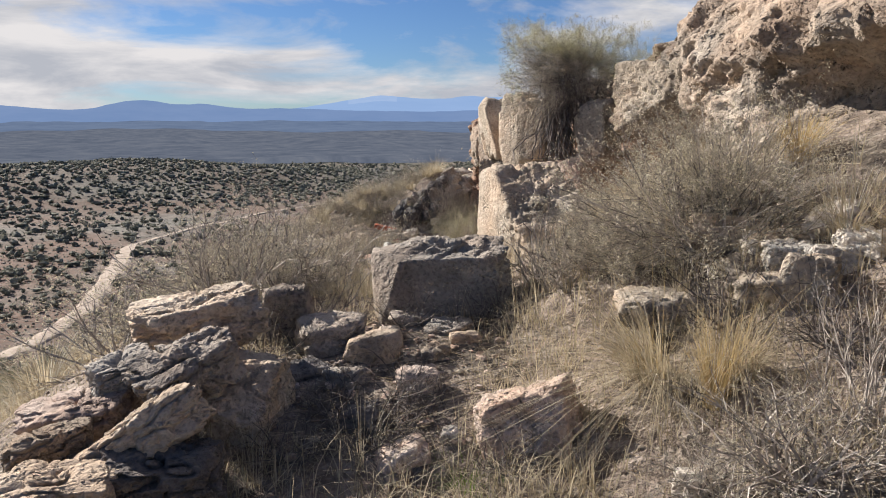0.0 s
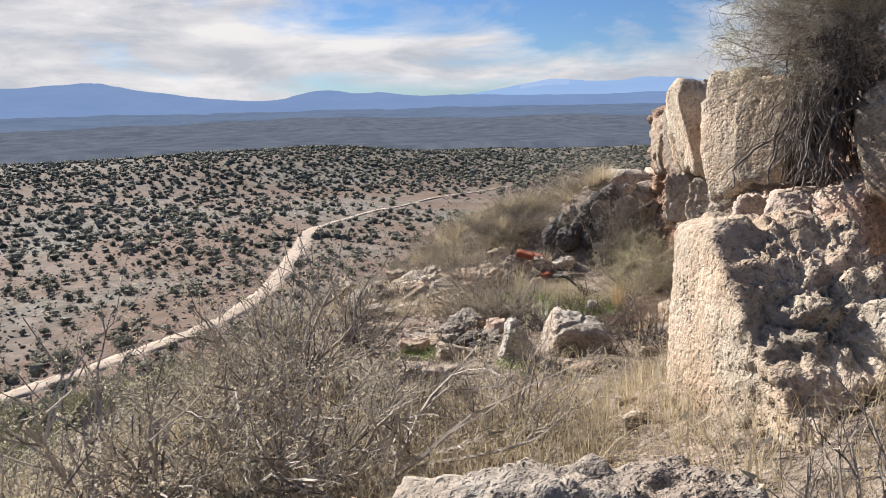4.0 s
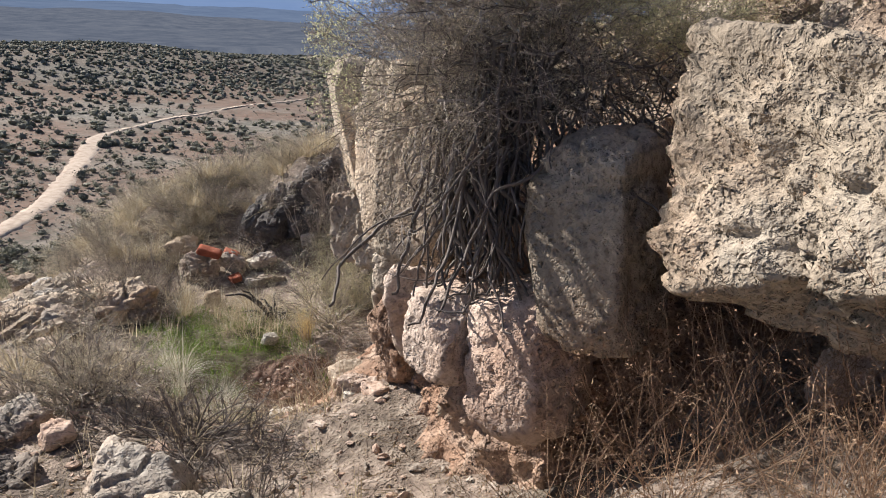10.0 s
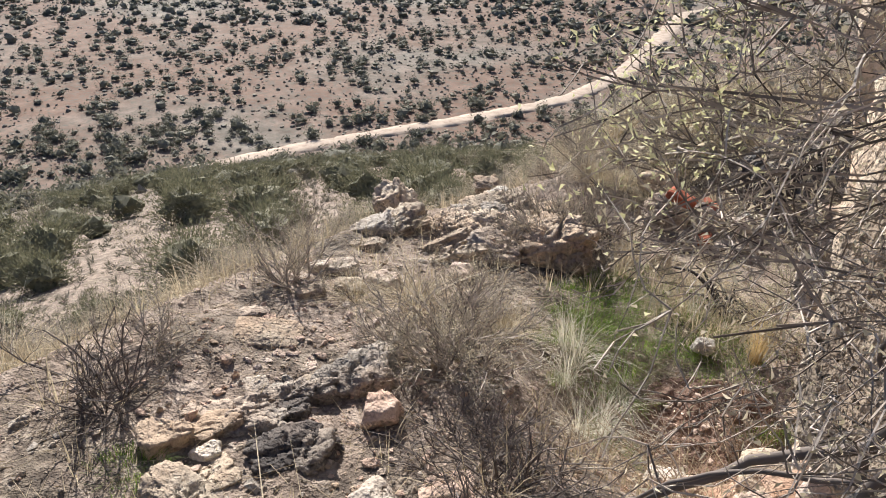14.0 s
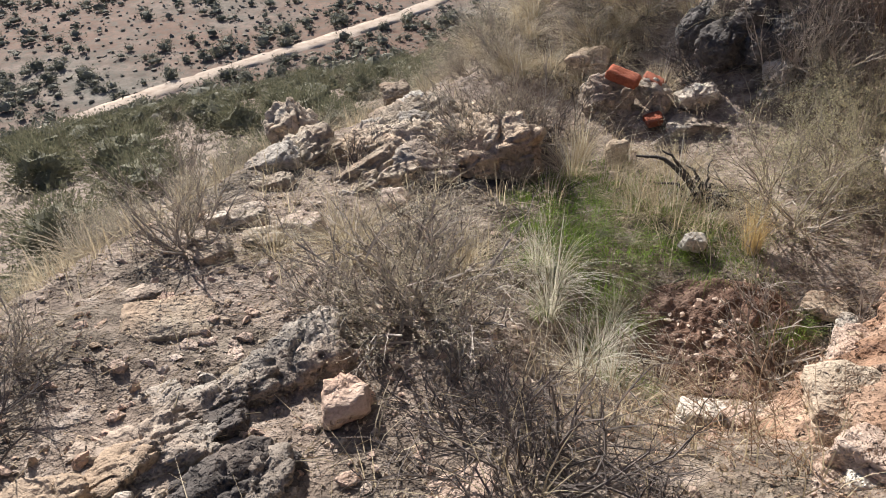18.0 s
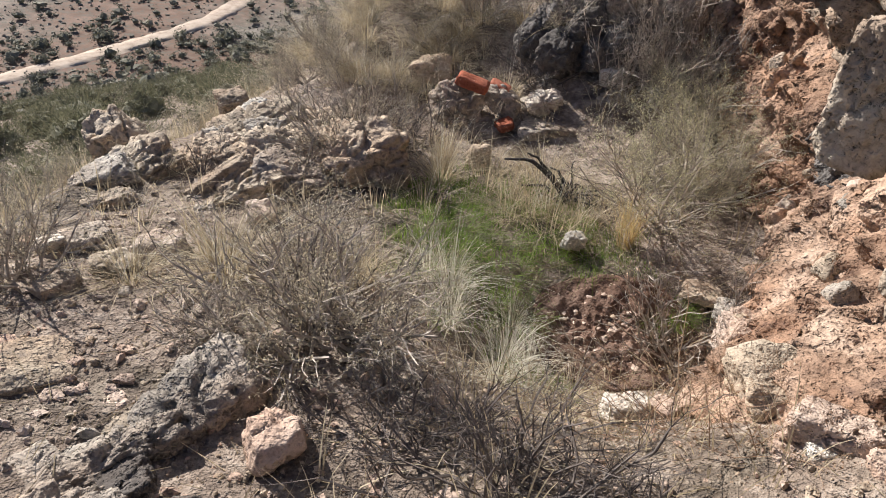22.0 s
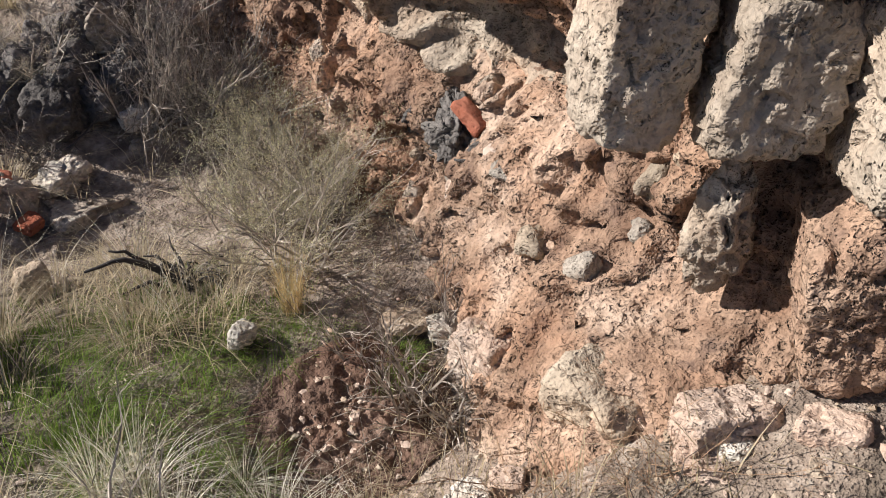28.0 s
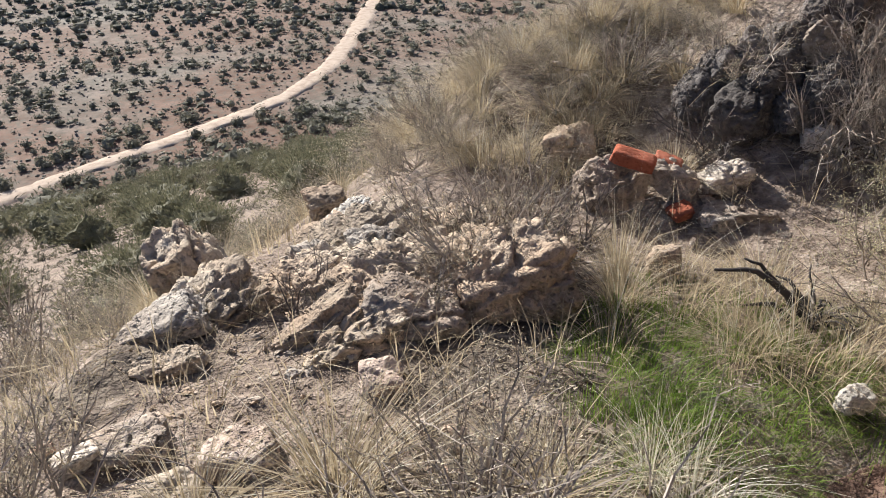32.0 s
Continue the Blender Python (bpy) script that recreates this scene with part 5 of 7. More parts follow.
rock("stone", (0.10, 6.98, -1.390), (0.1, 0.08, 0.05), (4, -9, 10), 255, LIMESTONE, "tan stone of the outcrop", sub=5, boxy=0.98, cuts=5, rough=0.09, layers=0.12, tilt=0.13)
rock("boulder", (0.66, 7.58, -1.410), (0.15, 0.11, 0.1), (4, 6, 20), 256, GREY, "rough weathered stone beside the bricks", sub=5, boxy=0.98, cuts=5, rough=0.09, layers=0.12, tilt=0.13)
rock("stone", (0.88, 7.60, -1.360), (0.12, 0.055, 0.06), (0, 26, -20), 257, GREY, "grey oblong stone leaning under a brick", sub=5, boxy=0.98, cuts=5, rough=0.09, layers=0.12, tilt=0.13)
rock("stone", (1.08, 7.64, -1.380), (0.12, 0.085, 0.052), (0, -10, 14), 258, PALE, "pale squared stone beside the bricks", sub=5, boxy=0.98, cuts=5, rough=0.09, layers=0.12, tilt=0.13)
rock("boulder", (1.12, 7.48, -1.450), (0.18, 0.1, 0.035), (0, -4, 8), 259, GREY, "flat grey stone beside the bricks", sub=5, boxy=0.98, cuts=5, rough=0.09, layers=0.12, tilt=0.13)
rock("boulder", (-0.62, 0.67, -0.620), (0.173, 0.124, 0.063), (14, -22, 22), 300, GREY, "deeply pitted grey-brown slab lying tilted on a heap", sub=6, boxy=0.98, cuts=3, rough=0.15, tilt=0.14, layers=0.08)
rock("boulder", (-0.82, 0.73, -0.640), (0.114, 0.082, 0.043), (10, -16, 15), 301, GREY, "pitted grey-brown slab end in a heap of stones", sub=6, boxy=0.98, cuts=3, rough=0.13, tilt=0.14, layers=0.08)
rock("boulder", (-0.71, 0.41, -0.710), (0.176, 0.127, 0.058), (-14, -24, 18), 302, LIMESTONE, "tan limestone wedge leaning on a heap of stones", sub=6, boxy=0.98, cuts=3, rough=0.05, tilt=0.14, layers=0.03)
rock("boulder", (-0.93, 0.68, -0.740), (0.195, 0.140, 0.050), (6, -8, 10), 303, PINKSTONE, "flat pinkish limestone slab in a heap", sub=6, boxy=0.98, cuts=3, rough=0.07, tilt=0.14, layers=0.03)
rock("boulder", (-0.94, 0.46, -0.740), (0.121, 0.087, 0.049), (4, -6, 20), 304, LIMESTONE, "tan limestone stone in a heap", sub=6, boxy=0.98, cuts=3, rough=0.08, tilt=0.14, layers=0.03)
rock("boulder", (-0.86, 0.20, -0.740), (0.157, 0.113, 0.037), (2, -4, 8), 305, LIMESTONE, "tan limestone slab at the foot of a heap", sub=6, boxy=0.98, cuts=3, rough=0.08, tilt=0.14, layers=0.03)
rock("boulder", (-0.63, 0.33, -0.770), (0.157, 0.113, 0.066), (4, 8, 14), 306, DARK, "dark rough stone at the foot of a heap", sub=6, boxy=0.98, cuts=3, rough=0.12, tilt=0.14, layers=0.08)
rock("boulder", (-0.54, 0.84, -0.790), (0.202, 0.145, 0.145), (3, 10, -12), 307, LIMESTONE, "broad brown limestone boulder under a slab", sub=6, boxy=0.98, cuts=3, rough=0.06, tilt=0.14, layers=0.03)
rock("boulder", (-0.64, 1.12, -0.610), (0.221, 0.159, 0.103), (8, -8, 14), 308, LIMESTONE, "tan limestone boulder on the brink of the slope", sub=6, boxy=0.98, cuts=3, rough=0.08, tilt=0.14, layers=0.03)

rock("boulder", (0.24, 6.80, -1.400), (0.24, 0.19, 0.16), (14, -14, 16), 500, LIMESTONE, "rugged tan boulder ending the outcrop", sub=6, boxy=0.92, cuts=3, rough=0.09, tilt=0.16, layers=0.05, crag=0.12)
rock("boulder", (-0.04, 6.74, -1.440), (0.27, 0.21, 0.12), (10, -14, 30), 501, LIMESTONE, "pitted tan ledge of the outcrop", sub=6, boxy=0.92, cuts=3, rough=0.09, tilt=0.16, layers=0.07, crag=0.15)
rock("boulder", (-0.36, 6.72, -1.470), (0.3, 0.22, 0.11), (8, -16, 28), 502, LIMESTONE, "broken tan ledge of the outcrop", sub=6, boxy=0.92, cuts=3, rough=0.09, tilt=0.16, layers=0.07, crag=0.15)
rock("boulder", (-0.66, 6.62, -1.500), (0.24, 0.2, 0.11), (8, -18, 40), 503, LIMESTONE, "broken tan ledge on the brink", sub=6, boxy=0.92, cuts=3, rough=0.09, tilt=0.16, layers=0.07, crag=0.15)
rock("boulder", (-0.20, 6.44, -1.420), (0.28, 0.13, 0.07), (-4, -16, 34), 504, LIMESTONE, "low tan ledge below the outcrop", sub=6, boxy=0.92, cuts=3, rough=0.09, tilt=0.16, layers=0.07, crag=0.15)
rock("boulder", (-0.25, 7.08, -1.450), (0.28, 0.2, 0.11), (6, -14, 24), 505, LIMESTONE, "tan ledge behind the outcrop", sub=6, boxy=0.92, cuts=3, rough=0.09, tilt=0.16, layers=0.03, crag=0.15)
rock("boulder", (0.08, 7.12, -1.430), (0.22, 0.18, 0.11), (4, -6, 8), 506, LIMESTONE, "tan ledge behind the outcrop", sub=6, boxy=0.92, cuts=3, rough=0.09, tilt=0.16, layers=0.07, crag=0.15)

rock("boulder", (1.03, 8.05, -1.180), (0.118, 0.110, 0.100), (-12, -12, 0), 360, DARK, "dark weathered basalt boulder in the rubble heap", sub=5, boxy=0.8, cuts=6, rough=0.05, tilt=0.3, crag=0.10)
rock("boulder", (1.19, 7.87, -1.190), (0.131, 0.122, 0.123), (1, -7, 67), 361, DARK, "dark weathered basalt boulder in the rubble heap", sub=5, boxy=0.8, cuts=6, rough=0.05, tilt=0.3, crag=0.10)
rock("boulder", (1.13, 8.14, -1.070), (0.105, 0.098, 0.110), (-10, -2, 44), 362, DARK, "dark weathered basalt boulder in the rubble heap", sub=5, boxy=0.8, cuts=6, rough=0.05, tilt=0.3, crag=0.10)
rock("boulder", (1.36, 7.83, -1.160), (0.099, 0.093, 0.084), (3, 3, 21), 363, DARK, "dark weathered basalt boulder in the rubble heap", sub=5, boxy=0.8, cuts=6, rough=0.05, tilt=0.3, crag=0.10)
rock("boulder", (1.31, 7.97, -1.050), (0.116, 0.109, 0.110), (-8, 8, 88), 364, DARK, "dark weathered basalt boulder in the rubble heap", sub=5, boxy=0.8, cuts=6, rough=0.05, tilt=0.3, crag=0.10)
rock("boulder", (1.49, 8.01, -0.920), (0.108, 0.101, 0.113), (5, -11, 65), 365, GREY, "grey blunt boulder in the rubble heap", sub=5, boxy=0.8, cuts=6, rough=0.05, tilt=0.3, crag=0.06)
rock("boulder", (1.73, 8.06, -0.880), (0.122, 0.114, 0.104), (-6, -6, 42), 366, GREY, "grey blunt boulder in the rubble heap", sub=5, boxy=0.8, cuts=6, rough=0.05, tilt=0.3, crag=0.06)
rock("boulder", (1.79, 8.24, -0.770), (0.095, 0.089, 0.090), (7, -1, 19), 367, GREY, "grey blunt boulder in the rubble heap", sub=5, boxy=0.8, cuts=6, rough=0.05, tilt=0.3, crag=0.06)
rock("boulder", (1.61, 8.10, -0.800), (0.112, 0.104, 0.116), (-4, 4, 86), 368, DARK, "dark weathered basalt boulder in the rubble heap", sub=5, boxy=0.8, cuts=6, rough=0.05, tilt=0.3, crag=0.10)
rock("boulder", (1.37, 8.07, -0.940), (0.099, 0.093, 0.084), (9, 9, 63), 369, DARK, "dark weathered basalt boulder in the rubble heap", sub=5, boxy=0.8, cuts=6, rough=0.05, tilt=0.3, crag=0.10)
rock("boulder", (2.15, 8.28, -0.850), (0.130, 0.121, 0.122), (-2, -10, 40), 370, LIMESTONE, "tan broken block in the rubble heap", sub=5, boxy=0.8, cuts=6, rough=0.05, tilt=0.3, crag=0.06)
rock("boulder", (2.02, 8.36, -0.800), (0.124, 0.115, 0.129), (11, -5, 17), 371, GREY, "grey blunt boulder in the rubble heap", sub=5, boxy=0.8, cuts=6, rough=0.05, tilt=0.3, crag=0.06)
rock("boulder", (1.54, 7.90, -1.000), (0.096, 0.090, 0.081), (0, 0, 84), 372, DARK, "dark weathered basalt boulder in the rubble heap", sub=5, boxy=0.8, cuts=6, rough=0.05, tilt=0.3, crag=0.10)
rock("boulder", (1.46, 7.85, -1.090), (0.086, 0.080, 0.081), (-11, 5, 61), 373, DARK, "dark weathered basalt boulder in the rubble heap", sub=5, boxy=0.8, cuts=6, rough=0.05, tilt=0.3, crag=0.10)
rock("boulder", (1.93, 8.19, -0.890), (0.107, 0.100, 0.112), (2, 10, 38), 374, GREY, "grey blunt boulder in the rubble heap", sub=5, boxy=0.8, cuts=6, rough=0.05, tilt=0.3, crag=0.06)
rock("boulder", (1.75, 8.36, -0.700), (0.131, 0.122, 0.111), (-9, -9, 15), 375, GREY, "grey blunt boulder in the rubble heap", sub=5, boxy=0.8, cuts=6, rough=0.05, tilt=0.3, crag=0.06)
rock("boulder", (1.48, 8.10, -0.840), (0.100, 0.094, 0.095), (4, -4, 82), 376, DARK, "dark weathered basalt boulder in the rubble heap", sub=5, boxy=0.8, cuts=6, rough=0.05, tilt=0.3, crag=0.10)
rock("boulder", (1.24, 8.13, -0.990), (0.090, 0.084, 0.094), (-7, 1, 59), 377, DARK, "dark weathered basalt boulder in the rubble heap", sub=5, boxy=0.8, cuts=6, rough=0.05, tilt=0.3, crag=0.10)
rock("boulder", (2.31, 8.18, -0.920), (0.130, 0.121, 0.109), (6, 6, 36), 378, LIMESTONE, "tan broken block in the rubble heap", sub=5, boxy=0.8, cuts=6, rough=0.05, tilt=0.3, crag=0.06)
rock("boulder", (2.07, 8.11, -0.990), (0.108, 0.101, 0.102), (-5, 11, 13), 379, LIMESTONE, "tan broken block in the rubble heap", sub=5, boxy=0.8, cuts=6, rough=0.05, tilt=0.3, crag=0.06)
rock("boulder", (1.78, 7.95, -0.970), (0.111, 0.103, 0.115), (8, -8, 80), 380, GREY, "grey blunt boulder in the rubble heap", sub=5, boxy=0.8, cuts=6, rough=0.05, tilt=0.3, crag=0.06)
rock("boulder", (1.57, 7.82, -1.080), (0.095, 0.089, 0.080), (-3, -3, 57), 381, DARK, "dark weathered basalt boulder in the rubble heap", sub=5, boxy=0.8, cuts=6, rough=0.05, tilt=0.3, crag=0.10)
rock("stone", (1.30, 0.80, -0.460), (0.12, 0.09, 0.06), (6, -8, 60), 600, LIMESTONE, "broken tan stone at the cliff foot", sub=4, boxy=0.95, cuts=4, rough=0.07, tilt=0.2, crag=0.12)
rock("stone", (1.50, 0.86, -0.360), (0.13, 0.09, 0.07), (9, -4, 7), 601, LIMESTONE, "broken ochre stone at the cliff foot", sub=4, boxy=0.95, cuts=4, rough=0.07, tilt=0.2, crag=0.12)
rock("stone", (1.66, 0.82, -0.260), (0.12, 0.1, 0.06), (-9, 0, 44), 602, PALE, "pale broken slab at the cliff foot", sub=4, boxy=0.95, cuts=4, rough=0.07, tilt=0.2, crag=0.12)
rock("stone", (1.42, 0.92, -0.360), (0.1, 0.08, 0.05), (-6, 4, 81), 603, PALE, "pale broken stone at the cliff foot", sub=4, boxy=0.95, cuts=4, rough=0.07, tilt=0.2, crag=0.12)
rock("stone", (-0.12, 1.02, -0.840), (0.1, 0.08, 0.07), (-3, 8, 28), 604, GREY, "grey pitted stone in a hollow", sub=4, boxy=0.95, cuts=4, rough=0.07, tilt=0.2, crag=0.12)
rock("stone", (0.06, 1.38, -0.820), (0.09, 0.07, 0.06), (0, -8, 65), 605, GREY, "grey stone in a hollow", sub=4, boxy=0.95, cuts=4, rough=0.07, tilt=0.2, crag=0.12)
rock("stone", (-0.28, 1.10, -0.840), (0.12, 0.09, 0.08), (3, -4, 12), 606, DARK, "dark stone in a hollow", sub=4, boxy=0.95, cuts=4, rough=0.07, tilt=0.2, crag=0.12)
rock("stone", (0.22, 1.16, -0.800), (0.08, 0.06, 0.05), (6, 0, 49), 607, LIMESTONE, "tan stone in a hollow", sub=4, boxy=0.95, cuts=4, rough=0.07, tilt=0.2, crag=0.12)
rock("stone", (-0.10, 0.78, -0.880), (0.11, 0.08, 0.07), (9, 4, 86), 608, DARK, "dark stone in a hollow", sub=4, boxy=0.95, cuts=4, rough=0.07, tilt=0.2, crag=0.12)
rock("stone", (0.02, 0.56, -0.920), (0.09, 0.08, 0.06), (-9, 8, 33), 609, PINKSTONE, "brown half-buried stone on the path", sub=4, boxy=0.95, cuts=4, rough=0.07, tilt=0.2, crag=0.12)
rock("stone", (0.27, 4.74, -1.200), (0.13, 0.10, 0.07), (10, -8, 40), 620, GREY, "rough grey block on the hillside", sub=5, boxy=0.95, cuts=4, rough=0.08, tilt=0.2, layers=0.08, crag=0.15)
rock("stone", (-0.02, 4.74, -1.200), (0.2, 0.1, 0.06), (6, -10, 50), 621, GREY, "layered grey ledge on the hillside", sub=5, boxy=0.95, cuts=4, rough=0.08, tilt=0.2, layers=0.08, crag=0.2)
rock("stone", (0.02, 4.98, -1.220), (0.17, 0.07, 0.045), (4, -6, 42), 622, GREY, "layered grey ledge on the hillside", sub=5, boxy=0.95, cuts=4, rough=0.08, tilt=0.2, layers=0.08, crag=0.2)
rock("stone", (0.74, 5.26, -1.320), (0.14, 0.09, 0.06), (6, 4, 20), 623, GREY, "ribbed grey stone among dead twigs", sub=5, boxy=0.95, cuts=4, rough=0.08, tilt=0.2, layers=0.08, crag=0.2)
rock("stone", (0.55, 5.36, -1.300), (0.12, 0.08, 0.055), (4, -8, 14), 624, GREY, "ribbed grey stone among dead twigs", sub=5, boxy=0.95, cuts=4, rough=0.08, tilt=0.2, layers=0.08, crag=0.2)

# ---- plants ----
def tubes(p0, p1, r0, r1):
    """Three-sided tapered sticks between point pairs."""
    d = p1 - p0
    d = d / np.maximum(np.linalg.norm(d, axis=1), 1e-6)[:, None]
    a = np.cross(d, np.where(np.abs(d[:, 2:3]) > 0.9, (1.0, 0, 0), (0, 0, 1.0)))
    a /= np.linalg.norm(a, axis=1)[:, None]
    b = np.cross(d, a)
    v = []
    for k in range(3):
        c, s = math.cos(k * 2.0944), math.sin(k * 2.0944)
        o = a * c + b * s
        v += [p0 + o * r0[:, None], p1 + o * r1[:, None]]
    v = np.stack(v, 1).reshape(-1, 3)
    n = len(p0)
    base = (np.arange(n) * 6)[:, None]
    q = np.array([[0, 2, 3, 1], [2, 4, 5, 3], [4, 0, 1, 5]])
    f = (base[:, :, None] + q[None]).reshape(-1, 4)
    return v, f


def pipe(pts, rad, sides=5):
    """One bent tapering stick through the points pts."""
    t = np.gradient(pts, axis=0)
    t /= np.maximum(np.linalg.norm(t, axis=1), 1e-6)[:, None]
    a = np.cross(t, (0.31, 0.22, 0.92))
    a /= np.maximum(np.linalg.norm(a, axis=1), 1e-6)[:, None]
    b = np.cross(t, a)
    w = np.arange(sides) * 2 * np.pi / sides
    v = pts[:, None] + rad[:, None, None] * (a[:, None] * np.cos(w)[None, :, None] + b[:, None] * np.sin(w)[None, :, None])
    i, j = np.meshgrid(np.arange(len(pts) - 1), np.arange(sides), indexing="ij")
    k = (j + 1) % sides
    f = np.stack([i * sides + j, i * sides + k, (i + 1) * sides + k, (i + 1) * sides + j], -1).reshape(-1, 4)
    return v.reshape(-1, 3), f


def unit(v):
    return v / np.maximum(np.linalg.norm(v, axis=-1, keepdims=True), 1e-6)


def grow_level(rng, start, direction, length, radius, steps, wig, lift):
    """Wandering branches; returns their joints (n, steps + 1, 3) and radii."""
    n = len(start)
    pts, d = [start], direction
    for _ in range(steps):
        d = unit(d + rng.normal(scale=wig, size=(n, 3)) + np.array((0, 0, lift)))
        pts.append(pts[-1] + d * (length / steps)[:, None])
    taper = np.linspace(1, 0.45, steps + 1)[None] * radius[:, None]
    return np.stack(pts, 1), taper


def branch_set(rng, start, direction, length, radius, levels, tips=None):
    """levels: per level (kids, length factor, radius factor, spread, steps, wiggle, lift). Returns sticks and the twigs' joints."""
    p0s, p1s, r0s, r1s = [], [], [], []
    for kids, lf, rf, spread, steps, wig, lift in levels:
        if kids:
            n = len(tips[0])
            pts, rad, d = tips
            k = rng.integers(1, pts.shape[1], (n, kids))
            start = pts[np.arange(n)[:, None], k].reshape(-1, 3)
            dd = unit(pts[:, 1:] - pts[:, :-1])[np.arange(n)[:, None], k - 1].reshape(-1, 3)
            direction = unit(dd + rng.normal(scale=spread, size=dd.shape))
            length = np.repeat(d, kids) * lf * rng.uniform(0.6, 1.25, n * kids)
            radius = rad[np.arange(n)[:, None], k].reshape(-1) * rf
        pts, rad = grow_level(rng, start, direction, length, radius, steps, wig, lift)
        p0s.append(pts[:, :-1].reshape(-1, 3))
        p1s.append(pts[:, 1:].reshape(-1, 3))
        r0s.append(rad[:, :-1].ravel())
        r1s.append(rad[:, 1:].ravel())
        tips = (pts, rad, length)
    v, f = tubes(np.concatenate(p0s), np.concatenate(p1s), np.concatenate(r0s), np.concatenate(r1s))
    return v, f, tips[0]


def leaf_tris(rng, joints, per, size, scatter):
    c = joints[:, 1:].reshape(-1, 3)
    c = np.repeat(c, per, 0) + rng.normal(scale=scatter, size=(len(c) * per, 3))
    a = unit(rng.normal(size=c.shape)) * size * rng.uniform(0.6, 1.4, (len(c), 1))
    b = unit(rng.normal(size=c.shape)) * size * rng.uniform(0.3, 0.7, (len(c), 1))
    v = np.stack([c - b * 0.5, c + b * 0.5, c + a], 1).reshape(-1, 3)
    return v, np.arange(len(v)).reshape(-1, 3)


def dome_stems(rng, n, flat=0.35, foot=0.06):
    """Stems that leave the root and spread into a dome."""
    az = rng.uniform(0, 2 * np.pi, n)
    el = np.arcsin(rng.uniform(flat, 0.98, n))
    d = np.stack([np.cos(az) * np.cos(el), np.sin(az) * np.cos(el), np.sin(el)], -1)
    s = np.stack([rng.normal(scale=foot, size=n), rng.normal(scale=foot, size=n), np.full(n, -0.03)], -1)
    return s, d


def shrub_template(name, seed, stems, levels, twig, leaf=None, per=0, size=0.012, scatter=0.012, length=0.42, radius=0.0085, flat=0.3, label="", category="shrub"):
    """A shrub about 0.42 wide each way and 0.5 high, on an Empty at its root."""
    rng = np.random.default_rng(seed)
    root = tagged(new(name), label, category)
    s, d = dome_stems(rng, stems, flat)
    reach = length * rng.uniform(0.7, 1.15, stems)
    if stems < 20:   # each main stem can be told apart
        pts, rad = grow_level(rng, s, d, reach, np.full(stems, radius), *levels[0][4:])
        for k in range(stems):
            part("stem", mesh_of("stem", *pipe(pts[k], rad[k], 4), twig, False), root)
        v, f, joints = branch_set(rng, s, d, reach, None, levels[1:], (pts, rad, reach))
    else:
        v, f, joints = branch_set(rng, s, d, reach, np.full(stems, radius), levels)
    crown = part("crown", mesh_of("crown", v, f, twig, False), root)
    if leaf:
        v, f = leaf_tris(rng, joints, per, size, scatter)
        part("foliage", mesh_of("foliage", v, f, leaf, False), crown)
    return root


def blades(rng, root, height, lean, width, n, foot, droop=0.6, segs=4, bias=None):
    """Grass blades as narrow bent ribbons round root."""
    az = rng.uniform(0, 2 * np.pi, n)
    out = np.stack([np.cos(az), np.sin(az), np.zeros(n)], -1)
    if bias is not None:   # combed over to one side
        out = unit(out * 0.8 + np.array(bias))
    p = np.array(root) + out * (foot * np.sqrt(rng.uniform(0, 1, n)))[:, None] + (0, 0, -0.015)
    h = height * rng.uniform(0.45, 1.1, n)
    ln = np.abs(rng.normal(scale=lean, size=n)) + 0.08
    side = np.stack([-np.sin(az), np.cos(az), np.zeros(n)], -1) * (width * rng.uniform(0.6, 1.3, n))[:, None]
    rows = []
    for k in range(segs + 1):
        t = k / segs
        c = p + np.stack([np.zeros(n), np.zeros(n), h * t * (1 - droop * ln * t * 0.75)], -1) + out * (h * ln * t ** 1.7)[:, None]
        w = side * (1 - t) ** 0.7
        rows += [c - w, c + w]
    v = np.stack(rows, 1)
    m = 2 * (segs + 1)
    q = np.array([[2 * k, 2 * k + 1, 2 * k + 3, 2 * k + 2] for k in range(segs)])
    f = (np.arange(n) * m)[:, None, None] + q[None]
    return v.reshape(-1, 3), f.reshape(-1, 4)


def tuft_template(name, seed, n, mat, lean=0.5, width=0.0022, foot=0.06, height=0.4, droop=0.6, label="", heads=None, category="grass", bias=None):
    rng = np.random.default_rng(seed)
    root = tagged(new(name), label, category)
    v, f = blades(rng, (0, 0, 0), height, lean, width, n, foot, droop, 5, bias)
    part("leaf_mass", mesh_of("leaf_mass", v, f, mat, False), root)
    if heads:
        v, f = blades(rng, (0, 0, 0), height * 1.45, lean * 0.8, width * 0.6, max(6, n // 12), foot * 0.7, 0.3, 6, bias)
        part("stalk_mass", mesh_of("stalk_mass", v, f, heads, False), root)
    return root


FULL = ((0, 1, 1, 0, 5, 0.18, 0.05), (6, 0.55, 0.66, 0.5, 4, 0.22, 0.06), (4, 0.55, 0.66, 0.6, 4, 0.26, 0.03))
OPEN = ((0, 1, 1, 0, 5, 0.20, 0.04), (6, 0.5, 0.6, 0.6, 4, 0.28, 0.02), (4, 0.5, 0.6, 0.7, 3, 0.35, 0.0))
LEAFY = ((0, 1, 1, 0, 3, 0.16, 0.05), (7, 0.6, 0.62, 0.7, 3, 0.22, 0.06))
SPEC = {}


def register(key, roots):
    SPEC[key] = {"made": roots, "used": 0}


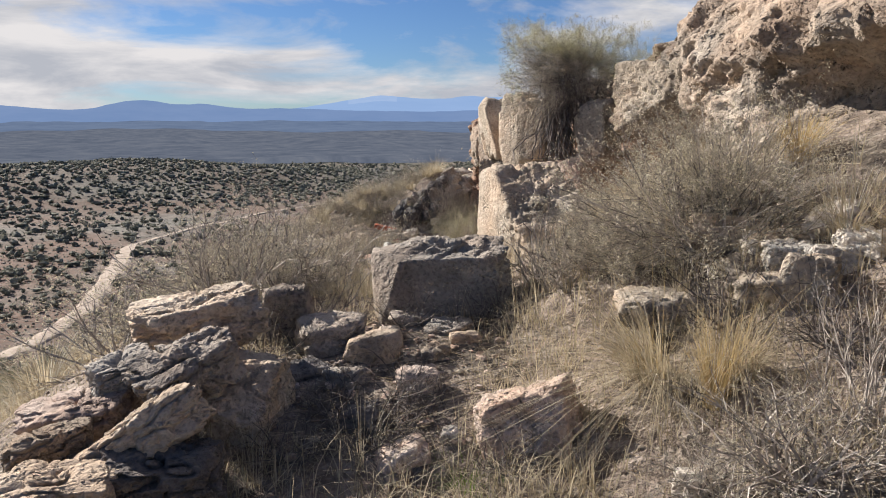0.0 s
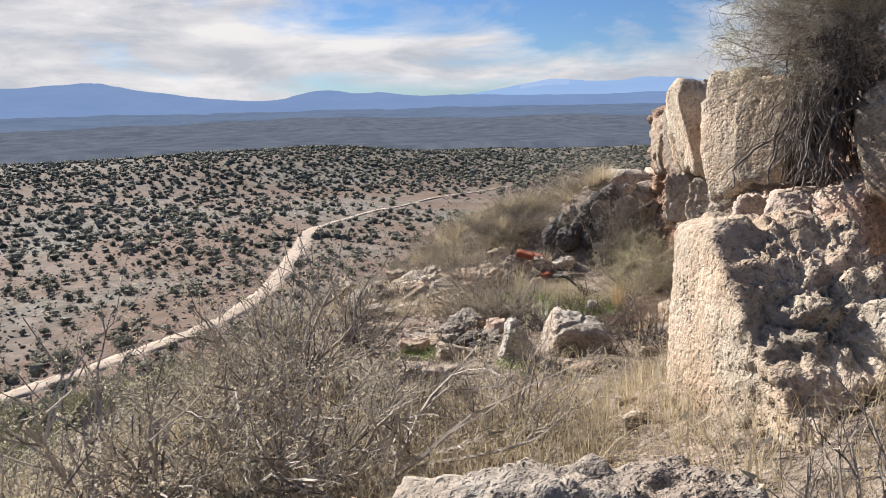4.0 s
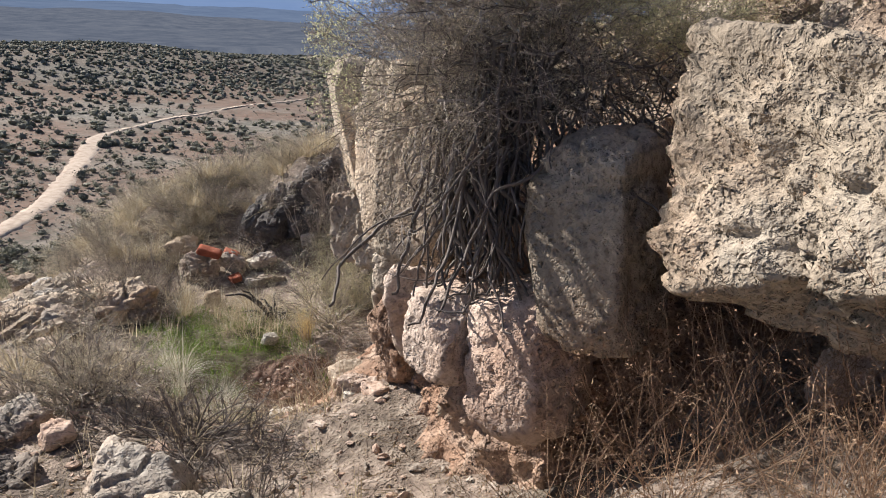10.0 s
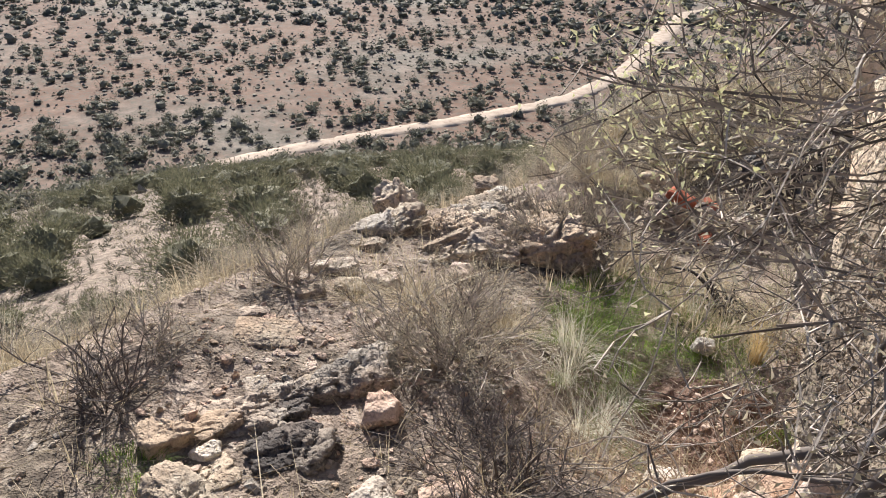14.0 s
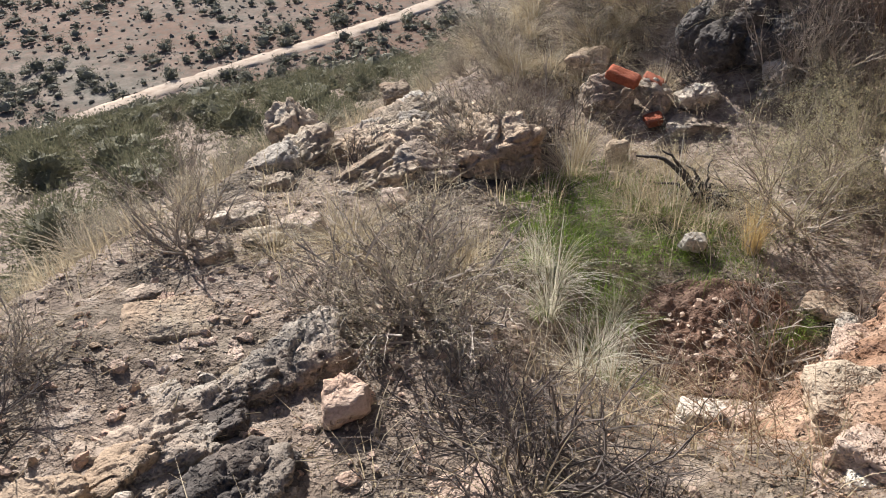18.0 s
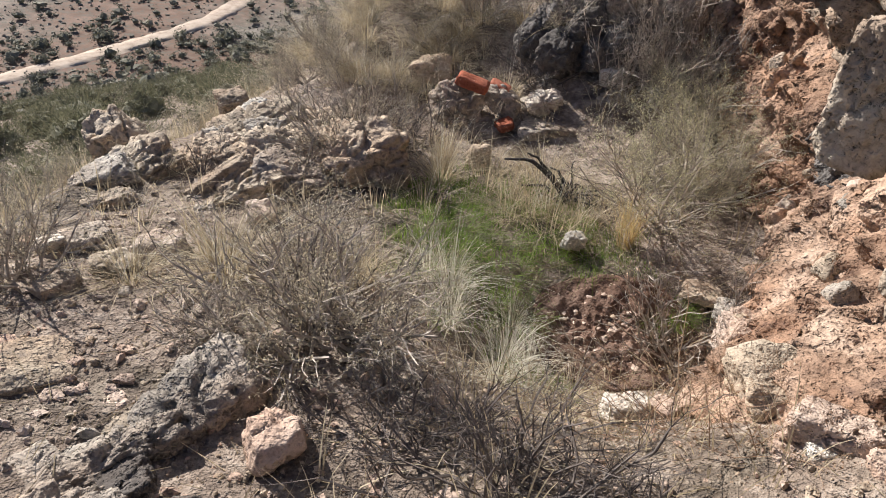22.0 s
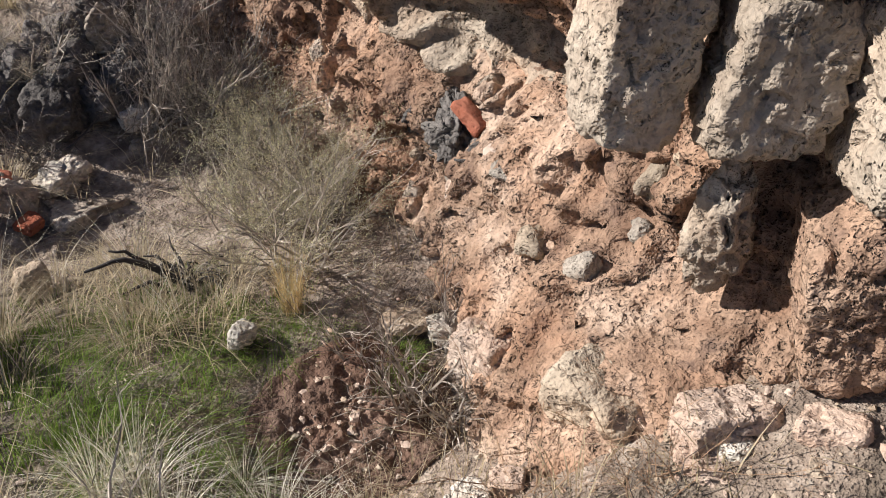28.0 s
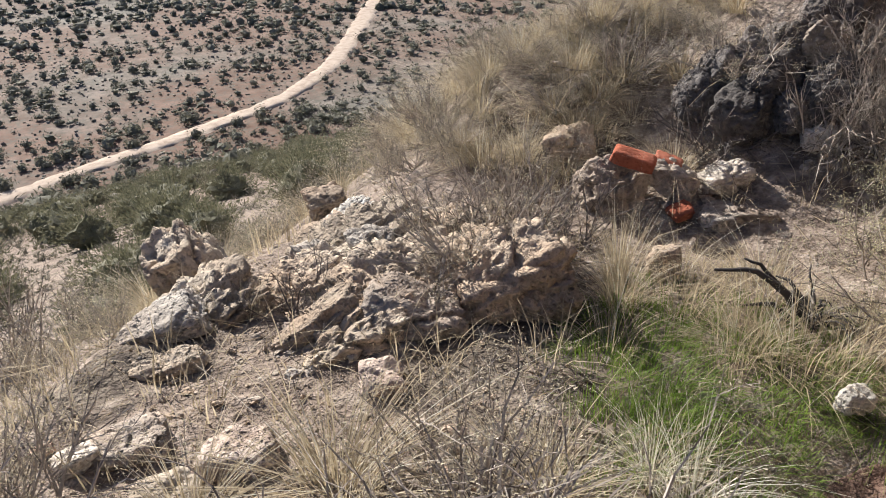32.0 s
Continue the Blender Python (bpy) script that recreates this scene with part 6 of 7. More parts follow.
register("sage_pale", [shrub_template("dry_shrub", 50 + k, 17, FULL, TWIG, SAGE, 4, 0.0085, 0.012, label="pale dry desert shrub with tiny sage leaves on the slope") for k in range(3)])
register("sage_green", [shrub_template("sage_shrub", 60 + k, 17, FULL, TWIG, SAGE_GREEN, 7, 0.008, 0.013, label="grey-green sage shrub growing at the bank", radius=0.0055) for k in range(2)])
register("twig_grey", [shrub_template("leafless_shrub", 70 + k, 16, FULL, TWIG, None, 0, 0.009, 0.010, label="leafless grey twiggy shrub between stones") for k in range(2)])
register("twig_dark", [shrub_template("dead_shrub", 80 + k, 14, OPEN, TWIG_DARK, None, label="dead dark twiggy shrub close to the ground", radius=0.006, flat=0.1) for k in range(2)])
register("weeds", [shrub_template("dry_weed", 90 + k, 18, ((0, 1, 1, 0, 6, 0.1, 0.05), (4, 0.35, 0.7, 0.5, 4, 0.2, 0.05), (4, 0.4, 0.7, 0.6, 3, 0.3, 0)), WEED, WEED, 1, 0.008, 0.006, 0.5, 0.0016, 0.6, "brown dry weed with brittle stalks") for k in range(2)])
register("lowscrub", [shrub_template("low_dry_shrub", 96, 26, FULL, TWIG, SAGE, 2, 0.010, 0.012, label="low mat of grey dry scrub", flat=0.2)])
register("feather", [shrub_template("feathery_shrub", 98, 100, ((0, 1, 1, 0, 6, 0.07, -0.02), (7, 0.4, 0.6, 0.35, 3, 0.15, 0.0), (3, 0.5, 0.7, 0.5, 3, 0.2, 0)), TWIG, SAGE, 4, 0.009, 0.012, 0.5, 0.0036, 0.25, "grey feathery dry shrub below the cliff")])
register("tuft_straw", [tuft_template("grass_tuft", 100 + k, 210, STRAW, 0.75, 0.0018, 0.08, label="tuft of dry straw-coloured bunchgrass", heads=PALE_STRAW) for k in range(3)])
register("tuft_gold", [tuft_template("golden_grass_tuft", 110, 220, GOLD, 0.3, label="upright tuft of golden dry grass", heads=STRAW)])
register("tuft_big", [tuft_template("bunchgrass", 112, 420, STRAW, 1.45, 0.0014, 0.11, 0.50, 0.8, "large drooping tuft of straw-coloured bunchgrass", heads=GOLD, bias=(-0.75, -0.1, 0))])
register("grass_dry", [tuft_template("dry_grass", 120 + k, 90, STRAW, 0.8, 0.0018, 0.14, 0.28, label="sparse dry grass on the stony ground", heads=PALE_STRAW) for k in range(2)])
register("grass_green", [tuft_template("green_grass", 130 + k, 620, GREEN_GRASS, 1.2, 0.0016, 0.27, 0.085, label="patch of fresh green grass") for k in range(2)])
register("pale_tuft", [tuft_template("bleached_grass", 140 + k, 110, PALE_STRAW, 1.2, 0.0017, 0.05, 0.42, 0.9, "clump of bleached flattened grass") for k in range(2)])
register("straw_heap", [tuft_template("straw_litter", 150, 260, STRAW, 1.5, 0.0018, 0.22, 0.30, 1.0, "heap of flattened dry stalks", heads=PALE_STRAW)])
REF = {"grass_dry": (0.3, 0.28), "grass_green": (0.3, 0.17), "tuft_gold": (0.12, 0.42), "tuft_straw": (0.22, 0.42), "pale_tuft": (0.3, 0.3), "straw_heap": (0.42, 0.2), "tuft_big": (0.34, 0.42), "weeds": (0.24, 0.5)}


def put_plant(key, x, y, r, h, turn=0.0):
    """One plant of a kind, rooted in the ground, about r in radius and h high."""
    spec = SPEC[key]
    roots = spec["made"]
    k = spec["used"]
    spec["used"] += 1
    r0, h0 = REF.get(key, (0.42, 0.5))
    s, t = min(r / r0, 3.2), min(h / h0, 3.0)
    s, t = max(s, 0.6 * t), max(t, 0.5 * s)
    z = gz(x, y)
    m = place(x, y, z, 0, 0, turn + k * 77.0, s, s, t)
    if k < len(roots):
        roots[k].matrix_basis = m
    else:
        copy_thing(roots[k % len(roots)], m).matrix_basis = m


def plants(key, spots):
    for spot in spots:
        put_plant(key, *spot)


def dome_shrub(name, seed, leaf, label, n=3400, upright=0.35):
    """A close, brushy dome of upright sprays round a lumpy shaded heart, about 0.42 wide each way and 0.5 high."""
    rng = np.random.default_rng(seed)
    root = tagged(new(name), label, "shrub")
    v, f = ico(3)
    size = np.array((0.40, 0.40, 0.30))

    def swell(u):
        return 1 + 0.36 * vnoise(u * 2.6 + seed, seed) + 0.22 * vnoise(u * 6 + seed, seed + 1)
    part("inner_foliage", mesh_of("inner_foliage", v * size * (0.62 * swell(v))[:, None] + (0, 0, 0.17), f, leaf, False), root)
    u = unit(rng.normal(size=(n, 3)) + (0, 0, 0.25))
    p = u * size * (swell(u) * rng.uniform(0.55, 1.06, n))[:, None] + (0, 0, 0.17)
    a = unit(u * 0.7 + (0, 0, upright) + rng.normal(scale=0.3, size=(n, 3))) * rng.uniform(0.025, 0.055, n)[:, None]
    b = unit(rng.normal(size=(n, 3))) * rng.uniform(0.004, 0.009, n)[:, None]
    v = np.stack([p - b, p + b, p + a], 1).reshape(-1, 3)
    part("foliage", mesh_of("foliage", v, np.arange(n * 3).reshape(-1, 3), leaf, False), root)
    s, d = dome_stems(rng, 7, 0.2)
    v, f, _ = branch_set(rng, s, d, np.full(7, 0.38), np.full(7, 0.012), ((0, 1, 1, 0, 3, 0.15, 0.05),))
    part("stem_mass", mesh_of("stem_mass", v, f, TWIG_DARK, False), root)
    return root


register("slope_green", [dome_shrub("slope_shrub", 160 + k, BUSH_GREEN, "olive green brushy desert shrub on the lower slope") for k in range(5)])
MEDIUM = ((0, 1, 1, 0, 4, 0.16, 0.05), (6, 0.55, 0.62, 0.55, 3, 0.22, 0.06), (4, 0.5, 0.6, 0.7, 2, 0.3, 0.03))
register("brink_pale", [shrub_template("brink_shrub", 180 + k, 14, MEDIUM, TWIG, SAGE, 3, 0.016, 0.018, label="pale straw-grey shrub on the fall of the slope", radius=0.005) for k in range(3)])
register("brink_grey", [shrub_template("brink_shrub", 185 + k, 15, MEDIUM, TWIG, SAGE_GREEN, 3, 0.011, 0.018, label="thin grey shrub on the fall of the slope", radius=0.005) for k in range(2)])

plants("sage_pale", [(-0.67, 2.36, 0.51, 0.53), (-0.19, 2.66, 0.5, 0.51), (-0.59, 1.78, 0.29, 0.49), (-0.32, 2.48, 0.31, 0.42), (-3.33, 5.52, 0.55, 0.5), (0.18, 6.81, 0.3, 0.36), (-0.57, 3.69, 0.48, 0.62), (-0.73, 3.21, 0.28, 0.37), (-0.04, 3.15, 0.19, 0.21), (0.33, 5.56, 0.4, 0.37), (1.78, 6.9, 0.3, 0.36), (1.2, 8.1, 0.3, 0.29), (0.39, 5.48, 0.35, 0.36), (-3.33, 5.98, 0.5, 0.5), (-0.6, 4.9, 0.21, 0.23), (-0.58, 5.65, 0.23, 0.33), (0.39, 17.0, 0.5, 0.45)])
plants("sage_pale", [(1.56, 25.29, 0.5, 0.45), (2.81, 11.73, 0.5, 0.45), (0.18, 5.93, 0.2, 0.24), (-2.45, 8.28, 0.48, 0.58), (0.02, 12.02, 0.5, 0.45), (1.15, 9.73, 0.47, 0.45), (-0.47, 11.2, 0.5, 0.43)])
plants("twig_dark", [(-0.82, 1.57, 0.2, 0.25), (0.44, 7.22, 0.3, 0.36), (1.29, 0.32, 0.19, 0.28), (-0.28, 1.72, 0.21, 0.25), (1.07, 7.83, 0.3, 0.36), (-0.52, 3.59, 0.27, 0.45), (1.1, 4.33, 0.19, 0.35), (-0.38, 4.54, 0.28, 0.41), (1.77, 5.98, 0.22, 0.17), (-0.14, 6.97, 0.19, 0.19), (-0.3, 6.62, 0.13, 0.16)])
plants("tuft_straw", [(-3.43, 7.45, 0.47, 0.5), (1.62, 0.7, 0.23, 0.33), (1.12, 16.04, 0.5, 0.45), (0.37, 5.91, 0.17, 0.21), (0.61, 6.78, 0.16, 0.26), (-0.02, 5.84, 0.24, 0.21), (-0.28, 5.74, 0.17, 0.18), (0.62, 6.97, 0.12, 0.36), (-0.48, 6.62, 0.07, 0.13), (-2.27, 15.05, 0.5, 0.45)])
plants("feather", [(1.30, 1.10, 0.46, 0.50), (1.52, 1.28, 0.40, 0.44), (1.05, 1.3, 0.26, 0.26)])
plants("twig_grey", [(0.88, 1.83, 0.25, 0.38), (1.05, 1.41, 0.25, 0.36), (1.15, -0.01, 0.17, 0.37), (0.85, 1.45, 0.16, 0.39), (0.31, 3.14, 0.3, 0.35), (1.59, 7.93, 0.3, 0.36), (1.49, 5.91, 0.33, 0.36), (0.1, 5.44, 0.19, 0.22), (0.2, 7.14, 0.29, 0.36), (1.83, 7.51, 0.29, 0.36), (1.69, 7.69, 0.26, 0.36), (1.78, 7.62, 0.3, 0.36), (1.6, 7.71, 0.2, 0.36), (0.77, 8.42, 0.3, 0.36), (1.9, 15.43, 0.5, 0.45), (2.0, 10.92, 0.5, 0.45), (0.31, 7.36, 0.27, 0.36), (0.18, 7.08, 0.28, 0.3), (-1.9, 7.09, 0.36, 0.57), (0.74, 10.41, 0.5, 0.45)])
plants("tuft_big", [(0.88, 0.58, 0.36, 0.34), (1.02, 0.42, 0.24, 0.3)])
plants("tuft_gold", [(1.57, 0.20, 0.2, 0.26), (1.73, 0.08, 0.16, 0.22), (0.92, 0.34, 0.08, 0.33), (1.87, 1.34, 0.15, 0.27), (1.36, 6.42, 0.07, 0.27)])
plants("lowscrub", [(0.94, -0.04, 0.29, 0.29), (0.75, 0.08, 0.17, 0.16)])
plants("grass_green", [(0.6, 6.4, 0.24, 0.2), (0.72, 6.6, 0.22, 0.18), (0.85, 6.2, 0.2, 0.18), (0.6, 6.25, 0.2, 0.2), (0.22, 0.46, 0.05, 0.14), (0.72, 6.42, 0.2, 0.12), (0.86, 6.35, 0.2, 0.12), (1.08, 6.55, 0.2, 0.14), (1.28, 6.42, 0.2, 0.15), (1.4, 6.36, 0.14, 0.15), (0.92, 6.02, 0.16, 0.14), (0.84, 5.72, 0.14, 0.12), (1.0, 5.62, 0.12, 0.1), (0.62, 6.62, 0.2, 0.12), (1.22, 6.3, 0.14, 0.12), (0.4, 3.95, 0.12, 0.1), (0.78, 6.0, 0.15, 0.15), (1.5, 6.12, 0.12, 0.12), (0.75, 6.85, 0.18, 0.12), (0.95, 6.7, 0.18, 0.12), (0.5, 6.35, 0.16, 0.14), (0.68, 6.2, 0.18, 0.16), (1.04, 6.44, 0.2, 0.13), (1.46, 6.1, 0.14, 0.14), (0.62, 5.92, 0.14, 0.14), (-0.08, 4.38, 0.12, 0.12), (0.52, 6.15, 0.16, 0.16), (1.15, 6.75, 0.16, 0.13)])
plants("grass_dry", [(0.66, 6.1, 0.2, 0.17), (0.41, 5.99, 0.14, 0.2), (0.56, 6.53, 0.2, 0.18), (1.2, 6.62, 0.2, 0.2), (0.9, 6.55, 0.2, 0.2)])
plants("grass_dry", [(1.0, 6.6, 0.2, 0.18), (1.2, 6.5, 0.2, 0.16), (0.8, 6.8, 0.24, 0.16), (1.3, 6.7, 0.2, 0.2), (-0.11, 0.59, 0.18, 0.26), (-0.43, 0.53, 0.14, 0.26), (0.54, 0.33, 0.18, 0.19), (0.64, 3.16, 0.13, 0.12), (1.74, 3.2, 0.12, 0.19), (2.44, 7.35, 0.2, 0.36), (1.08, 6.55, 0.27, 0.24), (1.1, 5.65, 0.19, 0.16), (1.46, 5.88, 0.12, 0.17), (1.18, 5.82, 0.09, 0.12), (1.52, 7.64, 0.12, 0.22), (0.83, 7.03, 0.24, 0.16), (-0.01, 5.91, 0.12, 0.13)])
plants("weeds", [(1.95, 3.3, 0.2, 0.4), (2.1, 3.0, 0.2, 0.36), (2.3, 3.2, 0.2, 0.45), (1.8, 3.45, 0.18, 0.36), (2.2, 3.45, 0.2, 0.45), (2.0, 2.75, 0.2, 0.36), (1.75, 3.2, 0.16, 0.28), (2.3, 2.85, 0.22, 0.4), (1.7, 2.8, 0.16, 0.25), (2.05, 3.42, 0.2, 0.4), (1.9, 2.6, 0.2, 0.3), (2.1, 3.6, 0.15, 0.38), (2.47, 3.76, 0.19, 0.52), (2.13, 3.15, 0.17, 0.41), (1.86, 2.95, 0.15, 0.27), (1.93, 2.85, 0.14, 0.31), (3.47, 5.29, 0.27, 0.54), (1.34, 5.38, 0.25, 0.23), (1.42, 5.12, 0.21, 0.17)])
plants("sage_pale", [(0.45, 8.21, 0.22, 0.2), (-0.03, 8.03, 0.22, 0.2), (-0.22, 7.92, 0.2, 0.2)])
plants("twig_grey", [(0.24, 7.03, 0.26, 0.3), (0.06, 7.22, 0.2, 0.24), (1.48, 7.71, 0.2, 0.4), (1.66, 7.62, 0.22, 0.44), (1.86, 7.74, 0.22, 0.44), (2.03, 7.69, 0.22, 0.44), (1.64, 7.82, 0.2, 0.4)])
plants("twig_dark", [(-0.18, 7.15, 0.18, 0.2), (-0.35, 6.63, 0.2, 0.22), (0.28, 7.03, 0.2, 0.24)])
plants("straw_heap", [(1.06, 6.89, 0.3, 0.12), (0.95, 6.6, 0.26, 0.10)])
# those near (0, 0.7): dark litter, added also to stand in for the heap's shadow
plants("twig_dark", [(0.45, 1.5, 0.2, 0.2), (0.15, 1.5, 0.22, 0.22), (0.62, 1.55, 0.2, 0.22), (-0.25, 1.55, 0.3, 0.32), (-0.45, 1.3, 0.26, 0.26), (-0.3, 2.9, 0.34, 0.3), (-0.1, 3.4, 0.3, 0.26), (-0.5, 2.9, 0.34, 0.34), (0.9, 4.6, 0.3, 0.28), (1.2, 4.75, 0.26, 0.24), (0.05, 0.85, 0.24, 0.22), (-0.05, 0.62, 0.2, 0.18), (0.15, 0.75, 0.18, 0.16), (-0.3, 0.62, 0.22, 0.2), (0.3, 0.42, 0.2, 0.14), (0.77, 5.02, 0.36, 0.3), (0.62, 5.12, 0.28, 0.24), (0.92, 4.9, 0.32, 0.28), (0.86, 5.14, 0.3, 0.2), (1.04, 4.98, 0.3, 0.22), (-0.52, 4.6, 0.34, 0.3), (0.32, 5.6, 0.3, 0.3), (1.13, 0.62, 0.25, 0.3), (1.3, 0.2, 0.3, 0.34), (0.02, 0.72, 0.2, 0.2), (-0.2, 0.8, 0.22, 0.22), (0.98, 1.58, 0.25, 0.35)])
plants("pale_tuft", [(0.86, 5.62, 0.2, 0.2), (0.62, 6.05, 0.16, 0.26), (0.70, 6.0, 0.2, 0.3), (0.90, 5.78, 0.2, 0.22), (0.71, 5.86, 0.12, 0.28), (0.96, 5.66, 0.13, 0.23), (0.92, 5.96, 0.15, 0.12)])
plants("sage_green", [(1.50, 6.62, 0.34, 0.44), (1.52, 7.02, 0.30, 0.42), (1.75, 6.85, 0.30, 0.46), (1.87, 7.34, 0.30, 0.44)])


def slope_shrubs():
    """Shrubs on the fall of the hill between the brink and the plain."""
    rng = np.random.default_rng(15)
    made, tries, stood = 0, 0, []
    while made < 290 and tries < 14000:
        tries += 1
        az, r = math.radians(rng.uniform(-85, 8)), 4.5 + 80 * rng.uniform(0, 1) ** 1.3
        x, y = 0.5 + r * math.sin(az), 4 + r * math.cos(az)
        d = float(edge_distance(np.array([x]), np.array([y]))[0])
        if d < 3.2 or d > 75:
            continue
        green = rng.uniform() < 0.88
        s = rng.uniform(0.65, 1.3) * float(np.interp(d, [3, 12], [0.5, 1.0]))
        if any((x - a) ** 2 + (y - b) ** 2 < (1.22 * (s + c)) ** 2 for a, b, c in stood):
            continue
        stood.append((x, y, s))
        put_plant("slope_green" if green else "brink_pale", x, y, s if green else 0.7 * s, s * rng.uniform(0.95, 1.25))
        made += 1


slope_shrubs()


# ---- the bush on the wall ----
def wall_bush():
    rng = np.random.default_rng(200)
    root = tagged(new("wall_bush"), "large grey twiggy bush rooted in the wall, with sparse leaves", "bush")
    root.matrix_basis = place(0, 0, 0)
    n = 165
    hub = np.array((1.93, 4.17, 0.38))
    d = unit(np.stack([rng.normal(-0.12, 0.85, n), rng.normal(-0.02, 0.55, n), rng.normal(0.30, 0.42, n)], -1))
    s = hub + rng.normal(scale=(0.11, 0.07, 0.07), size=(n, 3))
    low = np.arange(n) < 56   # sprays that hang out over the pit
    d[low] = unit(np.stack([rng.normal(-0.55, 0.3, n), rng.normal(-0.22, 0.25, n), rng.normal(-0.25, 0.35, n)], -1))[low]
    reach = 0.43 * (1 + 0.3 * np.abs(d[:, 0])) * rng.uniform(0.5, 1.15, n)
    first = ((0, 1, 1, 0, 9, 0.13, 0.02), (5, 0.52, 0.62, 0.5, 7, 0.24, 0.02))
    v, f, joints = branch_set(rng, s, d, reach, np.full(n, 0.0019), first)

    def clear(v, f):
        mid = v.reshape(-1, 6, 3).mean(1)
        return f.reshape(-1, 3, 4)[(mid[:, 1] > 3.76) & (mid[:, 0] > 1.3) & (mid[:, 0] + mid[:, 1] > 5.22) & (mid[:, 2] < 0.86)].reshape(-1, 4)
    part("stem_mass", mesh_of("stem_mass", v, clear(v, f), BUSH_TWIG, False), root, "grey-brown tangled stems")
    m = len(joints)
    k = rng.integers(1, joints.shape[1], (m, 12))
    s2 = joints[np.arange(m)[:, None], k].reshape(-1, 3)
    dd = unit(joints[np.arange(m)[:, None], k] - joints[np.arange(m)[:, None], k - 1]).reshape(-1, 3)
    d2 = unit(dd + rng.normal(scale=0.55, size=dd.shape))
    v, f, joints = branch_set(rng, s2, d2, rng.uniform(0.04, 0.14, len(s2)), np.full(len(s2), 0.0008), ((0, 1, 1, 0, 6, 0.34, 0.01),))
    crown = part("crown", mesh_of("crown", v, clear(v, f), TWIG, False), root)
    joints = joints[(joints[:, :, 1].min(1) > 3.76) & (joints[:, :, 0].min(1) > 1.3) & ((joints[:, :, 0] + joints[:, :, 1]).min(1) > 5.22) & (joints[:, :, 2].max(1) < 0.86)]
    tip = joints[:, -1]
    high = tip[:, 2] + 0.35 * (tip[:, 0] - 1.7) > 0.60
    v, f = leaf_tris(rng, joints[high], 6, 0.0075, 0.014)
    part("foliage", mesh_of("foliage", v, f, SAGE_GREEN, False), crown, "grey-green small leaves on the upper twigs")
    left = (tip[:, 0] < 1.40) & (tip[:, 2] > 0.25) & ~high
    v, f = leaf_tris(rng, joints[left], 3, 0.006, 0.012)
    part("young_foliage", mesh_of("young_foliage", v, f, YELLOW_LEAF, False), crown, "yellow-green young leaves on the outer twigs")
    thin = ~(high | left)
    v, f = leaf_tris(rng, joints[thin], 1, 0.006, 0.008)
    part("dry_foliage", mesh_of("dry_foliage", v, f, SAGE, False), crown, "dry shrivelled leaves")
    # ropes of root hanging down the gap in the wall
    n = 200
    s = np.stack([rng.normal(1.78, 0.07, n), rng.normal(4.09, 0.05, n), rng.uniform(0.05, 0.45, n)], -1)
    d = unit(np.stack([rng.normal(0.0, 0.14, n), rng.normal(-0.05, 0.14, n), np.full(n, -0.9)], -1))
    pts, rad = grow_level(rng, s, d, rng.uniform(0.3, 0.6, n), rng.uniform(0.003, 0.0085, n), 22, 0.2, -0.1)
    s = np.stack([rng.normal(2.14, 0.13, 110), rng.normal(4.06, 0.07, 110), rng.uniform(0.2, 0.45, 110)], -1)
    d = unit(np.stack([rng.normal(0.1, 0.5, 110), rng.normal(-0.1, 0.3, 110), np.full(110, -0.6)], -1))
    pts2, rad2 = grow_level(rng, s, d, rng.uniform(0.2, 0.42, 110), rng.uniform(0.0012, 0.0034, 110), 22, 0.24, -0.04)
    pts, rad, n = np.concatenate([pts, pts2]), np.concatenate([rad, rad2]), n + 110
    pts[:, :, 2] = np.maximum(pts[:, :, 2], -0.22)
    for k in range(n):
        v, f = pipe(pts[k], rad[k])
        part("root", mesh_of("root", v, f, ROOT if k % 9 == 0 else TWIG_DARK, True), root)
    # pale dead limbs curling out of the tangle
    n = 110
    s = hub + rng.normal(scale=(0.18, 0.07, 0.09), size=(n, 3)) - (0, 0.06, 0.10)
    d = unit(np.stack([rng.normal(-0.1, 0.8, n), rng.normal(-0.5, 0.35, n), rng.normal(0.1, 0.5, n)], -1))
    pts, rad = grow_level(rng, s, d, rng.uniform(0.15, 0.42, n), rng.uniform(0.0016, 0.0045, n), 18, 0.30, -0.06)
    for k in range(n):
        if pts[k, :, 1].min() > 3.76 and pts[k, :, 0].min() > 1.48:
            v, f = pipe(pts[k], rad[k])
            part("bare_limb", mesh_of("bare_limb", v, f, ROOT if k % 3 else TWIG_DARK, True), root, "bleached bare limb")


wall_bush()


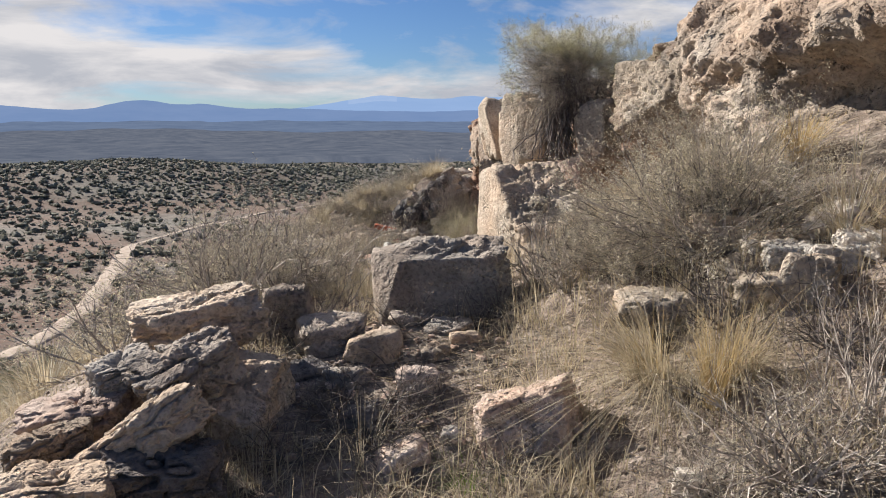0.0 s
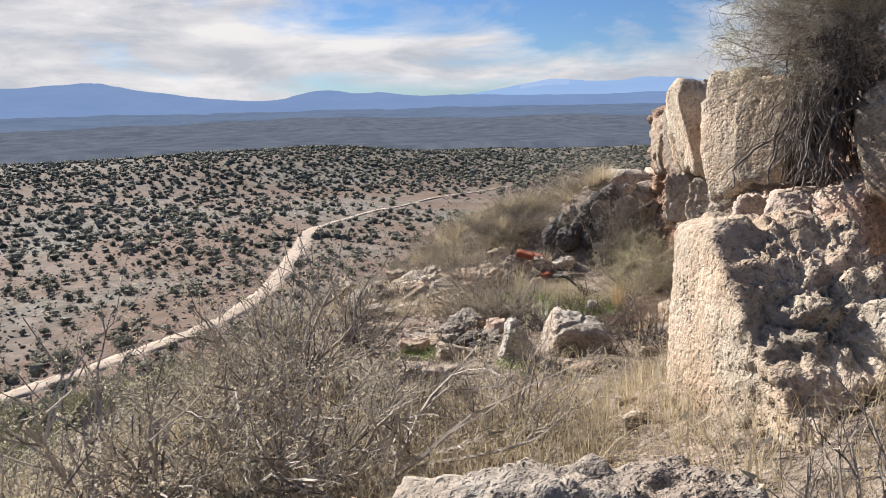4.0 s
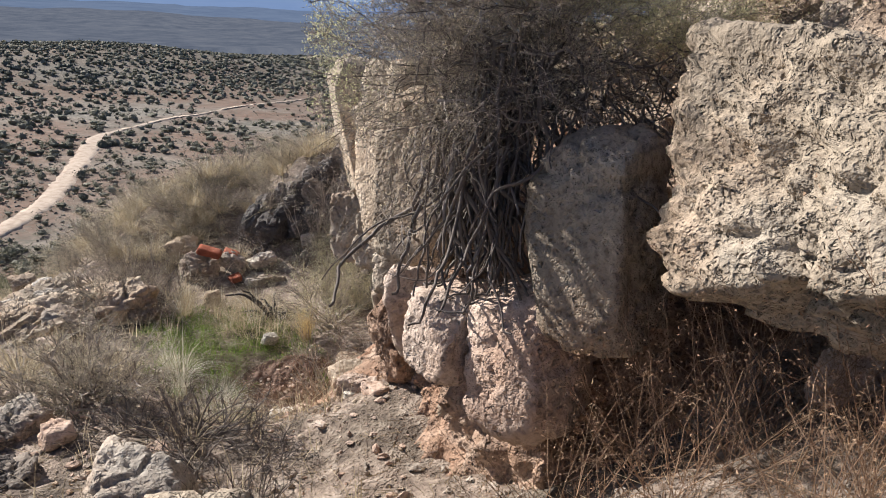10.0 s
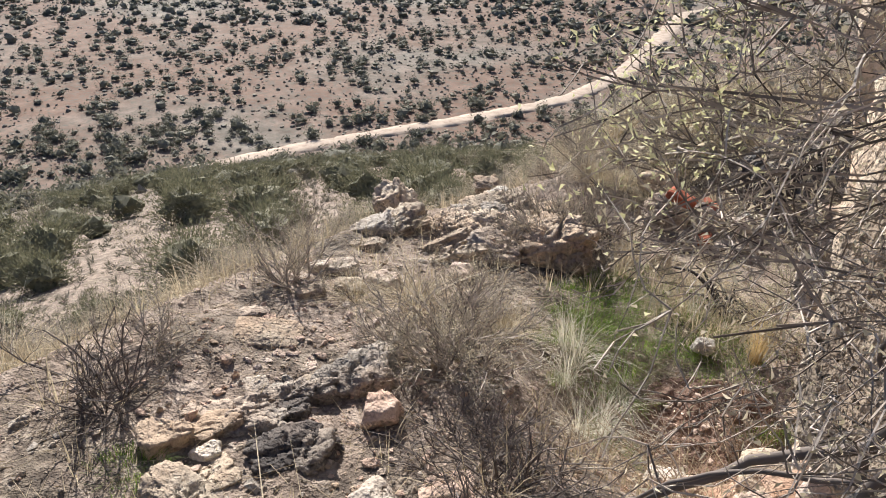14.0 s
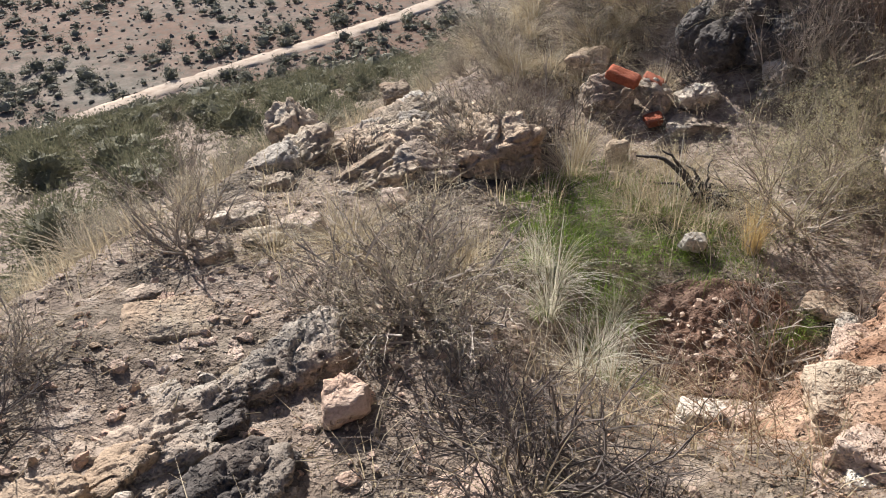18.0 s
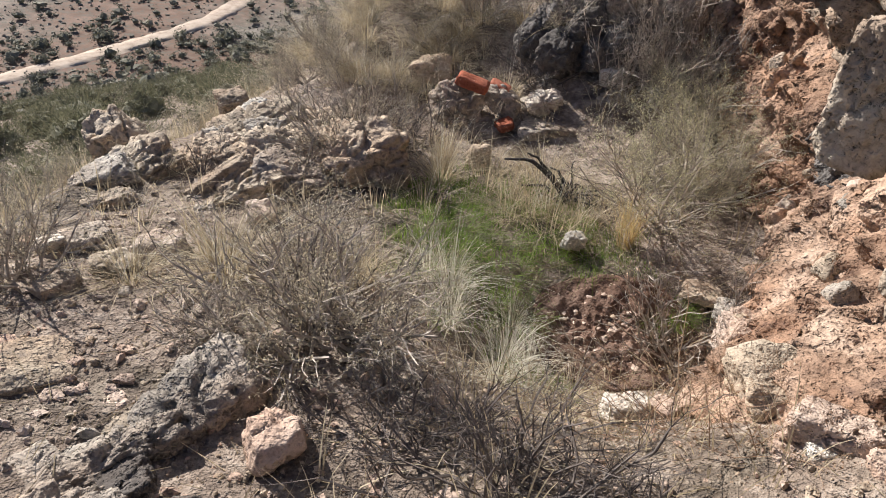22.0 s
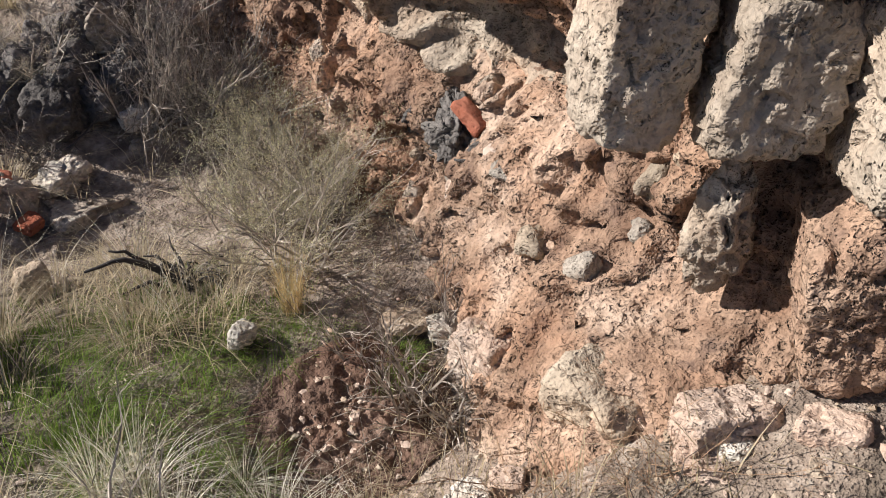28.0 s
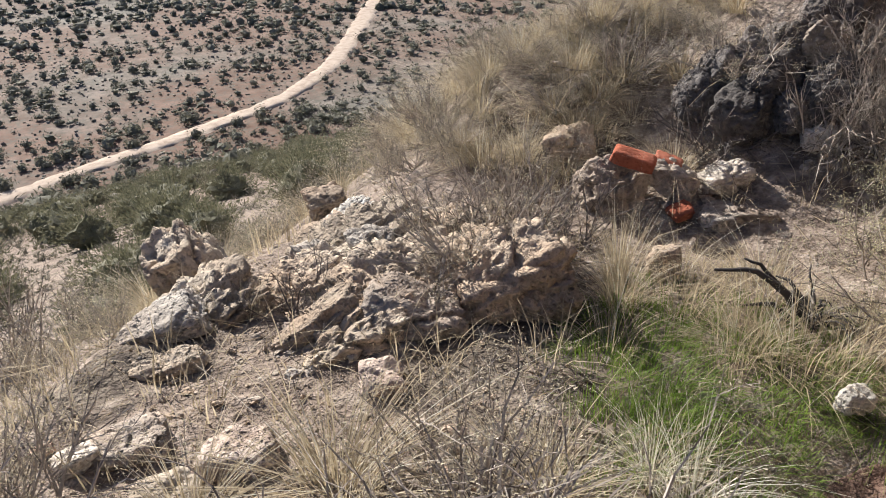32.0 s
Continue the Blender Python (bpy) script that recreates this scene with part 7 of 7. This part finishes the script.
def stump():
    rng = np.random.default_rng(210)
    z = gz(1.17, 6.76)
    root = tagged(new("dead_stump"), "charred dead stump with curling black branches in the grass", "stump")
    root.matrix_basis = place(1.17, 6.76, z)
    for k, (az, ln, arch, thick) in enumerate(((2.9, 0.30, 0.85, 0.017), (2.6, 0.22, 1.0, 0.013), (3.3, 0.20, 0.6, 0.012), (2.1, 0.16, 1.1, 0.011), (1.2, 0.12, 1.0, 0.010), (0.2, 0.14, 0.5, 0.012), (4.4, 0.14, 0.45, 0.010), (5.4, 0.12, 0.6, 0.009), (3.8, 0.16, 0.7, 0.008), (1.7, 0.20, 0.9, 0.007))):
        t = np.linspace(0, 1, 9)
        wob = np.cumsum(rng.normal(scale=0.005, size=(9, 3)), 0)
        pts = np.stack([np.cos(az) * ln * t ** 1.1, np.sin(az) * ln * t ** 1.1 * 0.6, ln * arch * np.sin(t * 1.75) * 0.75], -1) + wob + (rng.normal(0, 0.018), rng.normal(0, 0.014), -0.02)
        v, f = pipe(pts, thick * (1 - 0.75 * t))
        part("dead_branch", mesh_of("dead_branch", v, f, CHAR, True), root)
    for k in range(26):   # fine dead roots matted round the foot
        az, ln = rng.uniform(0, 6.28), rng.uniform(0.06, 0.16)
        t = np.linspace(0, 1, 7)
        wob = np.cumsum(rng.normal(scale=0.006, size=(7, 3)), 0)
        pts = np.stack([np.cos(az) * ln * t, np.sin(az) * ln * t, 0.05 * np.sin(t * 2.6) + 0.01], -1) + wob
        v, f = pipe(pts, np.linspace(0.004, 0.0015, 7))
        part("dead_root", mesh_of("dead_root", v, f, CHAR if k % 3 else TWIG, True), root)


stump()


def hillside_growth():
    """Dry shrubs and tufts on the shoulder beyond the rubble and along the brink."""
    rng = np.random.default_rng(33)
    for k in range(46):
        x = rng.uniform(-0.7, 2.0)
        y = rng.uniform(8.35, 10.2)
        kind = ("sage_pale", "tuft_straw", "twig_grey", "sage_pale", "tuft_straw")[k % 5]
        put_plant(kind, x, y, rng.uniform(0.16, 0.3), rng.uniform(0.2, 0.34))
    for k in range(44):
        kind = ("tuft_straw", "tuft_straw", "sage_pale")[k % 3]
        put_plant(kind, rng.uniform(0.0, 1.5), rng.uniform(8.25, 9.3), rng.uniform(0.16, 0.22), rng.uniform(0.10, 0.16))
    for k in range(22):
        put_plant(("tuft_straw", "grass_dry")[k % 2], rng.uniform(-0.1, 0.95), rng.uniform(7.7, 8.25), rng.uniform(0.14, 0.22), rng.uniform(0.12, 0.2))
    for k in range(120):
        y = rng.uniform(-1.5, 9.0)
        x = float(np.interp(y, EDGE[:, 1], EDGE[:, 0])) - (rng.uniform(0.0, 1.6) if k < 60 else rng.uniform(1.0, np.interp(y, [2, 5], [7.5, 2.6])))
        kind = ("brink_pale", "brink_pale", "tuft_straw", "brink_grey")[k % 4]
        low = float(np.interp(y, [2.5, 5.0], [1.0, 0.5]))
        put_plant(kind, x, y, low * rng.uniform(0.26, 0.5), low * rng.uniform(0.28, 0.52))


hillside_growth()

# ---- bricks, soil and dark stones ----
def brick(loc, half, rot, seed, label):
    ob = new("brick", rock_mesh("brick", half, seed, BRICK, sub=4, boxy=1.0, cuts=2, rough=0.018, tilt=0.03))
    ob.matrix_basis = place(*loc, *rot)
    tagged(ob, label, "brick", "old bricks on the ruin")


brick((0.72, 7.56, -1.265), (0.095, 0.043, 0.028), (8, 14, -14), 301, "orange-red clay brick lying on weathered stones")
brick((0.86, 7.65, -1.31), (0.062, 0.04, 0.025), (4, 16, -20), 302, "broken red clay brick behind another brick")
brick((0.90, 7.46, -1.435), (0.05, 0.045, 0.022), (10, -12, 30), 303, "small broken piece of red brick in the grass")
brick((2.085, 6.39, -0.97), (0.032, 0.082, 0.029), (34, 0, 6), 304, "red clay brick lodged in the conglomerate bank")
brick((2.08, 3.37, 0.40), (0.026, 0.03, 0.02), (0, 10, 20), 305, "small red brick fragment on a limestone block")

for k, (x, y, z, hx, hy, hz) in enumerate(((2.13, 6.50, -1.06, 0.09, 0.11, 0.12), (2.11, 6.30, -1.13, 0.09, 0.12, 0.09), (2.07, 6.16, -1.14, 0.08, 0.08, 0.08), (2.12, 6.68, -1.08, 0.07, 0.07, 0.06), (2.10, 6.40, -1.20, 0.06, 0.07, 0.05), (1.95, 5.75, -1.12, 0.05, 0.06, 0.06))):
    rock("embedded_stone", (x, y, z), (hx, hy, hz), (k * 11, k * 7, k * 23), 320 + k, DARK, "dark basalt cobble cemented in the pink bank", sub=5, boxy=0.8, cuts=8, rough=0.15, crag=0.3)
for k in range(46):
    rr = random.Random(900 + k)
    y, z = rr.uniform(5.45, 7.6), rr.uniform(-1.45, -0.7)
    s = rr.uniform(0.02, 0.06)
    x = float(lower_face(np.array([y]), np.array([z]))[0]) - 0.01
    rock("embedded_stone", (x, y, z), (s, s * rr.uniform(0.8, 1.4), s * rr.uniform(0.7, 1.1)), (k * 31, k * 17, k * 53), 400 + k, (PINK, PINKSTONE, PINK, GREY, LIMESTONE)[k % 5], "cobble cemented in the pink conglomerate bank", sub=3, boxy=0.85, cuts=6, rough=0.1)


def soil_mound():
    """A low dome of dug earth, crumbly, thinning out to nothing at its rim."""
    rr, aa = np.meshgrid(np.linspace(0, 1, 46), np.linspace(0, 2 * np.pi, 110, endpoint=False), indexing="ij")
    rim = 1 + 0.22 * fbm(np.stack([np.cos(aa) * 1.4, np.sin(aa) * 1.4, aa * 0], -1).reshape(-1, 3), 3, 71).reshape(aa.shape)
    x = 1.28 + 0.30 * rr * rim * np.cos(aa)
    y = 5.97 + 0.25 * rr * rim * np.sin(aa)
    p = np.stack([x, y, x * 0], -1).reshape(-1, 3)
    crumb = 0.030 * fbm(p * 11, 4, 72, 0.6) + 0.022 * fbm(p * 34, 3, 73, 0.7)
    h = 0.038 * np.sqrt(np.maximum(1 - rr ** 2, 0)) + crumb.reshape(rr.shape) * np.minimum((1 - rr) * 5, 1) - 0.03 * (rr > 0.97)
    v = np.stack([x, y, ground(x, y) + h], -1).reshape(-1, 3)
    i, j = np.meshgrid(np.arange(45), np.arange(110), indexing="ij")
    k = (j + 1) % 110
    f = np.stack([i * 110 + j, (i + 1) * 110 + j, (i + 1) * 110 + k, i * 110 + k], -1).reshape(-1, 4)
    tagged(new("soil_mound", mesh_of("soil_mound", v, f, SOIL)), "low mound of loose reddish soil dug from the bank", "soil")


soil_mound()


# ---- scattered small growth and stones ----
def scatter_ground():
    rng = np.random.default_rng(77)
    # dry grass and stubble all over the hill
    n = 11000
    x, y = rng.uniform(-5, 3.2, n), rng.uniform(-3, 15, n)
    x[:3600], y[:3600] = rng.uniform(-0.9, 2.0, 3600), rng.uniform(-1.2, 3.6, 3600)   # thicker at the foot of the walk
    d = edge_distance(x, y)
    dens = fbm(np.stack([x * 1.3, y * 1.3, x * 0], -1), 3, 61)
    bare = 1.3 * np.exp(-((x / 0.42) ** 2 + ((y - 1.05) / 0.5) ** 2)) + np.exp(-(((x + 0.2) / 0.45) ** 2 + ((y - 5.0) / 0.55) ** 2)) + np.exp(-(((x - 1.28) / 0.36) ** 2 + ((y - 5.97) / 0.3) ** 2)) + np.exp(-(((x - 1.7) / 0.35) ** 2 + ((y - 5.1) / 0.4) ** 2))
    keep = (dens + 0.35 * np.clip(d, 0, 1) - 0.9 * bare > rng.uniform(-0.55, 0.35, n)) & (x < np.interp(y, [-3, 0, 3, 4.2, 6, 8, 9, 15], [2.3, 2.0, 1.9, 1.5, 2.0, 2.0, 3, 4]))
    x, y = x[keep], y[keep]
    z = ground(x, y)
    vs, fs, c = [], [], 0
    for k in range(len(x)):
        v, f = blades(rng, (x[k], y[k], z[k]), rng.uniform(0.06, 0.24), 0.8, 0.0021, rng.integers(7, 16), 0.07, 0.6, 3)
        vs.append(v)
        fs.append(f + c)
        c += len(v)
    tagged(new("dry_grass_cover", mesh_of("dry_grass_cover", np.concatenate(vs), np.concatenate(fs), STRAW, False)), "thin cover of dry straw-coloured grass", "grass", kind="stuff")
    # fallen stalks
    n = 13000
    x, y = rng.uniform(-3, 2.4, n), rng.uniform(-2.5, 9.5, n)
    z = ground(x, y) + rng.uniform(0.004, 0.03, n)
    a = rng.uniform(0, np.pi, n)
    l = 0.012 + 0.09 * rng.uniform(0, 1, n) ** 2.5
    q = np.stack([np.cos(a) * l, np.sin(a) * l, rng.normal(scale=0.14, size=n) * l], -1)
    p = np.stack([x, y, z], -1)
    v, f = tubes(p - q, p + q, rng.uniform(0.0006, 0.0016, n), rng.uniform(0.0004, 0.001, n))
    tagged(new("fallen_stalks", mesh_of("fallen_stalks", v, f, STRAW, False)), "fallen dry stalks on the ground", "litter", kind="stuff")
    # gravel
    v1, f1 = ico(1)
    for name, mat, count, lo, hi, spots in (("gravel", LIMESTONE, 2400, 0.004, 0.016, ((0.2, 3.2, 1.1, 3.4),)), ("soil_grit", LIMESTONE, 6500, 0.0018, 0.006, ((-0.1, 5.1, 0.5, 0.6), (0.3, 4.7, 0.5, 0.5), (-0.3, 6.2, 0.5, 0.5), (1.3, 5.3, 0.4, 0.3), (0.1, 1.1, 0.4, 0.5))), ("mound_pebbles", PINKSTONE, 130, 0.003, 0.016, ((1.28, 5.97, 0.17, 0.15),)), ("tan_chips", LIMESTONE, 2000, 0.003, 0.016, ((0.1, 4.8, 0.6, 0.8), (-0.2, 5.9, 0.5, 0.7), (0.1, 1.0, 0.6, 0.7), (1.4, 5.3, 0.4, 0.4))), ("pink_gravel", PINKSTONE, 1500, 0.004, 0.024, ((1.6, 5.15, 0.35, 0.45), (-0.1, 5.1, 0.5, 0.4), (0.2, 1.3, 0.35, 0.5))), ("rubble_chips", GREY, 700, 0.005, 0.026, ((1.5, 8.0, 0.45, 0.4), (-0.2, 6.6, 0.5, 0.4), (1.75, 4.1, 0.2, 0.35), (0.1, 4.5, 0.5, 0.3)))):
        m = len(spots)
        pick = rng.integers(0, m, count)
        sp = np.array(spots)[pick]
        x, y = rng.normal(sp[:, 0], sp[:, 2]), rng.normal(sp[:, 1], sp[:, 3])
        s = lo * (hi / lo) ** (rng.uniform(0, 1, count) ** 2.2)
        z = ground(x, y) + s * 0.3 + 0.038 * np.sqrt(np.maximum(1 - ((x - 1.28) / 0.30) ** 2 - ((y - 5.97) / 0.25) ** 2, 0))
        base = v1[None] * (1 + 0.30 * rng.normal(size=(count, len(v1), 1)).clip(-1.5, 1.5)) * (s[:, None] * rng.uniform(0.55, 1.5, (count, 3)) * (1, 1, 0.55))[:, None]
        v = base + np.stack([x, y, z], -1)[:, None]
        f = f1[None] + (np.arange(count) * len(v1))[:, None, None]
        tagged(new(name, mesh_of(name, v.reshape(-1, 3), f.reshape(-1, 3), mat, False)), "loose angular stone chips on the ground", "gravel", kind="stuff")


scatter_ground()
